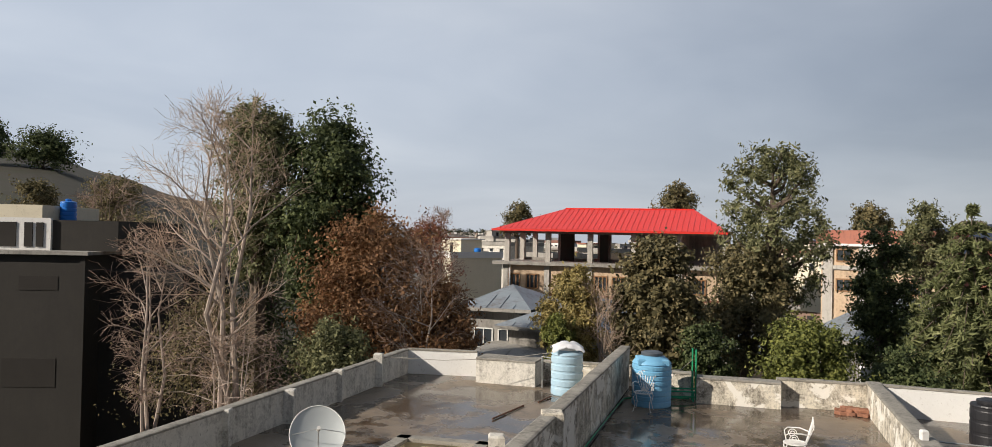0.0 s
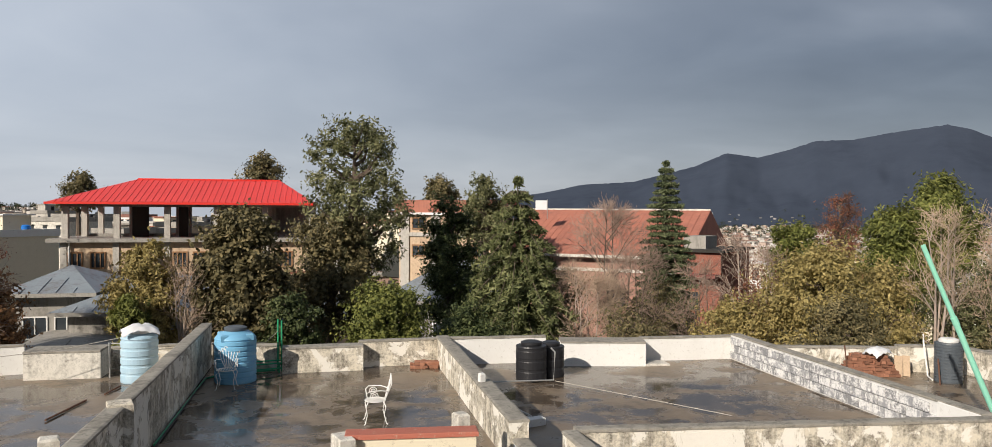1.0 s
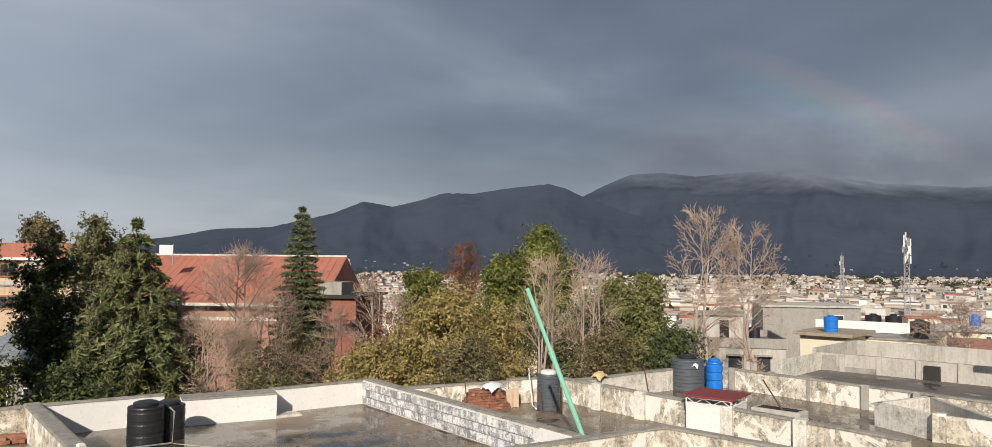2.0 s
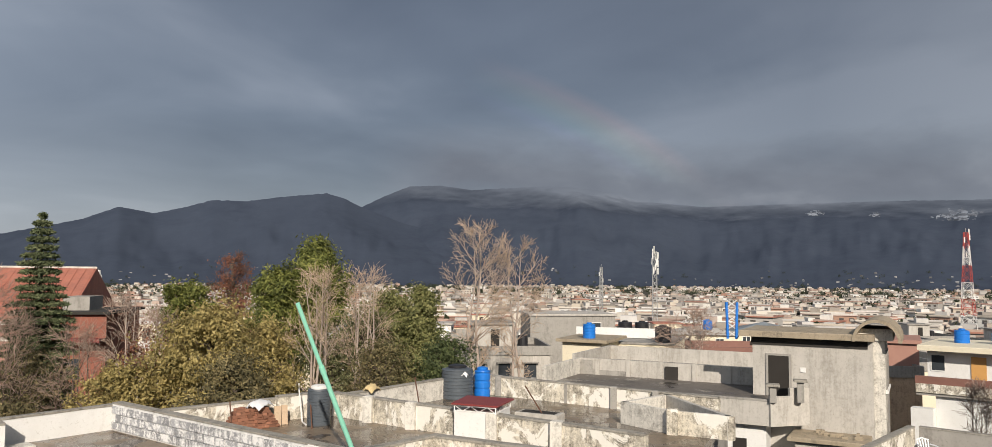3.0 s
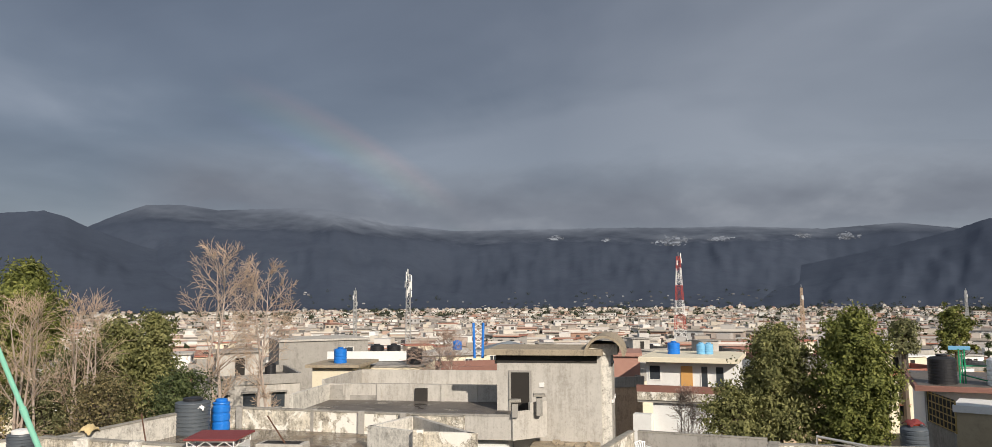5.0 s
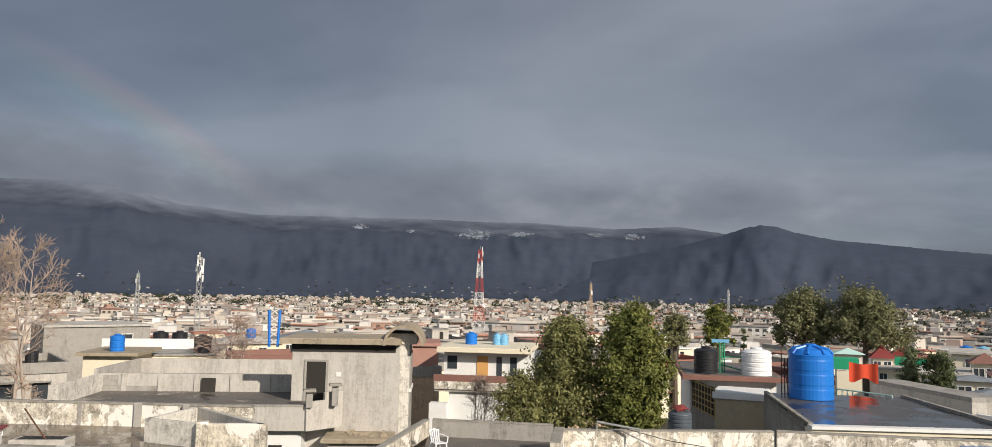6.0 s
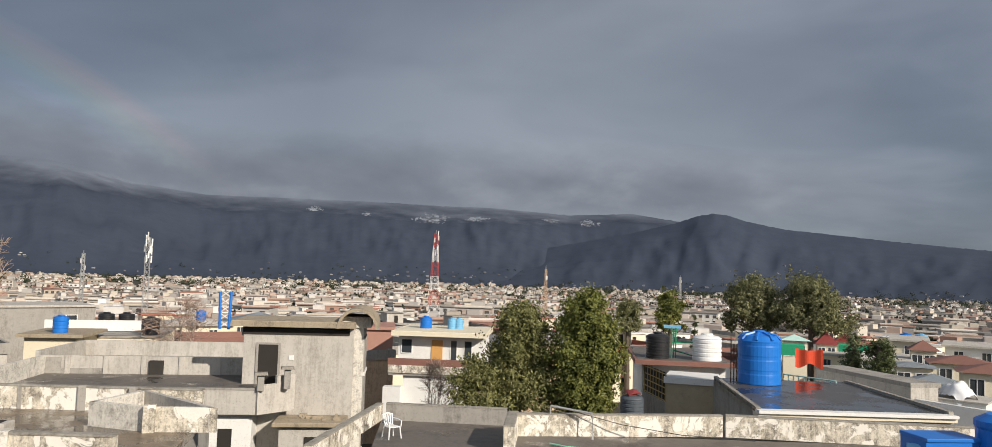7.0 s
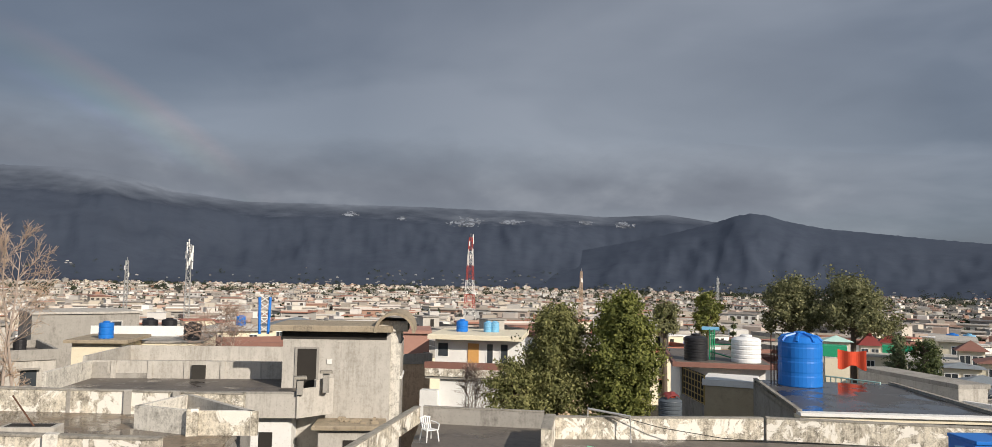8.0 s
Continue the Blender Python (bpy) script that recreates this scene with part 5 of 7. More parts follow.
def sheet_house():
    S, n = front(30.0, 64, 43.4, 58)
    b = thing("terracotta_house", S.p(0, 0, GROUND), "large house with a steep terracotta sheet roof and pinkish walls", "house")
    part("wall_body", S.box(Shape(), 0, 0, GROUND, n, 12, 0.95), "pinkish", b)
    r = Shape()
    r.face(S.p(-0.6, -0.8, 0.9), S.p(n + 0.5, -0.8, 0.9), S.p(n + 0.5, 6, 4.34), S.p(-0.6, 6, 4.38))
    r.face(S.p(n + 0.5, -0.8, 0.9), S.p(n + 0.5, 12.8, 0.9), S.p(n + 0.5, 6, 4.34)).face(S.p(-0.6, 12.8, 0.9), S.p(-0.6, -0.8, 0.9), S.p(-0.6, 6, 4.38))
    r.face(S.p(n + 0.5, 12.8, 0.9), S.p(-0.6, 12.8, 0.9), S.p(-0.6, 6, 4.38), S.p(n + 0.5, 6, 4.34)).face(S.p(-0.6, -0.8, 0.9), S.p(-0.6, 12.8, 0.9), S.p(n + 0.5, 12.8, 0.9), S.p(n + 0.5, -0.8, 0.9))
    rf = part("roof", r, "terracotta", b, "faded terracotta sheet roof")
    for i in range(30):
        x = -0.5 + (n + 0.9) * i / 29
        part("roof_rib", Shape().tube([S.p(x, -0.8, 0.93), S.p(x, 6, 4.38)], 0.014, 4), "terracotta", rf)
    part("ridge_cap", Shape().tube([S.p(-0.6, 6, 4.41), S.p(n + 0.5, 6, 4.37)], 0.08, 6), "lime", rf)
    part("eave", S.box(Shape(), -0.6, -0.86, 0.70, n + 0.5, -0.78, 0.92), "lime", rf)
    for x in (4.5, 10.5):
        window(b, S, x - 0.6, x + 0.6, -3.2, -1.6, 0.0, "wood", "glass", 1)
    part("band", S.box(Shape(), 0, -0.1, -0.4, n, 0.0, -0.15), "lime", b)
    S, n = front(42.9, 55, 46.0, 54)
    c = thing("brick_house", S.p(0, 0, GROUND), "small dark red brick house with a flat roof and water tanks", "house")
    part("wall_body", S.box(Shape(), 0, 0, GROUND, n, 7, 1.45), "brick_red", c)
    part("roof_slab", S.box(Shape(), -0.3, -0.3, 1.45, n + 0.3, 7.3, 1.62), "cement_dark_shade", c)
    part("awning", S.box(Shape(), 0.4, -1.2, -0.2, n, 0, 0.0), "maroon", c)
    window(c, S, 0.6, 1.7, -2.6, -1.2, 0.0, "wood", "glass", 1)
    S2 = S
    part("roof_room", S2.box(Shape(), 0.0, 1.5, 1.62, 1.6, 4, 2.5), "cement", c)
    S, n = front(22.7, 62, 29.5, 60)
    d = thing("brick_house", S.p(0, 0, GROUND), "two-storey pale brick house with a tiled roof edge", "house")
    part("wall_body", S.box(Shape(), 0, 0, GROUND, n, 9, 4.05), "brick_wall", d)
    part("roof_band", S.box(Shape(), -0.3, -0.3, 4.05, n + 0.3, 9.3, 5.05), "terracotta", d, "sloping red tile edge of a flat roof")
    part("cornice", S.box(Shape(), -0.35, -0.36, 3.9, n + 0.35, 0, 4.08), "white", d)
    part("floor_band", S.box(Shape(), -0.1, -0.14, 2.2, n + 0.1, 0, 2.5), "cement_pale", d)
    for z in (0.6, 2.75):
        for x in (1.6, 4.4, 6.4):
            window(d, S, x - 0.55, x + 0.55, z, z + 0.95, 0.0, "wood", "glass", 1, 0.08, 0.1)
    for x in (0.5, 3.0):
        part("pilaster", S.box(Shape(), x - 0.35, -0.16, GROUND, x + 0.35, 0, 3.9), "cement_pale", d)


sheet_house()


def unfinished_house():
    """The bare cement house in shade, beyond the first roof."""
    S, n = front(-40, 42, -28.2, 37)
    b = thing("unfinished_house", S.p(0, 0, GROUND), "unfinished three-storey house of bare cement, its shade put into a dark tone", "house")
    # Walls take the darkened cement, so the yard's shade sits in their colour.
    part("wall_body", S.box(Shape(), 0, 0, GROUND, n, 9, 2.95), "cement_dark_shade", b)
    part("ledge", S.box(Shape(), -0.2, -0.25, 2.95, n + 0.3, 9, 3.10), "cement", b)
    part("upper_wall", S.box(Shape(), 0.0, 1.2, 3.10, n + 0.9, 9, 4.42), "cement_dark_shade", b)
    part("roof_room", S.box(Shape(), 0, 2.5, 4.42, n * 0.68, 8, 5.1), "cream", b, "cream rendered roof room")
    part("wall_step", S.box(Shape(), n, 1.6, GROUND, n + 3.6, 9, 2.2), "cement_dark_shade", b)
    # Flat near-black panels stand for the unlit rooms behind the openings.
    for x0, x1, z0, z1 in ((n - 2.6, n - 1.0, 1.45, 2.05), (n - 6.4, n - 4.2, 1.45, 2.05), (n - 3.2, n - 1.0, -2.6, -1.4)):
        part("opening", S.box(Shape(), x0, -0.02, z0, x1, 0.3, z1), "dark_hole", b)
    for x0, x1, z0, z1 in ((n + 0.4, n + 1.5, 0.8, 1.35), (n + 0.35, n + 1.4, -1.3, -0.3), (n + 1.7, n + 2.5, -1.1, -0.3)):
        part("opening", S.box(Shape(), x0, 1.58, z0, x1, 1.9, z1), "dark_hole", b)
    part("pilaster", S.box(Shape(), n - 0.1, -0.06, GROUND, n + 0.12, 0.2, 2.95), "cement_dark_shade", b)
    win = part("window_wall", S.box(Shape(), n - 5.5, 1.05, 3.1, n - 1.9, 1.2, 4.5), "white", b, "white painted window surround")
    for x0, x1 in ((n - 4.6, n - 3.35), (n - 3.0, n - 2.65), (n - 2.5, n - 2.2)):
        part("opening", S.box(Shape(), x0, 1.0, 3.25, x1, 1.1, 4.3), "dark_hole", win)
    lo = thing("low_wall", (-12, 17, GROUND), "broken grey yard wall below the first roof", "wall")
    part("wall_body", Shape().wall((-14.5, 17.5), (-9.5, 16.0), GROUND, -1.6, 0.3), "cement", lo)
    part("side_wall", Shape().wall((-9.5, 16.0), (-8.4, 19.5), GROUND, -1.9, 0.3), "cement", lo)
    return S, n


unfinished_house()

# ---- the grey house with the stair tower ----
def stair_tower_house():
    Z = -1.8
    S = Site((39.1, -1.3), 79.8)           # x runs north along the front edge, y runs west; so depth is negative
    h = thing("stair_tower_house", (39.1, -1.3, GROUND - 3), "grey rendered house with a flat wet roof and a stair tower", "house")
    L, D = 11.6, 5.2
    part("wall_body", S.box(Shape(), 0.2, -D, GROUND - 4, L, -0.45, Z - 1.15), "white", h)
    part("roof_slab", S.box(Shape(), 0, -D, Z - 1.15, L, 0, Z), "cement_pale", h, "stained pale concrete roof edge")
    part("roof_deck", S.box(Shape(), 0.05, -D + 0.02, Z, L - 0.05, -0.12, Z + 0.015), "deck_dry", h, "dark wet roof deck")
    part("edge_kerb", S.box(Shape(), 0, -0.14, Z, L, 0.02, Z + 0.10, 0.02), "cement", h)
    part("parapet", S.box(Shape(), 0.0, -D - 0.15, Z, L, -D + 0.05, Z + 0.95, 0.02), "cement_pale", h)
    part("parapet", S.box(Shape(), L - 0.1, -D, Z, L + 0.1, 0, Z + 0.95, 0.02), "lime", h)
    for i in range(6):
        x = 0.9 + i * 1.9
        part("pier", S.box(Shape(), x - 0.13, -D + 0.05, Z, x + 0.13, -D + 0.12, Z + 0.97), "cement_pale", h)
    # A dark box stands for the shaded hollow of the niche.
    part("niche", S.box(Shape(), 5.6, -D + 0.05, Z, 6.3, -D + 0.22, Z + 0.75), "cement_dark_shade", h)
    # tower, from front left corner to front right corner
    T = Site((41.25, -0.65), -101.5)        # x runs south along its front, y runs east into the depth
    W, DT, top = 5.45, 3.6, 1.12
    t = part("stair_tower", T.box(Shape(), 0, 0, GROUND - 4, W, DT, top), "cement_pale", h, "pale rendered stair tower with an open doorway")
    # Doorway is a near-black panel, the unlit stair put in as colour.
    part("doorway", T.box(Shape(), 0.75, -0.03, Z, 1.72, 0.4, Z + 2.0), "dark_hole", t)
    part("door_frame", T.box(T.box(T.box(Shape(), 0.63, -0.06, Z, 0.75, 0.05, Z + 2.1), 1.72, -0.06, Z, 1.84, 0.05, Z + 2.1), 0.75, -0.06, Z + 2.0, 1.72, 0.05, Z + 2.1), "cement", t)
    part("switch_box", T.box(Shape(), 2.25, -0.05, -0.55, 2.5, 0.0, -0.32), "white", t)
    part("roof_slab", T.box(Shape(), -0.55, -0.55, top, W + 0.1, DT + 0.3, top + 0.30, 0.04), "cap_tan", t, "lichen-brown overhanging roof slab")
    # Dark strip on the wall stands for the shade under the slab's overhang.
    part("soffit_band", T.box(Shape(), -0.05, -0.06, top - 0.40, W - 0.2, 0.0, top), "cement_dark_shade", t)
    # barrel vault over the south bay
    v = Shape()
    k = 12
    for y in (-0.6, DT + 0.4):
        for r in (0.95, 1.10):
            for i in range(k + 1):
                a = math.pi * (1.0 - i / k)
                v.v.append(T.p(W - 0.15 + 0.0 + r * math.cos(a) * 0.95 + 0.35, y, top - 0.02 + r * math.sin(a) * 0.95))
    m = k + 1
    for i in range(k):
        v.f += [(m + i, m + i + 1, 3 * m + i + 1, 3 * m + i), (i + 1, i, 2 * m + i, 2 * m + i + 1), (i, i + 1, m + i + 1, m + i), (2 * m + i + 1, 2 * m + i, 3 * m + i, 3 * m + i + 1)]
    part("vault", v, "cap_tan", t, "curved lichen-stained concrete vault")
    part("south_bay", T.box(Shape(), W, 0.35, GROUND - 4, W + 0.5, DT - 0.2, top + 0.25), "lime", t)
    part("vault_wall", T.box(Shape(), W - 0.75, 0.25, top, W + 0.85, DT - 0.2, top + 0.55), "lime", t)
    for y0 in (0.55, 1.95):
        part("arched_window", T.box(T.box(Shape(), W + 0.5, y0, -3.6, W + 0.56, y0 + 1.0, 0.35), W + 0.5, y0 + 0.15, 0.35, W + 0.56, y0 + 0.85, 0.62), "cement", t, "tall blind arched window")
        part("sill", T.box(Shape(), W + 0.5, y0 - 0.1, -1.35, W + 0.62, y0 + 1.1, -1.2), "white", t)
    part("lower_opening", T.box(Shape(), W + 0.5, 1.6, -5.2, W + 0.57, 2.4, -3.9), "dark_hole", t)
    # stair parapet with stub pillars on the roof edge
    half = (Vector(S(0, 0)) + Vector(T(2.6, -0.5))) / 2
    st = part("stair_parapet", Shape().wall(S(0, 0), tuple(half), Z - 1.15, Z + 0.25, 0.15, -1), "cement_pale", h)
    part("upper_parapet", Shape().wall(tuple(half), T(2.6, -0.5), Z - 1.15, Z + 0.62, 0.15, -1), "cement_pale", st)
    part("pillar", Shape().box(38.85, -1.65, Z, 39.15, -1.35, Z + 0.75, 0.02), "cement", st)
    part("pillar", Shape().box(39.35, -2.9, Z, 39.65, -2.6, Z + 0.95, 0.02), "cement", st)
    part("pillar_cap", Shape().box(38.7, -1.8, Z + 0.75, 39.3, -1.2, Z + 0.86, 0.02), "cap", st)
    part("pillar_cap", Shape().box(39.2, -3.05, Z + 0.95, 39.8, -2.45, Z + 1.06, 0.02), "cap", st)
    part("canopy", T.box(Shape(), 1.9, -2.2, Z - 1.68, W - 0.1, 0.0, Z - 1.48, 0.04), "cap_tan", t, "weathered concrete canopy")
    part("canopy_wall", T.box(Shape(), 2.2, -1.9, GROUND - 4, W - 0.4, -0.02, Z - 1.75), "cement_pale", t)
    part("canopy_door", T.box(Shape(), 3.4, -1.93, GROUND - 4, 4.6, -1.6, Z - 2.2), "dark_hole", t)
    part("lower_window", S.box(Shape(), 1.1, -0.5, Z - 2.9, 1.75, -0.42, Z - 1.9), "dark_hole", h)
    rnd = random.Random(12)
    heap = thing("rubble", T.p(4.0, -1.0, Z - 1.48), "tan broken plaster and stones left on the canopy", "rubble")
    for i in range(16):
        x, y = rnd.uniform(2.9, 4.9), rnd.uniform(-1.6, -0.3)
        w, d, hh = rnd.uniform(0.12, 0.40), rnd.uniform(0.1, 0.25), rnd.uniform(0.06, 0.20)
        part("stone", T.box(Shape(), x, y, Z - 1.485, x + w, y + d, Z - 1.48 + hh, 0.03), "cap_tan", heap)
    # dark inner wall of the roof room to the north, shade put into its tone
    part("side_wall", S.box(Shape(), 0.0, -D + 0.2, Z, 0.25, -2.7, Z + 2.4), "cement_dark_shade", h)
    part("side_slab", S.box(Shape(), -0.3, -D - 0.2, Z + 2.4, 1.2, -2.4, Z + 2.6), "cap", h)
    # low walls of the next roof behind
    n = thing("grey_roof", (46, 4, GROUND), "flat roof with grey parapets behind the stair tower house", "house", ROOFS)
    part("wall_body", Shape().prism([(46.2, 9.6), (44.6, -0.9), (50.8, -1.9), (52.6, 8.4)], GROUND - 4, -1.5), "cement", n)
    part("parapet", Shape().wall((52.6, 8.4), (50.8, -1.9), -1.5, -0.62, 0.2, -1), "cement_pale", n)
    part("parapet", Shape().wall((46.2, 9.6), (52.6, 8.4), -1.5, -0.62, 0.2, -1), "cement_pale", n)
    part("low_wall", Shape().wall((46.4, 9.2), (44.9, -0.7), -1.5, -0.95, 0.2, -1), "cement", n)


stair_tower_house()

# roof with the plastic chair, and the wall beside it
Z7 = -1.9
h7 = row_house([(18.0, -2.6), (18.3, -16.0), (29.7, -10.2), (31.5, -6.0)], Z7, "lower flat roof with damp deck and mouldy parapet walls")
parapet(h7, (31.4, -6.0), (24.3, -2.55), Z7, -1.22, 0.25, -1, "lime_old")
parapet(h7, (29.4, -10.6), (31.36, -6.12), Z7, -1.22, 0.25, -1, "cement", label="grey stained parapet")
parapet(h7, (27.0, -18.0), (29.4, -10.6), Z7, -1.40, 0.25, -1, "cement")
part("roof_slab_edge", Shape().box(18.2, -26, Z7 - 3, 23.4, -10, Z7), "deck_dry", h7)
h9 = row_house([(20.0, -27), (22.6, -26.5), (28.2, -10.1), (24.5, -9.2)], Z7 - 0.01, "flat roof behind a thick white parapet with black mould")
parapet(h9, (25.9, -18.2), (27.5, -10.25), Z7, -1.07, 0.3, -1, "lime_old", label="white parapet with black mould and flaking")
parapet(h9, (21.6, -27.5), (25.85, -18.3), Z7, -1.05, 0.3, -1, "lime_old", label="white parapet with black mould along its foot")
parapet(h9, (27.5, -10.0), (24.9, -8.9), Z7, -0.95, 0.35, 1, "lime_old")


def block_house():
    """The grey house of bare blocks with a flat roof."""
    S, n = front(75.2, 88, 81.4, 90)
    b = thing("block_house", S.p(0, 0, GROUND - 3), "grey unplastered block house behind the cream house", "house")
    part("wall_body", S.box(Shape(), 0, 0, GROUND - 8, n, 8, -0.55), "cement", b)
    part("roof_slab", S.box(Shape(), -0.2, -0.2, -0.55, n + 0.2, 8.2, -0.35, 0.03), "cement_pale", b)
    window(b, S, n * 0.72, n * 0.72 + 1.1, -2.6, -1.3, 0.0, "white", "glass", 0, 0.05)


block_house()


def cream_house():
    """The cream block with the blue tank on its roof."""
    S, n = front(77.55, 62, 80.4, 61)
    b = thing("cream_house", S.p(0, 0, GROUND - 3), "cream painted house with a dark slab roof", "house")
    part("wall_body", S.box(Shape(), 0, 0, GROUND - 4, n, 5, -1.15), "cream", b)
    part("roof_slab", S.box(Shape(), -0.4, -0.5, -1.15, n + 0.6, 5.3, -0.92, 0.03), "cap_tan", b)
    S, n = front(80.4, 66, 85.4, 65)
    w = thing("cream_house", S.p(0, 0, GROUND - 3), "long cream and white house with a white roof parapet", "house")
    part("wall_body", S.box(Shape(), 0, 0, GROUND - 4, n, 9, -1.6), "cream", w)
    part("parapet", S.box(Shape(), -3.2, 4.0, -1.4, n - 0.6, 4.25, -0.55), "white", w)
    part("deck", S.box(Shape(), -0.1, -0.1, -1.6, n + 0.1, 9, -1.45), "cement", w)


cream_house()


def orange_door_house():
    S, n = front(101.1, 62, 107.7, 61)
    b = thing("white_house", S.p(0, 0, GROUND - 3), "white two-storey house with an orange door and a stained balcony wall", "house")
    part("upper_wall", S.box(Shape(), 0.3, 1.6, -4, n, 8, -1.0), "white", b)
    part("roof_slab", S.box(Shape(), -0.1, 0.4, -1.0, n + 0.3, 8.3, -0.62, 0.03), "cream", b)
    part("lower_wall", S.box(Shape(), 1.0, 0.3, GROUND - 4, n, 8, -4.05), "white", b)
    part("garden_wall", S.box(Shape(), -0.4, -0.6, GROUND - 4, 0.98, 0.3, -4.9), "white", b)
    part("balcony_floor", S.box(Shape(), -0.15, 0.0, -4.05, n, 1.6, -3.85), "cement", b)
    part("balcony_wall", S.box(Shape(), -0.15, -0.12, -3.85, n, 0.05, -3.25, 0.02), "lime_old", b, "rain-stained white balcony wall")
    part("balcony_rail", S.box(Shape(), -0.2, -0.05, -3.25, n, 0.35, -2.75), "brown_edge", b)
    part("door", S.box(Shape(), 3.0, 1.53, -3.85, 3.9, 1.6, -1.35), "orange_door", b, "orange varnished wooden door")
    for x0, x1, z0 in ((0.5, 1.45, -2.5), (4.5, 5.1, -3.3), (5.6, 6.3, -3.3)):
        window(b, S, x0, x1, z0, -1.3, 1.6, "white", "glass", 0, 0.05)
    p = thing("pink_house", polar(100.1, 72, GROUND - 3), "pink rendered house in shade", "house")
    S, n = front(99.3, 72, 101.2, 72)
    part("wall_body", S.box(Shape(), 0, 0, GROUND - 4, n, 6, -1.3), "pinkish", p)
    part("roof", S.box(Shape(), -0.3, -0.3, -1.3, n + 0.2, 6.2, -1.0), "pinkish", p)


orange_door_house()


def tank_houses():
    # brown-edged roof with black and white tanks
    S, n = front(119.0, 47.5, 125.5, 48.2)
    b = thing("beige_house", S.p(0, 0, GROUND - 3), "low house with a brown roof edge, barred verandah and beige wall", "house")
    part("wall_body", S.box(Shape(), 0.4, 0.4, GROUND - 4, n - 0.2, 9, -0.98), "white", b)
    part("roof_slab", S.box(Shape(), -0.1, -0.3, -0.98, n + 0.2, 9, -0.70, 0.03), "brown_edge", b, "brown painted concrete roof edge")
    part("roof_deck", S.box(Shape(), 0.1, -0.1, -0.70, n, 8.8, -0.685), "deck_dry", b)
    S2, n2 = front(121.1, 44.0, 124.45, 43.8)
    part("beige_wall", S2.box(Shape(), 0, 0, GROUND - 4, n2, 3, -1.55), "beige", b, "weathered beige wall")
    part("wall_coping", S2.box(Shape(), -0.1, -0.1, -1.55, n2 + 0.1, 3, -1.22), "white", b)
    # ochre grille running back from the wall
    a, c = S(0.55, 0.1), S2(0, 0)
    gr = part("verandah_wall", Shape().wall(a, c, GROUND - 4, -2.6, 0.12, -1), "cement", b)
    for i in range(8):
        t = i / 7
        p = (a[0] + (c[0] - a[0]) * t, a[1] + (c[1] - a[1]) * t)
        part("grille_bar", Shape().box(p[0] - 0.03, p[1] - 0.03, -2.6, p[0] + 0.03, p[1] + 0.03, -1.0), "ochre_grille", gr)
    for z in (-2.55, -2.2, -1.85, -1.5, -1.1):
        part("grille_rail", Shape().tube([(*a, z), (*c, z)], 0.04, 4), "ochre_grille", gr)
    # Near-black sheet for the unlit depth of the verandah.
    part("grille_back", Shape().wall((a[0] + 0.25, a[1] - 0.1), (c[0] + 0.25, c[1] - 0.1), -2.6, -1.0, 0.05, -1), "dark_hole", gr)
    # tarred roof with the great blue tank
    pts = [polar(127.27, 33.0), polar(139.1, 36.4), polar(133.0, 44.6), polar(124.4, 42.6)]
    plan = [(p.x, p.y) for p in pts]
    d = thing("tarred_roof_house", (plan[0][0], plan[0][1], GROUND - 3), "low house with a wet tarred roof and a cream moulded edge", "house")
    part("wall_body", Shape().prism(plan, GROUND - 4, -1.22), "cement", d)
    part("roof_deck", Shape().prism(plan, -1.05, -0.95), "tar", d, "wet black tarred roof")
    q = [along(plan[0], plan[1], 0, -0.25), along(plan[0], plan[1], 1, -0.25)]
    part("cornice", Shape().wall(q[0], q[1], -1.22, -1.05, 0.6, 1), "cream", d)
    part("cornice", Shape().wall(along(*q, 0, -0.12), along(*q, 1, -0.12), -1.05, -0.93, 0.5, 1), "white", d)
    part("side_kerb", Shape().wall(plan[3], plan[0], -1.3, -0.86, 0.18, 1), "cap", d)
    part("far_kerb", Shape().wall(plan[1], plan[2], -1.3, -0.82, 0.2, 1), "cap", d)
    w = thing("grey_roof", polar(134, 50, GROUND - 3), "pale grey sloping roof slab beyond the tarred roof", "house", ROOFS)
    a, c = polar(131.0, 55.5), polar(136.7, 49.0)
    part("wall_body", Shape().wall((a.x, a.y), (c.x, c.y), GROUND - 4, -1.45, 1.8, 1), "cement_pale", w)
    part("roof_slab", Shape().wall((a.x, a.y), (c.x, c.y), -1.45, -1.2, 2.0, 1), "cement", w)


tank_houses()


# ---- water tanks ----
TANKS = "water tanks on the roofs"


def ribbed_profile(r, h, ribs, shoulder=0.14, neck=0.42, depth=0.018):
    pr = [(r * 0.97, 0.0), (r, 0.03)]
    body = h * (1 - shoulder) - 0.05
    for i in range(ribs):
        z0 = 0.05 + body * i / ribs
        dz = body / ribs
        pr += [(r, z0 + dz * 0.12), (r, z0 + dz * 0.62), (r - depth, z0 + dz * 0.72), (r - depth, z0 + dz * 0.90), (r, z0 + dz)]
    pr += [(r * 0.97, h * (1 - shoulder) + 0.03), (r * 0.80, h * (1 - shoulder * 0.40)), (r * neck * 1.08, h * 0.985), (r * neck, h)]
    return pr


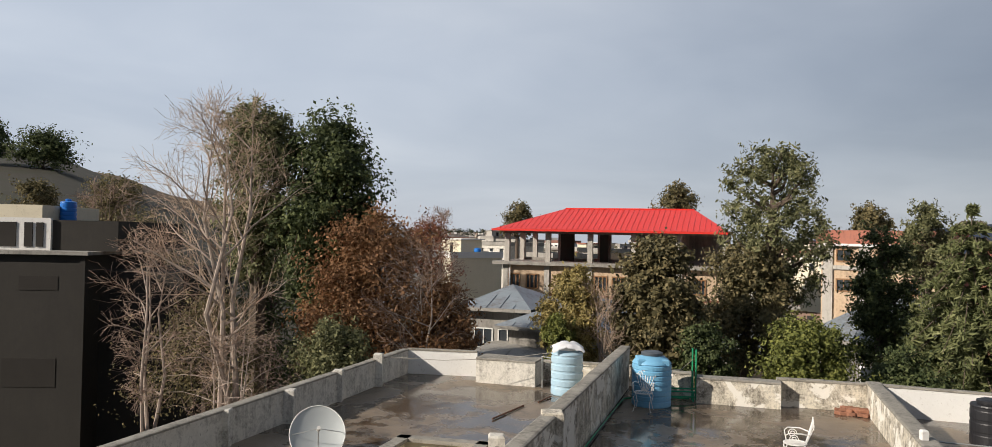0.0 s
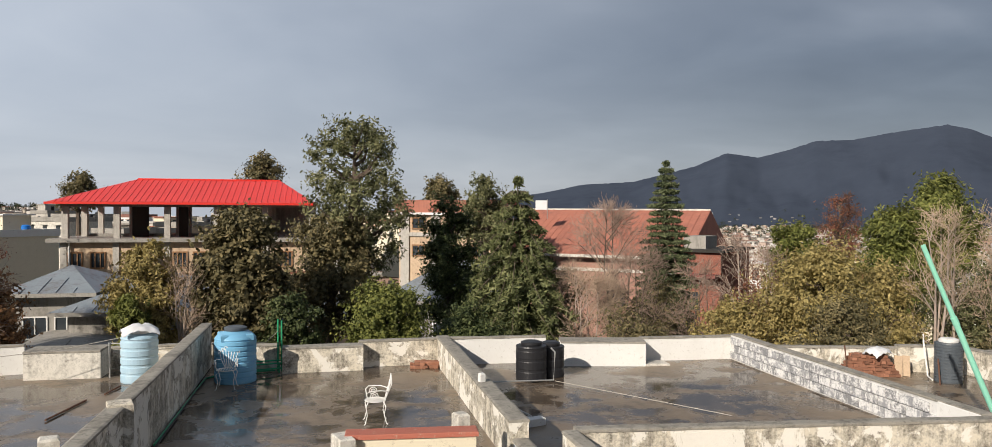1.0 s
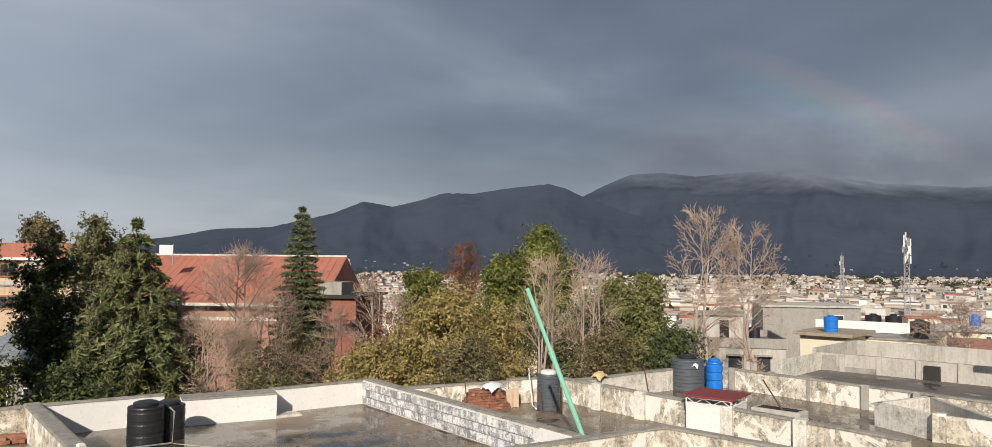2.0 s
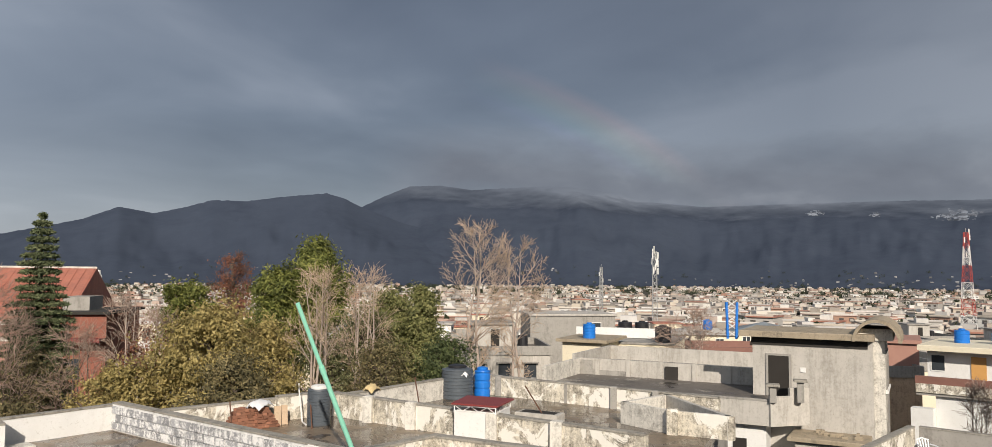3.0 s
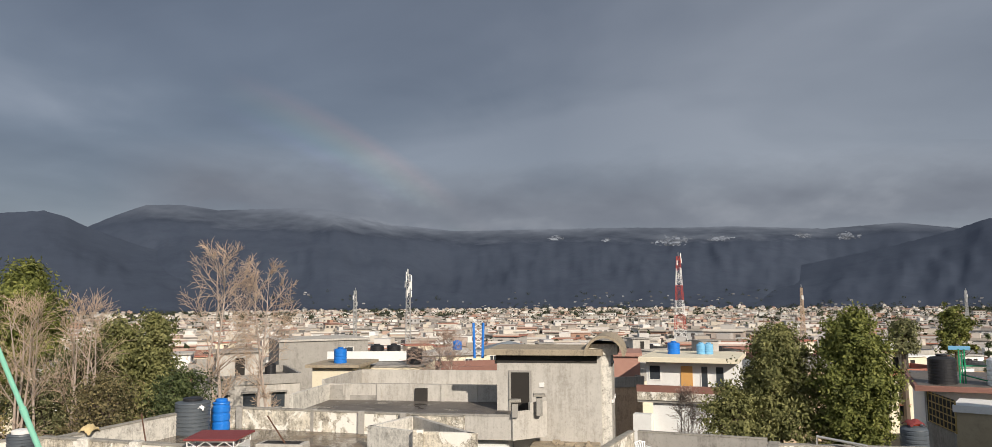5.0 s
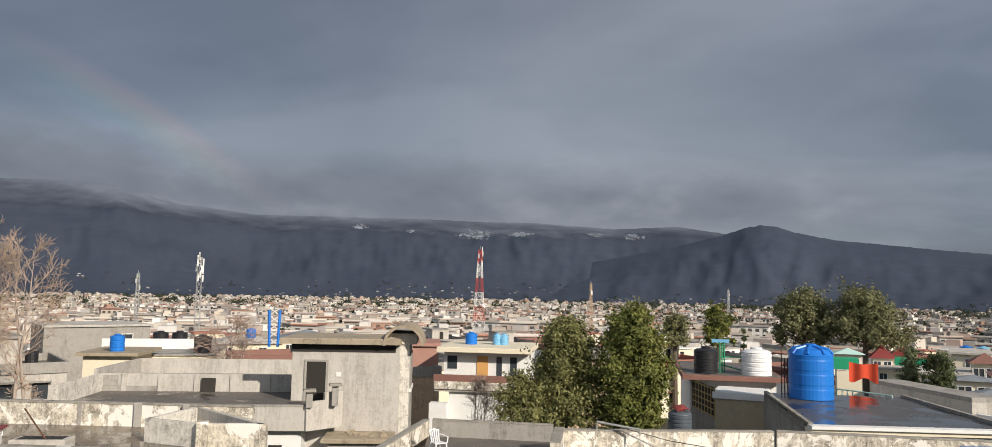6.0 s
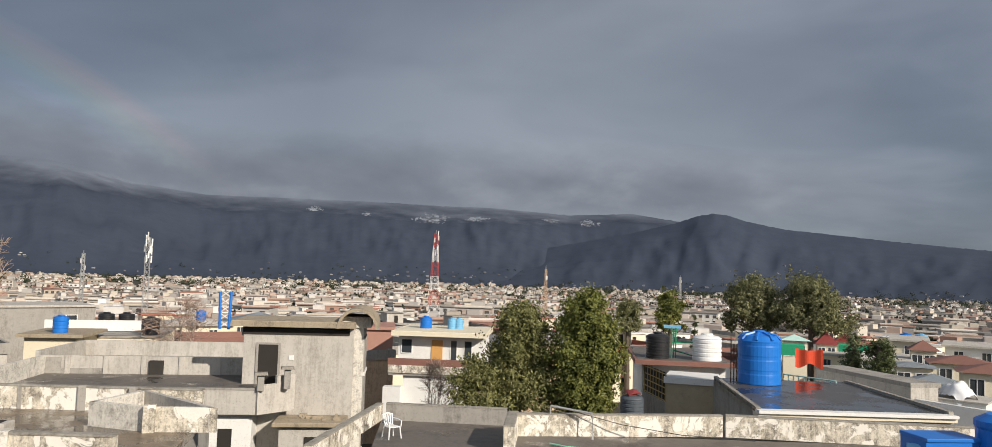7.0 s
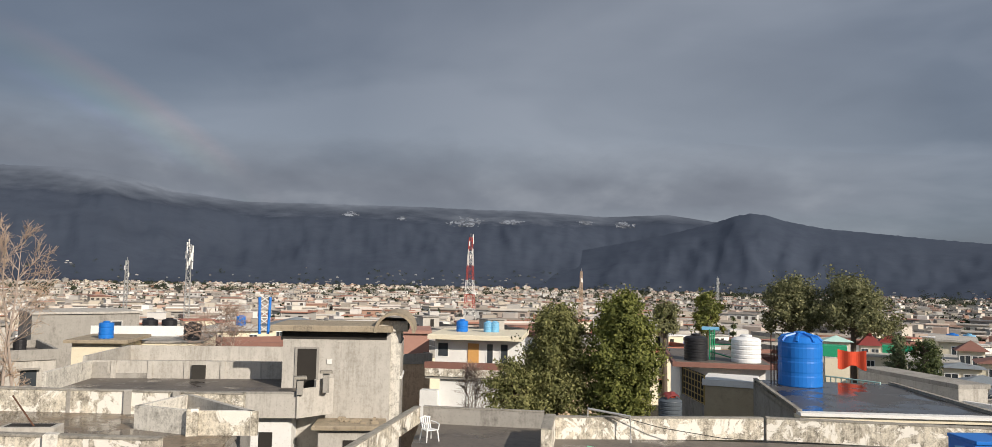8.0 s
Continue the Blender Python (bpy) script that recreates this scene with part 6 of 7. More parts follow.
def water_tank(at, r, h, material, label, ribs=6, lid=None, shoulder=0.14, neck=0.42, depth=0.018, spokes=0, group=TANKS, smooth=True):
    t = thing("water_tank", at, label, "water tank", group)
    x, y, z = at
    part("body", Shape().lathe(x, y, z, ribbed_profile(r, h, ribs, shoulder, neck, depth), 36), material, t, smooth=False)
    part("lid", Shape().lathe(x, y, z + h - 0.01, [(r * neck * 1.12, 0), (r * neck * 1.15, 0.03), (r * neck * 1.15, 0.07), (r * neck * 0.8, 0.10)], 24), lid or material, t)
    for i in range(spokes):
        a = 2 * math.pi * i / spokes
        p = [(x + r * k * math.cos(a), y + r * k * math.sin(a), z + h * q + 0.012) for k, q in ((neck * 1.1, 0.985), (0.80, 1 - shoulder * 0.40), (0.98, 1 - shoulder + 0.02))]
        part("rib", Shape().tube(p, 0.035 * r / 0.5, 5), material, t)
    return t


def on(az, dist, z):
    p = polar(az, dist)
    return (p.x, p.y, z)


water_tank((1.80, 20.55, 0.0), 0.42, 1.16, "tank_pale", "faded pale blue plastic water tank wrapped in white sheet", 5, "cloth_white", 0.10, 0.5)
t2 = water_tank((3.80, 19.40, 0.0), 0.485, 1.24, "tank_sky", "sky blue ribbed plastic water tank standing in wet", 8, "tank_grey", 0.16, 0.48, 0.02)
for i in range(4):
    a = radians(40 + 90 * i)
    part("shoulder_lug", Shape().box(3.80 + 0.40 * math.cos(a) - 0.09, 19.40 + 0.40 * math.sin(a) - 0.09, 1.02, 3.80 + 0.40 * math.cos(a) + 0.09, 19.40 + 0.40 * math.sin(a) + 0.09, 1.17, 0.03), "tank_sky", t2)
water_tank((10.16, 16.15, 0.0), 0.38, 0.86, "tank_black", "black plastic water tank with a bent rim", 3, None, 0.06, 0.6, 0.006)
water_tank((10.80, 16.25, 0.0), 0.34, 0.78, "tank_black", "smaller black plastic water tank", 3, None, 0.06, 0.6, 0.006)
water_tank((18.95, 11.0, 0.0), 0.315, 0.98, "tank_grey", "slate grey ribbed plastic water tank", 12, "white", 0.05, 0.62, 0.016)
water_tank((24.45, 9.0, 0.0), 0.52, 1.02, "tank_grey", "slate grey ribbed plastic water tank with a rag on it", 8, "tank_black", 0.08, 0.5, 0.02)
water_tank((25.15, 8.35, 0.0), 0.27, 0.89, "tank_blue", "bright blue plastic drum with white handle bands", 3, "tank_blue", 0.07, 0.6, 0.02)
water_tank(on(79.5, 62.5, -0.92), 0.50, 1.15, "tank_blue", "bright blue water tank on a cream house", 4, None, 0.08, 0.4)
water_tank(on(82.1, 71, -1.05), 0.62, 1.0, "tank_black", "black water tank behind a white parapet", 4, None, 0.1, 0.4)
water_tank(on(83.3, 71, -1.05), 0.62, 1.0, "tank_black", "black water tank with a dented side", 4, None, 0.1, 0.4)
water_tank(on(84.8, 66.5, -1.45), 0.68, 1.35, "tank_black", "larger black water tank on a slab", 4, None, 0.1, 0.4)
water_tank(on(87.9, 95, -2.2), 0.55, 1.1, "tank_blue", "blue water tank on a hipped roof house", 4, None, 0.1, 0.4)
water_tank(on(103.6, 66, -0.62), 0.50, 0.95, "tank_blue", "bright blue water tank on a white house", 4, None, 0.1, 0.4)
water_tank(on(105.5, 66, -0.62), 0.38, 0.85, "tank_sky", "pale blue water drum", 4, None, 0.1, 0.5)
water_tank(on(106.0, 66, -0.62), 0.38, 0.85, "tank_sky", "pale blue water drum beside another", 4, None, 0.1, 0.5)
water_tank(on(120.5, 48.8, -0.70), 0.70, 1.50, "tank_black", "tall black ribbed water tank", 8, None, 0.12, 0.35, 0.025)
water_tank(on(123.9, 48.9, -0.70), 0.86, 1.55, "tank_white", "white ribbed water tank", 5, None, 0.14, 0.35, 0.025)
water_tank(on(127.42, 41.5, -0.95), 1.04, 2.56, "tank_blue", "large bright blue water tank with a ribbed conical top", 3, "tank_blue", 0.17, 0.24, 0.012, 8)
water_tank(on(118.8, 34.5, -2.4), 0.50, 1.5, "tank_grey", "grey ribbed water tank with a pink cloth on its lid", 8, "cloth_red", 0.12, 0.4, 0.02)
water_tank(on(-29.1, 42.0, 4.42), 0.36, 0.95, "tank_blue", "bright blue water tank on the unfinished house", 4, None, 0.1, 0.35)
water_tank(on(136.4, 110, -3.0), 0.7, 1.3, "tank_blue", "blue water tank on a distant roof", 4, None, 0.1, 0.35)
water_tank(on(137.3, 110, -3.0), 0.7, 1.3, "tank_sky", "pale blue water tank on a distant roof", 4, None, 0.1, 0.35)
near = thing("water_tank", on(138.9, 26.0, Z7), "bright blue plastic trough and tank at the roof's edge", "water tank", TANKS)
a, b = polar(137.6, 24.6), polar(140.6, 25.6)
a, b = (a.x, a.y), (b.x, b.y)
part("trough", Shape().wall(a, b, Z7, -0.10, 1.1, 1), "tank_blue", near)
part("rim", Shape().wall(along(a, b, 0, -0.05), along(a, b, 1, -0.05), -0.10, -0.01, 1.2, 1), "tank_blue", near, "raised blue rim")
p, q = polar(136.5, 24.9), polar(137.7, 24.9)
part("pipe_stub", Shape().tube([(p.x, p.y, -0.42), (q.x, q.y, -0.42)], 0.19, 14), "tank_sky", near, "turquoise pipe coupling")
p = on(141.9, 26.0, Z7)
part("body", Shape().lathe(p[0], p[1], Z7, [(0.72, 0.0), (0.76, 0.1), (0.76, 2.15), (0.80, 2.22), (0.80, 2.38), (0.5, 2.55)], 28), "tank_blue", near)

# ---- the town ----
WIN = [0.22, 0.5, 0.78]


def town_house(i, w, d, h, wall, roof, tank, room, at, turn):
    """A plaster house with a flat roof, parapet, windows and a stair room."""
    t = thing("town_house", (0, 0, 0), "", "house", "houses of the town")
    s = Shape().box(-w / 2, -d / 2, -4, w / 2, d / 2, h)
    part("wall_body", s, wall, t)
    r = Shape()
    for a, b, c, e in ((-w / 2 - 0.15, -d / 2 - 0.15, w / 2 + 0.15, -d / 2 + 0.1), (-w / 2 - 0.15, d / 2 - 0.1, w / 2 + 0.15, d / 2 + 0.15), (-w / 2 - 0.15, -d / 2 + 0.1, -w / 2 + 0.1, d / 2 - 0.1), (w / 2 - 0.1, -d / 2 + 0.1, w / 2 + 0.15, d / 2 - 0.1)):
        r.box(a, b, h - 0.15, c, e, h + 0.75)
    part("parapet", r, roof, t)
    part("roof_deck", Shape().box(-w / 2 + 0.1, -d / 2 + 0.1, h, w / 2 - 0.1, d / 2 - 0.1, h + 0.06), "deck_dry", t)
    if room:
        part("roof_room", Shape().box(-w * 0.3, 0, h + 0.06, w * 0.15, d * 0.42, h + 2.5), wall, t)
        part("room_slab", Shape().box(-w * 0.34, -0.3, h + 2.5, w * 0.19, d * 0.45, h + 2.68), roof, t)
        part("room_door", Shape().box(-w * 0.1, -0.03, h + 0.06, -w * 0.1 + 0.9, 0.05, h + 2.0), "dark_hole", t)
    for z in ((h - 2.3, h - 5.4) if h > 5.5 else (h - 2.3,)):
        for x in WIN:
            part("window", Shape().box(-w / 2 + w * x - 0.6, -d / 2 - 0.05, z, -w / 2 + w * x + 0.6, -d / 2 + 0.02, z + 1.35), "glass", t)
            part("sunshade", Shape().box(-w / 2 + w * x - 0.8, -d / 2 - 0.5, z + 1.42, -w / 2 + w * x + 0.8, -d / 2, z + 1.52), roof, t)
        part("window", Shape().box(-w / 2 - 0.05, -0.7, z, -w / 2 + 0.02, 0.7, z + 1.3), "glass", t)
    if tank:
        part("roof_tank", Shape().lathe(w * 0.3, d * 0.2, h + 0.06, ribbed_profile(0.55, 1.25, 3), 14), tank, t)
    t.matrix_basis = pose(*at, 0, 0, turn)
    return t


def make_town():
    rnd = random.Random(17)
    kinds = [(10, 9, 6.6, "white", "cement_pale", "tank_blue", True, "white plastered flat-roofed town house with a roof tank"), (12, 9, 5.2, "cream", "cement", None, False, "cream flat-roofed town house"),
             (9, 10, 8.6, "cement_pale", "cement", "tank_black", True, "grey rendered town house with a stair room"), (13, 9, 6.8, "cream", "white", "tank_blue", True, "cream town house with a white parapet and blue tank"),
             (11, 8, 5.0, "white", "brown_edge", None, False, "white low town house with a brown roof edge"), (9, 9, 7.4, "brick_wall", "cement", "tank_black", False, "pale brick town house"),
             (10, 8, 5.8, "cream", "terracotta", None, True, "cream town house with a terracotta roof edge"), (14, 10, 6.4, "lime", "cement", "tank_black", False, "weathered limewashed town house")]
    protos, taken = [], []
    rows = []
    r = 78.0
    while r < 215:
        a = 45.5 + rnd.uniform(0, 4)
        while a < 149:
            if not (r < 92 and (98.5 < a < 110 or 76 < a < 87)) and not (r < 110 and a > 119.0 and a < 128) and not (a < 66 and r < 95):
                rows.append((a + rnd.uniform(-0.4, 0.4), r + rnd.uniform(-5, 5)))
            a += rnd.uniform(12.5, 18) / r * 57.3
        r += rnd.uniform(14, 18)
    for k in range(38):
        rows.append((rnd.uniform(-9, 44), rnd.uniform(115, 320)))
    for n, (a, r) in enumerate(rows):
        k = rnd.randrange(len(kinds))
        p = polar(a, r)
        top = valley(p.x, p.y) + rnd.uniform(6.2, 9.4)
        if r < 130:
            top = min(top, -3.6)
        if a < 45:
            top = rnd.uniform(-1.0, 2.2) + (r - 115) / 120
        w, d, h, wall, roof, tank, room, label = kinds[k]
        at = (p.x, p.y, top - h)
        turn = -a + rnd.choice((0, 0, 90)) + (a - 72) * 0.8 + rnd.uniform(-6, 6)
        if a > 128.3 and r < 132:
            continue
        have = [q for q in protos if q[0] == k]
        if not have:
            t = town_house(k, w, d, h, wall, roof, tank, room, at, turn)
            tagged(t, label)
            protos.append((k, t))
        else:
            copy_thing(have[0][1], pose(*at, 0, 0, turn))
    # the rest of the town, too far to tell house from house
    walls, holes, roofs, slope = Shape(), Shape(), Shape(), Shape()
    trees = []

    def tree_at(p, z, size):
        g = np.random.default_rng(int(abs(p.x * 7 + p.y * 13)))
        trees.append(np.array((p.x, p.y, z)) + g.normal(size=(34, 3)) * np.array((size, size, size * 0.8)) + np.array((0, 0, size * 1.5)))

    r = 218.0
    while r < 2500:
        step = 13 + r * 0.013
        near, mid = r < 650, r < 1200
        gap = 0.9 if near else 1.1 if mid else 2.2
        a = -14.0 + rnd.uniform(0, 1)
        while a < 152:
            p = polar(a, r + rnd.uniform(-step, step) * 0.5)
            z = valley(p.x, p.y)
            w, d, h = rnd.uniform(7, 17), rnd.uniform(7, 13), rnd.uniform(4.5, 9.0 if near else 7.5) + (4 if rnd.random() < 0.05 else 0)
            if rnd.random() < (0.18 if near else 0.30 if mid else 0.38):
                tree_at(p, z, rnd.uniform(1.7, 2.8))
            elif not mid and noise.noise(Vector((p.x, p.y, 0)) * 0.006) < -0.12:
                tree_at(p, z, 3.4)
            else:
                S = Site((p.x, p.y), -a + rnd.uniform(-25, 25))
                S.box(walls, -w / 2, -d / 2, z - 4, w / 2, d / 2, z + h)
                S.box(roofs, -w / 2 - 0.5, -d / 2 - 0.7, z + h, w / 2 + 0.5, d / 2 + 0.5, z + h + 0.45)
                if r < 520:
                    S.box(walls, -w / 2 - 0.25, -d / 2 - 0.25, z + h + 0.2, w / 2 + 0.25, -d / 2, z + h + 1.05)
                if rnd.random() < 0.5:
                    x = rnd.uniform(-0.3, 0.1) * w
                    S.box(walls, x, -d * 0.1, z + h + 0.3, x + w * 0.35, d * 0.4, z + h + 2.7)
                # Oversized dark windows also stand for the shade under the eaves.
                if r < 1400:
                    for e in range(2 if h > 6 else 1):
                        m = max(2, int(w / 3.4))
                        for j in range(m):
                            x = -w / 2 + w * (j + 0.5) / m
                            S.box(holes, x - 0.95, -d / 2 - 0.12, z + h - 2.7 - 3.1 * e, x + 0.95, -d / 2, z + h - 1.1 - 3.1 * e)
            a += rnd.uniform(11, 22) * gap / r * 57.3
        r += step * (0.9 if near else 1.1)
    # scattered houses on the lower slopes
    for k in range(900):
        a = rnd.choice((rnd.uniform(40, 84), rnd.uniform(84, 142), rnd.uniform(92, 142), rnd.uniform(98, 142)))
        cluster = noise.noise(Vector((a * 0.35, 4.0, k % 3)))
        t = 0.01 + (0.17 + 0.10 * cluster) * rnd.random() ** 2.2
        if a < 62:
            p = slope_point(NORTH, 2500, 3900, a, t * 1.5, 9.0)
        elif a > 111:
            p = slope_point(SOUTH, 2500, 3700, a, t, 21.0)
        else:
            p = slope_point(EAST, 2700, 4600, a, t, 3.0)
        if rnd.random() < 0.50:
            tree_at(p, p.z - 1, 3.6)
        else:
            S = Site((p.x, p.y), -a + rnd.uniform(-20, 20))
            w = rnd.uniform(4, 10)
            S.box(slope, -w / 2, -5, p.z - 8, w / 2, 5, p.z + rnd.uniform(1.5, 4))
    solo("distant_town", walls, "city", "countless cream and grey houses of the far town", "town", kind="stuff")
    solo("hillside_houses", slope, "city_slope", "grey hamlets scattered over the lower mountain slopes, dimmed for cloud shade", "houses", kind="stuff")
    solo("distant_roofs", roofs, "city_roof", "flat roof slabs of the far town", "town", kind="stuff")
    solo("distant_windows", holes, "city_dark", "dark window openings of the far town, enlarged to stand for eave shade", "town", kind="stuff")
    me = leaf_mesh("distant_trees", np.concatenate(trees), 2.0, np.random.default_rng(3), long=1.3)
    me.materials.append(M["city_trees"])
    tagged(new("distant_trees", me), "dark trees among the far houses", "trees", kind="stuff")


make_town()


# ---- small things on the terrace roofs ----
def satellite_dish():
    t = thing("satellite_dish", (-3.45, 14.95, 0), "pale grey satellite dish on a short pole", "satellite dish")
    c, R = Vector((-3.43, 14.72, 0.29)), 0.51
    aim = Vector((0.22, -0.80, 0.56)).normalized()
    ex = aim.cross(Vector((0, 0, 1))).normalized()
    ey = ex.cross(aim)
    s = Shape()
    n, m = 36, 7
    for side in (0.0, -0.012):
        for k in range(m + 1):
            q = R * k / m
            for i in range(n):
                a = 2 * math.pi * i / n
                p = c + ex * q * math.cos(a) + ey * q * 1.06 * math.sin(a) + aim * (0.42 * q * q + side)
                s.v.append(tuple(p))
    for base, flip in ((0, 1), ((m + 1) * n, -1)):
        for k in range(m):
            for i in range(n):
                j = (i + 1) % n
                f = (base + k * n + i, base + k * n + j, base + (k + 1) * n + j, base + (k + 1) * n + i)
                s.f.append(f[::flip])
    part("reflector", s, "dish", t, smooth=True)
    rim = [c + ex * R * math.cos(2 * math.pi * i / n) + ey * R * 1.06 * math.sin(2 * math.pi * i / n) + aim * 0.42 * R * R for i in range(n + 1)]
    part("rim", Shape().tube(rim, 0.010, 5, False), "iron_white", t)
    tip = c + aim * 0.52 - ey * 0.06
    part("feed_arm", Shape().tube([c - ey * R + aim * 0.1, tip], 0.011, 5), "steel", t)
    for i in (-1, 1):
        part("feed_strut", Shape().tube([c + ex * R * 0.9 * i + aim * 0.1, tip], 0.007, 4), "steel", t)
    part("feed_head", Shape().tube([tip - aim * 0.07, tip + aim * 0.05], 0.035, 10), "white", t)
    part("pole", Shape().tube([(-3.47, 15.02, 0.0), (-3.45, 14.95, 0.28)], 0.03, 8), "steel", t)
    part("back_plate", Shape().tube([Vector((-3.45, 14.95, 0.26)), c - aim * 0.02], 0.05, 8), "steel", t)


satellite_dish()


def scroll(c, r, turns, ex, ey, start=0.0, k=16):
    return [c + (ex * math.cos(start + 2 * math.pi * turns * i / k) + ey * math.sin(start + 2 * math.pi * turns * i / k)) * r * (1 - 0.72 * i / k) for i in range(k + 1)]


def iron_chair(at, turn, tilt=0.0):
    """A white wrought-iron garden chair with a fan back and scrolled arms."""
    t = thing("garden_chair", (0, 0, 0), "white wrought-iron garden chair with a fan-shaped back and scrolled arms", "chair", "garden chairs")
    X, Y, Z = Vector((1, 0, 0)), Vector((0, 1, 0)), Vector((0, 0, 1))
    seat = [Vector((0.21 * math.cos(a), 0.20 * math.sin(a), 0.43)) for a in np.linspace(0, 2 * math.pi, 25)]
    part("seat_ring", Shape().tube(seat, 0.012, 6, False), "iron_white", t)
    for i in range(7):
        x = -0.17 + 0.34 * i / 6
        y = math.sqrt(max(0, 1 - (x / 0.21) ** 2)) * 0.20
        part("seat_bar", Shape().tube([(x, -y, 0.43), (x, y, 0.43)], 0.007, 5), "iron_white", t)
    for sx, sy in ((-1, -1), (1, -1), (-1, 1), (1, 1)):
        pts = [Vector((0.15 * sx, 0.14 * sy, 0.43)), Vector((0.21 * sx, 0.19 * sy, 0.34)), Vector((0.17 * sx, 0.16 * sy, 0.18)), Vector((0.20 * sx, 0.20 * sy, 0.02)), Vector((0.225 * sx, 0.225 * sy, 0.0))]
        part("leg", Shape().tube(pts, [0.011, 0.011, 0.010, 0.010, 0.012], 6), "iron_white", t)
    for i in range(7):
        f = -1 + 2 * i / 6
        h = 0.88 - 0.10 * f * f
        base = Vector((0.06 * f, 0.18, 0.43))
        tipp = Vector((0.21 * f, 0.30, h))
        part("fan_rod", Shape().tube([base, base.lerp(tipp, 0.5) + Vector((0.02 * f, 0.0, 0)), tipp], 0.009, 5), "iron_white", t)
        ring = [tipp + Vector((0.03 * math.cos(a), 0, 0.045 * math.sin(a))) for a in np.linspace(0, 2 * math.pi, 11)]
        part("fan_loop", Shape().tube(ring, 0.008, 5, False), "iron_white", t)
    for sx in (-1, 1):
        part("arm", Shape().tube([(0.17 * sx, 0.24, 0.62), (0.24 * sx, 0.10, 0.655), (0.25 * sx, -0.12, 0.65), (0.22 * sx, -0.18, 0.60), (0.20 * sx, -0.15, 0.43)], 0.011, 6), "iron_white", t)
        part("arm_scroll", Shape().tube(scroll(Vector((0.24 * sx, -0.04, 0.55)), 0.085, 1.6, Y, Z), 0.009, 5), "iron_white", t)
    t.matrix_basis = pose(*at, tilt, 0, turn)
    return t


chair = iron_chair((5.42, 14.35, 0.0), -108)
copy_thing(chair, pose(3.47, 18.72, 0.0, 0, 0, -20))

# red-coped hatch wall at the viewer's end of the second roof
hw = thing("hatch_wall", (4.4, 10.4, 0), "low cream hatch wall with faded red coping", "wall")
part("wall_body", Shape().wall((5.30, 10.02), (3.58, 10.74), 0.0, 0.84, 0.26, -1), "cream", hw)
part("coping", Shape().wall((5.32, 9.98), (3.55, 10.72), 0.84, 0.91, 0.33, -1), "red_paint", hw, "faded red painted coping")
part("end_pier", Shape().box(3.44, 10.55, 0.0, 3.66, 10.98, 0.90, 0.02), "lime", hw)
part("stub_post", Shape().box(5.28, 10.55, 0.0, 5.48, 10.78, 1.02, 0.03), "lime", hw)
solo("steel_bar", Shape().tube([(-0.14, 17.43, 0.03), (0.6, 18.83, 0.03)], 0.022, 6), "rust", "rusty steel bar lying on the wet roof", "bar")
solo("steel_bar", Shape().tube([(0.98, 19.25, 0.03), (1.35, 20.0, 0.03)], 0.02, 6), "rust", "short rusty bar lying by the tank", "bar")

rack = thing("pipe_rack", (5.0, 20.0, 0), "green painted steel pipe rack beside the tank", "rack")
for x, y, z in ((4.98, 20.05, 1.33), (5.06, 20.0, 1.30), (4.96, 19.85, 0.25), (5.14, 19.8, 0.25)):
    part("post", Shape().tube([(x, y, 0), (x, y, z)], 0.022, 6), "green_paint", rack)
for z, y in ((0.24, 19.85), (0.12, 19.8), (0.30, 19.95)):
    part("rail", Shape().tube([(4.15, y + 0.1, z), (5.15, y, z)], 0.022, 6), "green_paint", rack)


def line_thing(name, pts, radius, material, label, category, sides=6):
    return solo(name, Shape().tube(pts, radius, sides), material, label, category)


line_thing("hose", [(1.5, 14.7, 0.03), (2.25, 17.0, 0.03), (2.9, 19.0, 0.03), (3.2, 19.9, 0.03), (3.9, 20.3, 0.03), (4.9, 20.0, 0.04)], 0.022, "green_paint", "green hose lying along the party wall", "hose")
line_thing("hose", [(1.42, 14.3, 0.03), (2.15, 16.6, 0.03), (2.75, 18.5, 0.03), (3.1, 19.5, 0.03)], 0.018, "iron_black", "black hose lying along the party wall", "hose")
line_thing("pipe", [(10.45, 15.55, 0.04), (11.1, 13.4, 0.04), (11.75, 11.2, 0.04)], 0.009, "rope", "thin white pipe running over the wet roof", "pipe")
line_thing("pipe", [(8.9, 15.95, 0.10), (10.45, 15.6, 0.05), (10.5, 15.62, 0.72), (10.47, 15.75, 0.80)], 0.02, "steel", "white plastic pipe rising beside a black tank", "pipe")
line_thing("pipe", [(1.20, 21.25, 0.0), (1.18, 21.2, 0.86), (1.55, 20.95, 0.84), (1.72, 20.75, 0.92)], 0.022, "steel", "bent water pipe beside the pale tank", "pipe")
line_thing("clothes_line", [(-3.2, 21.0, 0.80), (-1.5, 20.95, 0.74), (0.2, 20.8, 0.85), (1.7, 20.5, 1.12)], 0.008, "rope", "slack washing line tied to the pale tank", "rope", 4)
line_thing("electric_cable", [(4.15, 19.3, 0.9), (4.6, 19.7, 0.83), (5.0, 20.05, 1.05)], 0.008, "rope", "thin cable between tank and rack", "cable", 4)
line_thing("electric_cable", [(1.4, 21.2, 0.5), (1.7, 20.3, 0.7), (2.1, 20.4, 0.75), (3.2, 20.9, 0.62)], 0.01, "rope", "cable tied round the pale tank", "cable", 4)

tray = thing("inspection_hatch", (7.9, 13.0, 0), "white framed black hatch lying open on the roof", "hatch")
part("frame", Shape().box(7.55, 12.55, 0.0, 8.2, 12.75, 0.14, 0.01), "white", tray)
part("lid", Shape().prism([(7.62, 12.8), (8.05, 12.85), (8.12, 13.75), (7.72, 13.75)], 0.02, 0.09, 0.01), "iron_black", tray)
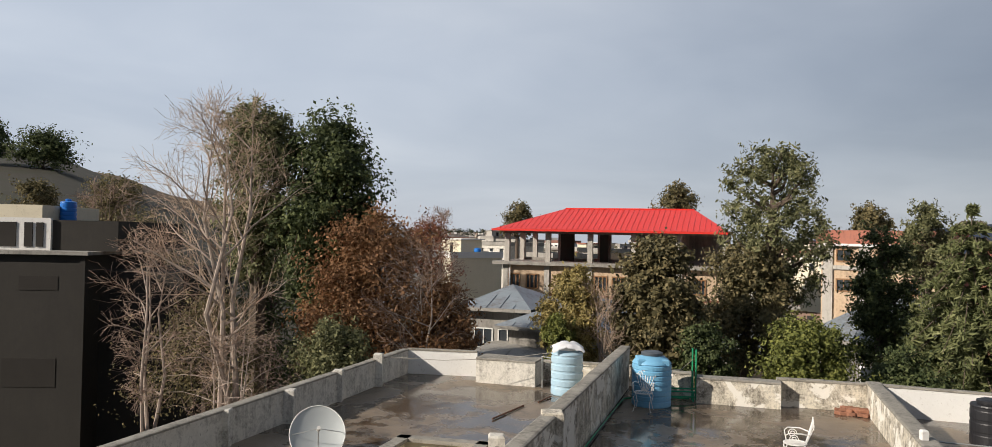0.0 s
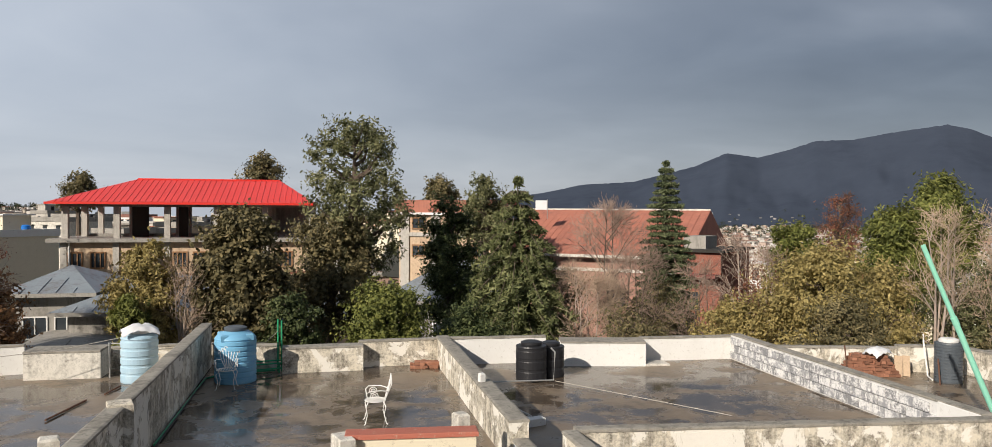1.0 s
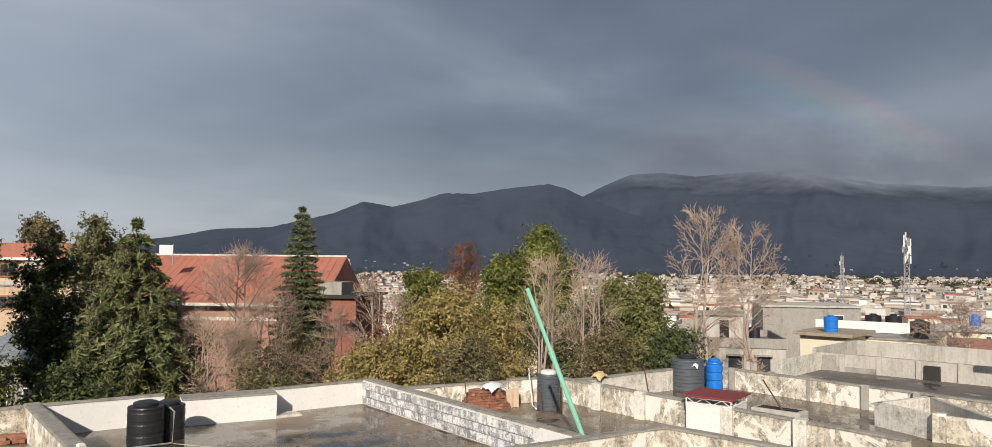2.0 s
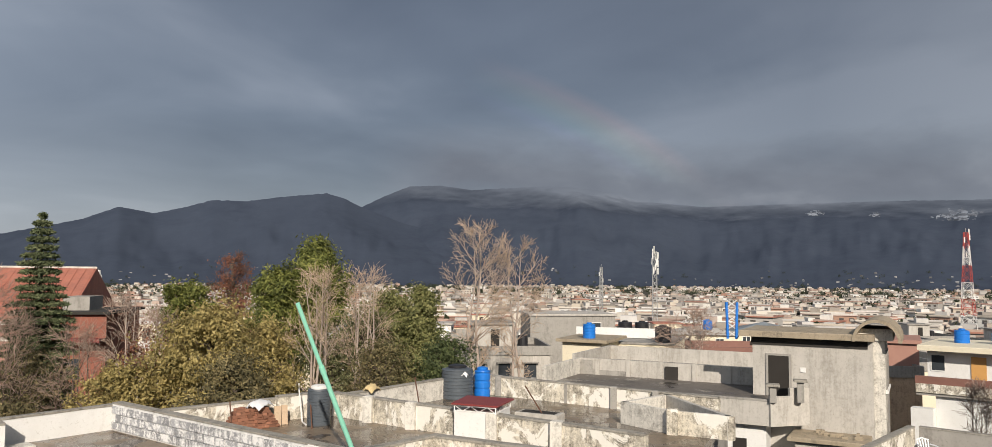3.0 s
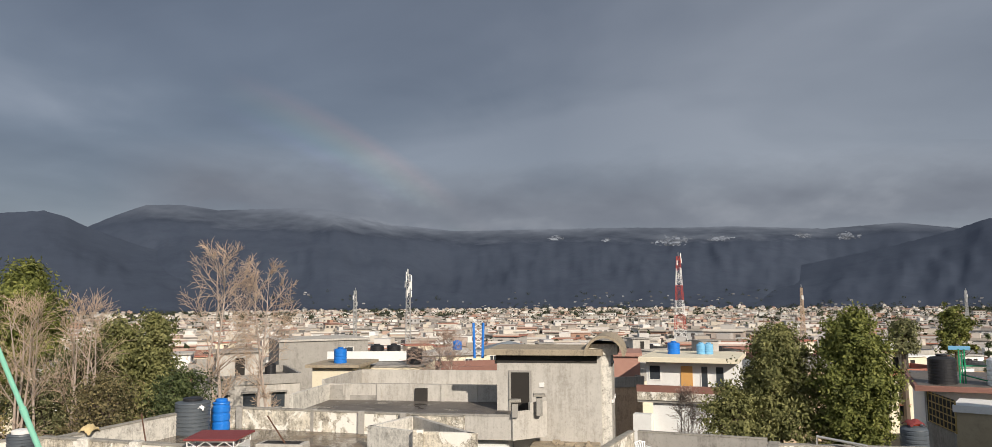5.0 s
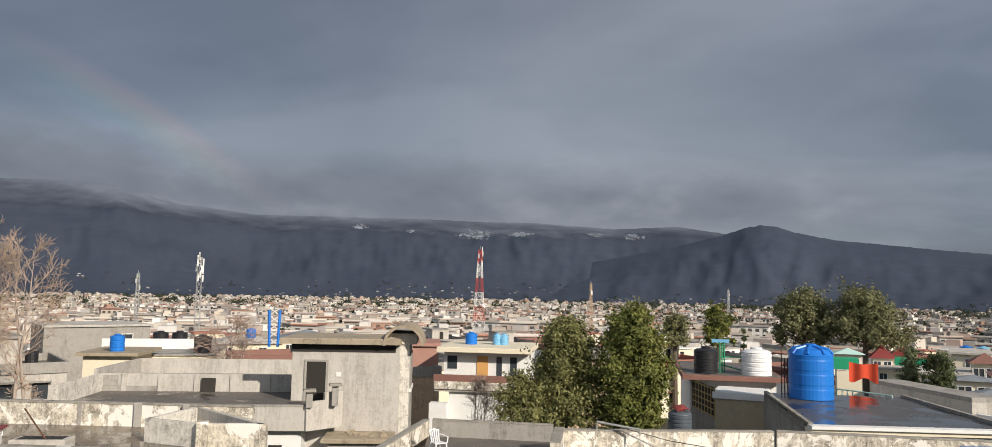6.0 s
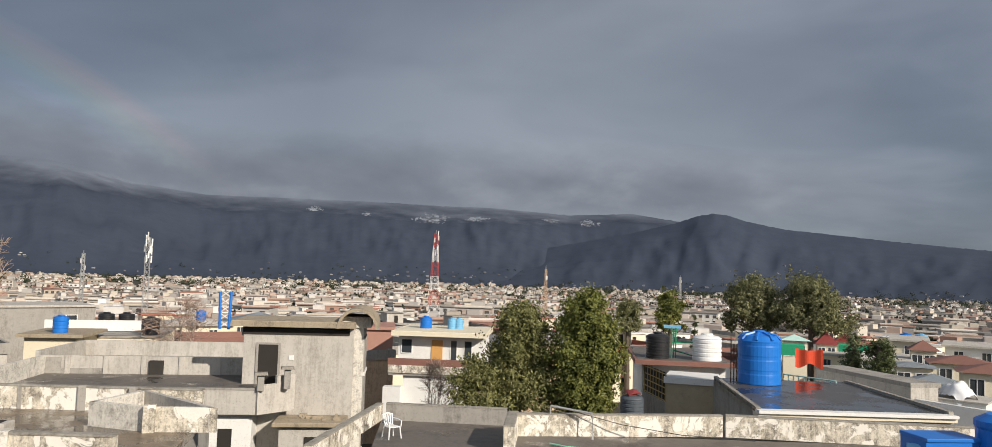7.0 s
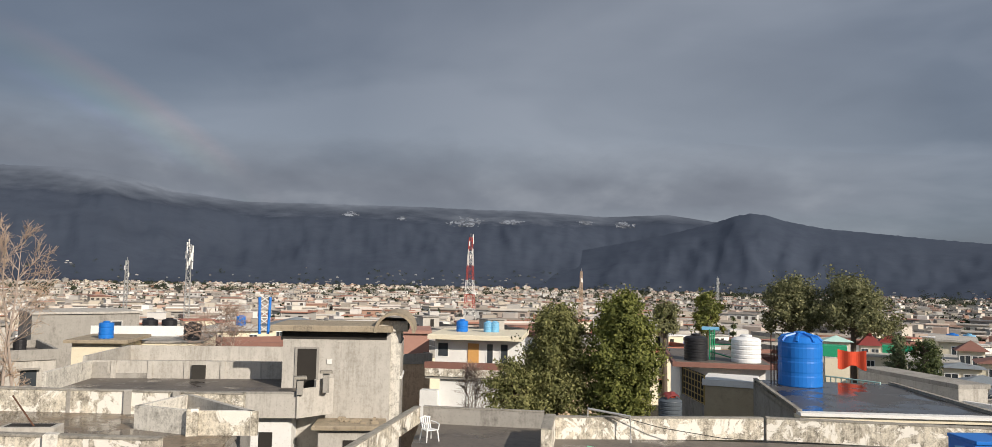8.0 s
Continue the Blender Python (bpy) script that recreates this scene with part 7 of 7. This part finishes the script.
part("lid_rim", Shape().tube([(7.62, 12.8, 0.12), (8.05, 12.85, 0.12), (8.12, 13.75, 0.12), (7.72, 13.75, 0.12), (7.62, 12.8, 0.12)], 0.02, 5), "steel", tray)


def brick_heap(at, n, rx, ry, h, label, seed, turn=0.0):
    t = thing("brick_stack", at, label, "bricks")
    me = Shape().box(-0.11, -0.054, -0.036, 0.11, 0.054, 0.036, 0.006).mesh("brick")
    me.materials.append(M["brick_loose"])
    rnd = random.Random(seed)
    rows = max(1, int(h / 0.078))
    c, s = math.cos(radians(turn)), math.sin(radians(turn))
    k = 0
    for row in range(rows):
        w = 1 - 0.55 * row / rows
        m = max(2, int(n / rows * (1.4 - 0.8 * row / rows)))
        for i in range(m):
            x = (-1 + 2 * (i % max(1, m // 2)) / max(1, m // 2 - 1 or 1)) * rx * w + rnd.uniform(-0.03, 0.03)
            y = (ry if i >= m // 2 else -ry) * w * rnd.uniform(0.5, 1)
            ob = new("brick", me)
            ob.parent = t
            ob.matrix_basis = pose(x * c - y * s, x * s + y * c, 0.038 + row * 0.076, rnd.uniform(-6, 6), rnd.uniform(-6, 6), turn + rnd.choice((0, 90, 0)) + rnd.uniform(-14, 14))
            k += 1
    return t


brick_heap((17.95, 12.45, 0.0), 150, 0.62, 0.22, 0.55, "stack of loose red bricks under a white plastic sheet", 2, -35)
brick_heap((8.55, 18.75, 0.0), 26, 0.32, 0.2, 0.16, "small heap of red brick rubble on the wet roof", 3, -20)


def rag(name, centre, w, d, h, material, label, category, seed, n=12):
    """A crumpled sheet lying over something."""
    s = Shape()
    for layer in (0, 1):
        for i in range(n + 1):
            for j in range(n + 1):
                x, y = (i / n - 0.5), (j / n - 0.5)
                z = h * (1 - (2 * abs(x)) ** 2.2 * 0.7 - (2 * abs(y)) ** 2.2 * 0.7) + 0.4 * h * noise.noise(Vector((x * 6, y * 6, seed)))
                s.v.append((centre[0] + x * w * (1 + 0.2 * noise.noise(Vector((y * 4, seed, 0)))), centre[1] + y * d, centre[2] + z - 0.012 * layer))
    m = n + 1
    for layer in (0, 1):
        for i in range(n):
            for j in range(n):
                q = layer * m * m + i * m + j
                f = (q, q + m, q + m + 1, q + 1)
                s.f.append(f if layer == 0 else f[::-1])
    return solo(name, s, material, label, category, smooth=True)


rag("plastic_sheet", (18.1, 12.3, 0.56), 0.75, 0.45, 0.16, "cloth_white", "crumpled white plastic sheet on the brick stack", "sheet", 1.0)
rag("plastic_sheet", (1.80, 20.55, 1.20), 0.80, 0.80, 0.16, "cloth_white", "white plastic sheet wrapped over the tank lid", "sheet", 2.0)
rag("sack", (21.0, 10.45, 0.68), 0.6, 0.35, 0.16, "cloth_yellow", "pale yellow sack lying on the parapet", "sack", 3.0)
rag("rag", (24.15, 8.65, 0.80), 0.22, 0.25, 0.12, "cloth_white", "white rag hung on the grey tank", "rag", 4.0)
for x, y, w, a in ((18.42, 11.95, 0.20, 8), (18.62, 11.85, 0.17, 14)):
    b = solo("board", Shape().prism([(-w / 2, -0.015), (w / 2, -0.015), (w / 2, 0.015), (-w / 2, 0.015)], 0, 0.52), "brick_wall", "pinkish board leaning on the parapet", "board")
    b.matrix_basis = pose(x, y, 0.0, -a, 4, -33)
line_thing("steel_rod", [(17.35, 12.6, 0.0), (17.42, 12.75, 0.75)], 0.018, "rust", "rusty rod leaning on the parapet", "rod")
line_thing("steel_rod", [(18.35, 10.85, 0.0), (18.42, 10.95, 0.62)], 0.02, "rust", "rusty rod standing by the grey tank", "rod")
line_thing("pipe", [(18.55, 11.15, 0.05), (18.85, 11.45, 0.06), (18.9, 11.6, 0.9), (19.05, 11.7, 1.05)], 0.02, "white", "white pipe behind the grey tank", "pipe")
line_thing("steel_rod", [(19.3, 8.1, 0.2), (19.36, 8.35, 1.35)], 0.018, "rust", "rusty rod standing beside the party wall", "rod")
line_thing("steel_rod", [(20.9, 5.0, 0.0), (20.55, 5.6, 1.1)], 0.02, "rust", "rusty rod leaning over the roof", "rod")

pole = thing("mint_pole", (15.22, 7.80, 0.0), "mint green plastic pole leaning over the parapet", "pole")
a, b = Vector((15.22, 7.80, -0.13)), Vector((13.64, 8.47, 3.52))
part("lower_tube", Shape().tube([a, a.lerp(b, 0.62)], 0.052, 12), "mint", pole)
part("upper_tube", Shape().tube([a.lerp(b, 0.62), b], 0.043, 12), "mint", pole)
part("socket", Shape().tube([a.lerp(b, 0.60), a.lerp(b, 0.64)], 0.060, 12), "mint", pole)

box = thing("roof_box", (19.2, 6.3, 0), "white plastered box with a dark red lid and white lattice frame", "box")
part("body", Shape().prism([(18.42, 6.86), (18.30, 5.74), (19.45, 5.70), (19.55, 6.9)], 0.0, 0.70, 0.01), "white", box)
lid = part("lid", Shape().prism([(18.36, 6.92), (18.26, 5.68), (19.55, 5.62), (19.65, 6.95)], 0.86, 0.90, 0.005), "maroon", box, "dark red sheet lid")
for x0, y0, x1, y1 in ((18.42, 6.86, 18.30, 5.74), (18.30, 5.74, 19.45, 5.70)):
    for z in (0.71, 0.84):
        part("frame_bar", Shape().tube([(x0, y0, z), (x1, y1, z)], 0.014, 5), "iron_white", box)
    for i in range(5):
        t0, t1 = i / 5, (i + 1) / 5
        p, q = (x0 + (x1 - x0) * t0, y0 + (y1 - y0) * t0), (x0 + (x1 - x0) * t1, y0 + (y1 - y0) * t1)
        part("lattice_bar", Shape().tube([(*p, 0.71 if i % 2 else 0.84), (*q, 0.84 if i % 2 else 0.71)], 0.009, 4), "iron_white", box)
for x, y in ((18.42, 6.86), (18.30, 5.74), (19.45, 5.70), (19.55, 6.9)):
    part("frame_post", Shape().tube([(x, y, 0.68), (x, y, 0.87)], 0.016, 5), "iron_white", box)
planter = thing("planter", (21.3, 5.1, 0), "low cement trough on the wet roof", "trough")
part("trough_body", Shape().wall((20.75, 5.95), (20.55, 4.7), 0.0, 0.34, 0.55, 1), "cement_pale", planter)
part("trough_soil", Shape().wall((20.84, 5.85), (20.66, 4.8), 0.30, 0.345, 0.40, 1), "dark_hole", planter)


def plastic_chair(at, turn):
    """A white moulded plastic armchair."""
    t = thing("plastic_chair", (0, 0, 0), "white moulded plastic armchair standing on the damp roof", "chair")
    part("seat", Shape().prism([(-0.22, -0.22), (0.22, -0.22), (0.20, 0.20), (-0.20, 0.20)], 0.40, 0.43, 0.01), "tank_white", t)
    for sx in (-1, 1):
        part("leg", Shape().tube([(0.21 * sx, -0.20, 0.42), (0.26 * sx, -0.25, 0.0)], [0.03, 0.022], 6), "tank_white", t)
        part("leg", Shape().tube([(0.19 * sx, 0.19, 0.42), (0.24 * sx, 0.28, 0.0)], [0.03, 0.022], 6), "tank_white", t)
        part("arm", Shape().tube([(0.24 * sx, -0.22, 0.41), (0.26 * sx, -0.24, 0.62), (0.27 * sx, 0.0, 0.65), (0.22 * sx, 0.26, 0.66)], 0.024, 6), "tank_white", t)
    for i in range(5):
        x = -0.17 + 0.085 * i
        part("back_slat", Shape().tube([(x * 0.9, 0.20, 0.43), (x, 0.27, 0.62), (x * 1.1, 0.33, 0.80)], 0.026, 6), "tank_white", t)
    part("back_rail", Shape().tube([(-0.22, 0.33, 0.78), (0.0, 0.35, 0.84), (0.22, 0.33, 0.78)], 0.028, 6), "tank_white", t)
    t.matrix_basis = pose(*at, 0, 0, turn)


plastic_chair((28.0, -5.72, -1.9), -70)
gate = thing("pipe_gate", (26.5, -12.2, -1.9), "bent galvanised pipe rising over the white parapet", "pipe")
part("frame_pipe", Shape().tube([(27.35, -11.6, -1.3), (27.3, -11.6, -0.78), (26.4, -12.9, -0.95), (26.35, -12.9, -1.9)], 0.045, 8), "steel", gate)
line_thing("hose", [(25.9, -11.0, -1.85), (25.2, -11.4, -1.84), (24.6, -12.6, -1.85), (23.9, -13.6, -1.86)], 0.03, "mint", "green hose lying on the damp roof", "hose")
line_thing("electric_cable", [(27.1, -12.0, -0.85), (26.2, -14.0, -1.35), (25.3, -16.0, -1.62), (24.2, -18.4, -1.7)], 0.016, "iron_black", "black cable sagging along the parapet", "cable")
rag("cloth", (on(118.8, 34.5, -0.86)[0], on(118.8, 34.5, 0)[1], -0.86), 0.7, 0.6, 0.16, "maroon", "pinkish cloth on the tank lid", "cloth", 6.0)

# ---- things farther off ----
def lattice_tower(az, dist, top_el, w0, w1, label, colours, panels=0, bays=14):
    p = polar(az, dist)
    z0, z1 = valley(p.x, p.y), level(top_el, dist)
    t = thing("radio_tower", (p.x, p.y, z0), label, "tower", "radio towers")
    th = 0.00030 * dist
    c = [(-1, -1), (1, -1), (1, 1), (-1, 1)]
    for b in range(bays):
        f0, f1 = b / bays, (b + 1) / bays
        h0, h1 = z0 + (z1 - z0) * f0, z0 + (z1 - z0) * f1
        a0, a1 = (w0 + (w1 - w0) * f0) / 2, (w0 + (w1 - w0) * f1) / 2
        s = Shape()
        for i in range(4):
            x, y = c[i]
            u, v = c[(i + 1) % 4]
            s.tube([(p.x + x * a0, p.y + y * a0, h0), (p.x + x * a1, p.y + y * a1, h1)], th, 4)
            s.tube([(p.x + x * a0, p.y + y * a0, h0), (p.x + u * a1, p.y + v * a1, h1)], th * 0.7, 3)
            s.tube([(p.x + u * a0, p.y + v * a0, h0), (p.x + x * a1, p.y + y * a1, h1)], th * 0.7, 3)
            s.tube([(p.x + x * a1, p.y + y * a1, h1), (p.x + u * a1, p.y + v * a1, h1)], th * 0.7, 3)
        part("lattice_bay", s, colours[b // 2 % len(colours)], t)
    rnd = random.Random(int(az))
    for i in range(panels):
        a = rnd.uniform(0, 6.28)
        z = z1 - rnd.uniform(0.02, 0.42) * (z1 - z0) * 0.6
        q = (p.x + w1 * 0.9 * math.cos(a), p.y + w1 * 0.9 * math.sin(a))
        part("antenna", Shape().box(q[0] - 0.18, q[1] - 0.18, z, q[0] + 0.18, q[1] + 0.18, z + 2.0), "white", t)
    part("spike", Shape().tube([(p.x, p.y, z1), (p.x, p.y, z1 + 1.6)], th, 4), "steel", t)


lattice_tower(104.0, 330, 2.85, 5.0, 1.3, "red and white lattice radio tower", ["maroon_bright", "white"], 10)
lattice_tower(84.25, 240, 1.75, 1.6, 1.1, "grey lattice mast hung with antennas", ["steel"], 16)
lattice_tower(80.4, 420, 0.55, 1.8, 1.2, "thin grey lattice mast", ["steel"], 8)
lattice_tower(112.2, 400, 0.5, 2.4, 0.8, "thin pale lattice mast", ["twig_tan"], 2)
lattice_tower(45.4, 170, -0.5, 1.2, 0.9, "short white antenna mast", ["steel"], 8)
lattice_tower(121.9, 620, 0.2, 2.0, 1.0, "far thin lattice mast", ["steel"], 3)

stand = thing("blue_stand", (44.6, 0.4, 0.8), "blue painted steel stand on the roof slab", "stand")
q = polar(89.55, 43.6)
for dx, dy in ((0, -0.22), (0, 0.22), (0.4, -0.22), (0.4, 0.22)):
    part("post", Shape().tube([(q.x + dx, q.y + dy, 0.75), (q.x + dx * 1.1, q.y + dy * 1.25, 2.70)], 0.075, 6), "tank_blue", stand)
for i in range(5):
    z = 0.85 + 0.4 * i
    part("rail", Shape().tube([(q.x, q.y - 0.24, z), (q.x, q.y + 0.24, z + 0.35)], 0.025, 4), "white", stand)
    part("rail", Shape().tube([(q.x, q.y + 0.24, z), (q.x, q.y - 0.24, z + 0.35)], 0.025, 4), "white", stand)

flag = thing("flag", polar(33.3, 63, 3.5), "white flag on a thin pole above the terracotta roof", "flag")
q = polar(33.6, 63)
part("pole", Shape().tube([(q.x, q.y, 3.6), (q.x, q.y, 5.2)], 0.03, 6), "steel", flag)
q0 = polar(32.75, 63)
part("cloth", Shape().prism([(q0.x, q0.y), (q.x, q.y - 0.01), (q.x, q.y + 0.02), (q0.x, q0.y + 0.03)], 4.35, 5.1), "cloth_white", flag)

w = thing("hanging_cloth", polar(130.6, 49, -1.2), "orange-red cloth hung over a railing", "cloth")
s = Shape()
n = 14
for k in (0, 1):
    for i in range(n + 1):
        p = polar(129.75 + 1.75 * i / n, 48.6 + 0.05 * math.sin(i * 0.8) + 0.02 * k)
        for j in range(5):
            s.v.append((p.x, p.y, level(-4.40 - 0.12 * math.sin(math.pi * i / n) - 1.30 * j / 4 * (0.84 + 0.16 * math.sin(i * 0.5 + 1)), 48.6)))
for k in (0, 1):
    for i in range(n):
        for j in range(4):
            a0 = k * (n + 1) * 5 + i * 5 + j
            f = (a0, a0 + 5, a0 + 6, a0 + 1)
            s.f.append(f if k else f[::-1])
part("cloth", s, "cloth_red", w)

rail = thing("railing", polar(129.9, 46, -2.0), "pale mint painted steel railing", "railing")
a, b = polar(129.0, 45.5), polar(132.3, 44.0)
for i in range(11):
    p = a.lerp(b, i / 10)
    part("baluster", Shape().tube([(p.x, p.y, -1.9), (p.x, p.y, -0.85)], 0.03, 5), "mint_pale", rail)
for z in (-0.85, -1.4):
    part("handrail", Shape().tube([(a.x, a.y, z), (b.x, b.y, z)], 0.04, 5), "mint_pale", rail)

tstand = thing("tank_stand", polar(121.6, 49, -0.7), "green steel stand with a blue tray on top", "stand")
for da, z in ((121.45, 1.15), (121.75, 1.15), (121.6, 1.0)):
    p = polar(da, 49.2)
    part("post", Shape().tube([(p.x, p.y, -0.7), (p.x, p.y, z)], 0.04, 5), "green_paint", tstand)
p, q = polar(121.5, 49.2), polar(123.2, 49.6)
part("cross_rail", Shape().tube([(p.x, p.y, 0.25), (q.x, q.y, 0.25)], 0.04, 5), "green_paint", tstand)
part("cross_rail", Shape().tube([(p.x, p.y, -0.2), (q.x, q.y, -0.6)], 0.04, 5), "green_paint", tstand)
p, q = polar(120.9, 49.2), polar(122.1, 49.2)
part("tray", Shape().wall((p.x, p.y), (q.x, q.y), 1.1, 1.28, 0.6, 1), "tank_sky", tstand)
for da, h in ((125.55, 1.4), (125.75, 0.9), (125.95, 0.9)):
    p = polar(da, 42.2)
    line_thing("steel_rod", [(p.x, p.y, -1.0), (p.x, p.y, h)], 0.03, "rust", "thin rusty rod standing beside the blue tank", "rod")
S, n = front(138.0, 50.5, 140.8, 50.0)
shed = thing("shed", S.p(0, 0, GROUND - 3), "low white shed under a heaped tarpaulin", "shed")
part("wall_body", S.box(Shape(), 0, 0, GROUND - 4, n, 3, -2.12), "white", shed)
part("roof_slab", S.box(Shape(), -0.1, -0.1, -2.12, n + 0.1, 3.1, -2.02, 0.02), "cement_pale", shed)
S, n = front(136.9, 46.5, 142.5, 44.0)
solo("yard_wall", S.box(Shape(), 0, 0, GROUND - 4, n, 0.25, -1.72, 0.02), "white", "white plastered yard wall with grey streaks", "wall")
p = polar(139.3, 51.2)
rag("tarpaulin", (p.x, p.y, -2.02), 1.7, 1.6, 0.85, "cloth_white", "white tarpaulin heaped over a shed roof", "tarpaulin", 8.0)


def gabled(az, dist, w, z0, z1, roof, label):
    a = polar(az, dist)
    S = Site((a.x, a.y), -az + 6)
    t = thing("garden_house", (a.x, a.y, GROUND - 3), label, "house")
    part("wall_body", S.box(Shape(), -w / 2, 0, GROUND - 4, w / 2, w * 0.8, z0), "cream", t)
    c = [S.p(-w / 2 - 0.4, -0.4, z0), S.p(w / 2 + 0.4, -0.4, z0), S.p(w / 2 + 0.4, w * 0.8 + 0.4, z0), S.p(-w / 2 - 0.4, w * 0.8 + 0.4, z0)]
    k = S.p(0, w * 0.4, z1)
    part("roof", Shape().face(c[0], c[1], k).face(c[1], c[2], k).face(c[2], c[3], k).face(c[3], c[0], k).face(*c[::-1]), roof, t)
    for x in (-w * 0.28, w * 0.22):
        window(t, S, x - 0.5, x + 0.5, z0 - 1.7, z0 - 0.4, 0.0, "white", "glass", 1)


def flat_block(az0, az1, dist, top_el, wall, label):
    """A plain flat-roofed house with a slab and a row of windows."""
    S, n = front(az0, dist, az1, dist)
    z = level(top_el, dist)
    t = thing("garden_house", S.p(0, 0, GROUND - 3), label, "house")
    part("wall_body", S.box(Shape(), 0, 0, GROUND - 6, n, 8, z - 0.25), wall, t)
    part("roof_slab", S.box(Shape(), -0.35, -0.5, z - 0.25, n + 0.35, 8.2, z, 0.03), "cement_pale", t)
    m = max(1, int(n / 2.2))
    for i in range(m):
        x = n * (i + 0.5) / m
        window(t, S, x - 0.5, x + 0.5, z - 1.9, z - 0.7, 0.0, "white", "glass", 1)


gabled(131.7, 118, 2.5, level(-4.05, 118), level(-3.25, 118), "maroon", "cream turret room with a dark red pyramid roof")
gabled(133.0, 124, 3.0, level(-3.80, 124), level(-3.06, 124), "maroon", "cream roof room with a dark red hipped roof")
flat_block(131.1, 134.7, 114, -4.65, "cream", "cream flat-roofed house under red-roofed turret rooms")
gabled(129.7, 90, 2.4, level(-3.90, 90), level(-3.52, 90), "mint_pale", "white house with a pale blue roof")
gabled(137.45, 86, 2.1, level(-4.05, 86), level(-3.41, 86), "brown_edge", "small brown-roofed turret house")
flat_block(135.6, 137.6, 100, -3.40, "cream", "cream flat-roofed house with a pale slab")
flat_block(138.6, 141.6, 104, -3.55, "white", "white flat-roofed house among brown roofs")
flat_block(134.0, 136.6, 84, -4.75, "cement_pale", "low grey house in front of cream ones")
gabled(139.6, 76, 4.5, level(-4.75, 76), level(-4.25, 76), "brown_edge", "low house under a rusty brown sheet roof")
gabled(136.9, 70, 2.6, level(-5.15, 70), level(-4.85, 70), "zinc", "white house with a grey sheet roof")
gabled(141.3, 66, 4.0, level(-5.20, 66), level(-4.60, 66), "brown_edge", "low house with a brown sheet roof behind white walls")
gabled(138.1, 56, 2.3, level(-6.05, 56), level(-5.55, 56), "zinc", "small white house with a grey sheet roof")
gabled(91.9, 105, 9.0, -3.2, -1.9, "zinc", "cream house with a pale pyramid roof")
gabled(87.7, 97, 8.0, -3.0, -2.0, "cement_pale", "cream house with a grey hipped roof")
for az, d, z in ((128.4, 72, -1.2), (132.4, 112, -3.75)):
    p, q = polar(az, d), polar(az + 1.9, d)
    solo("shade_net", Shape().wall((p.x, p.y), (q.x, q.y), z - 0.9, z, 2.0, 1), "net_green", "green shade net stretched over a roof", "net")
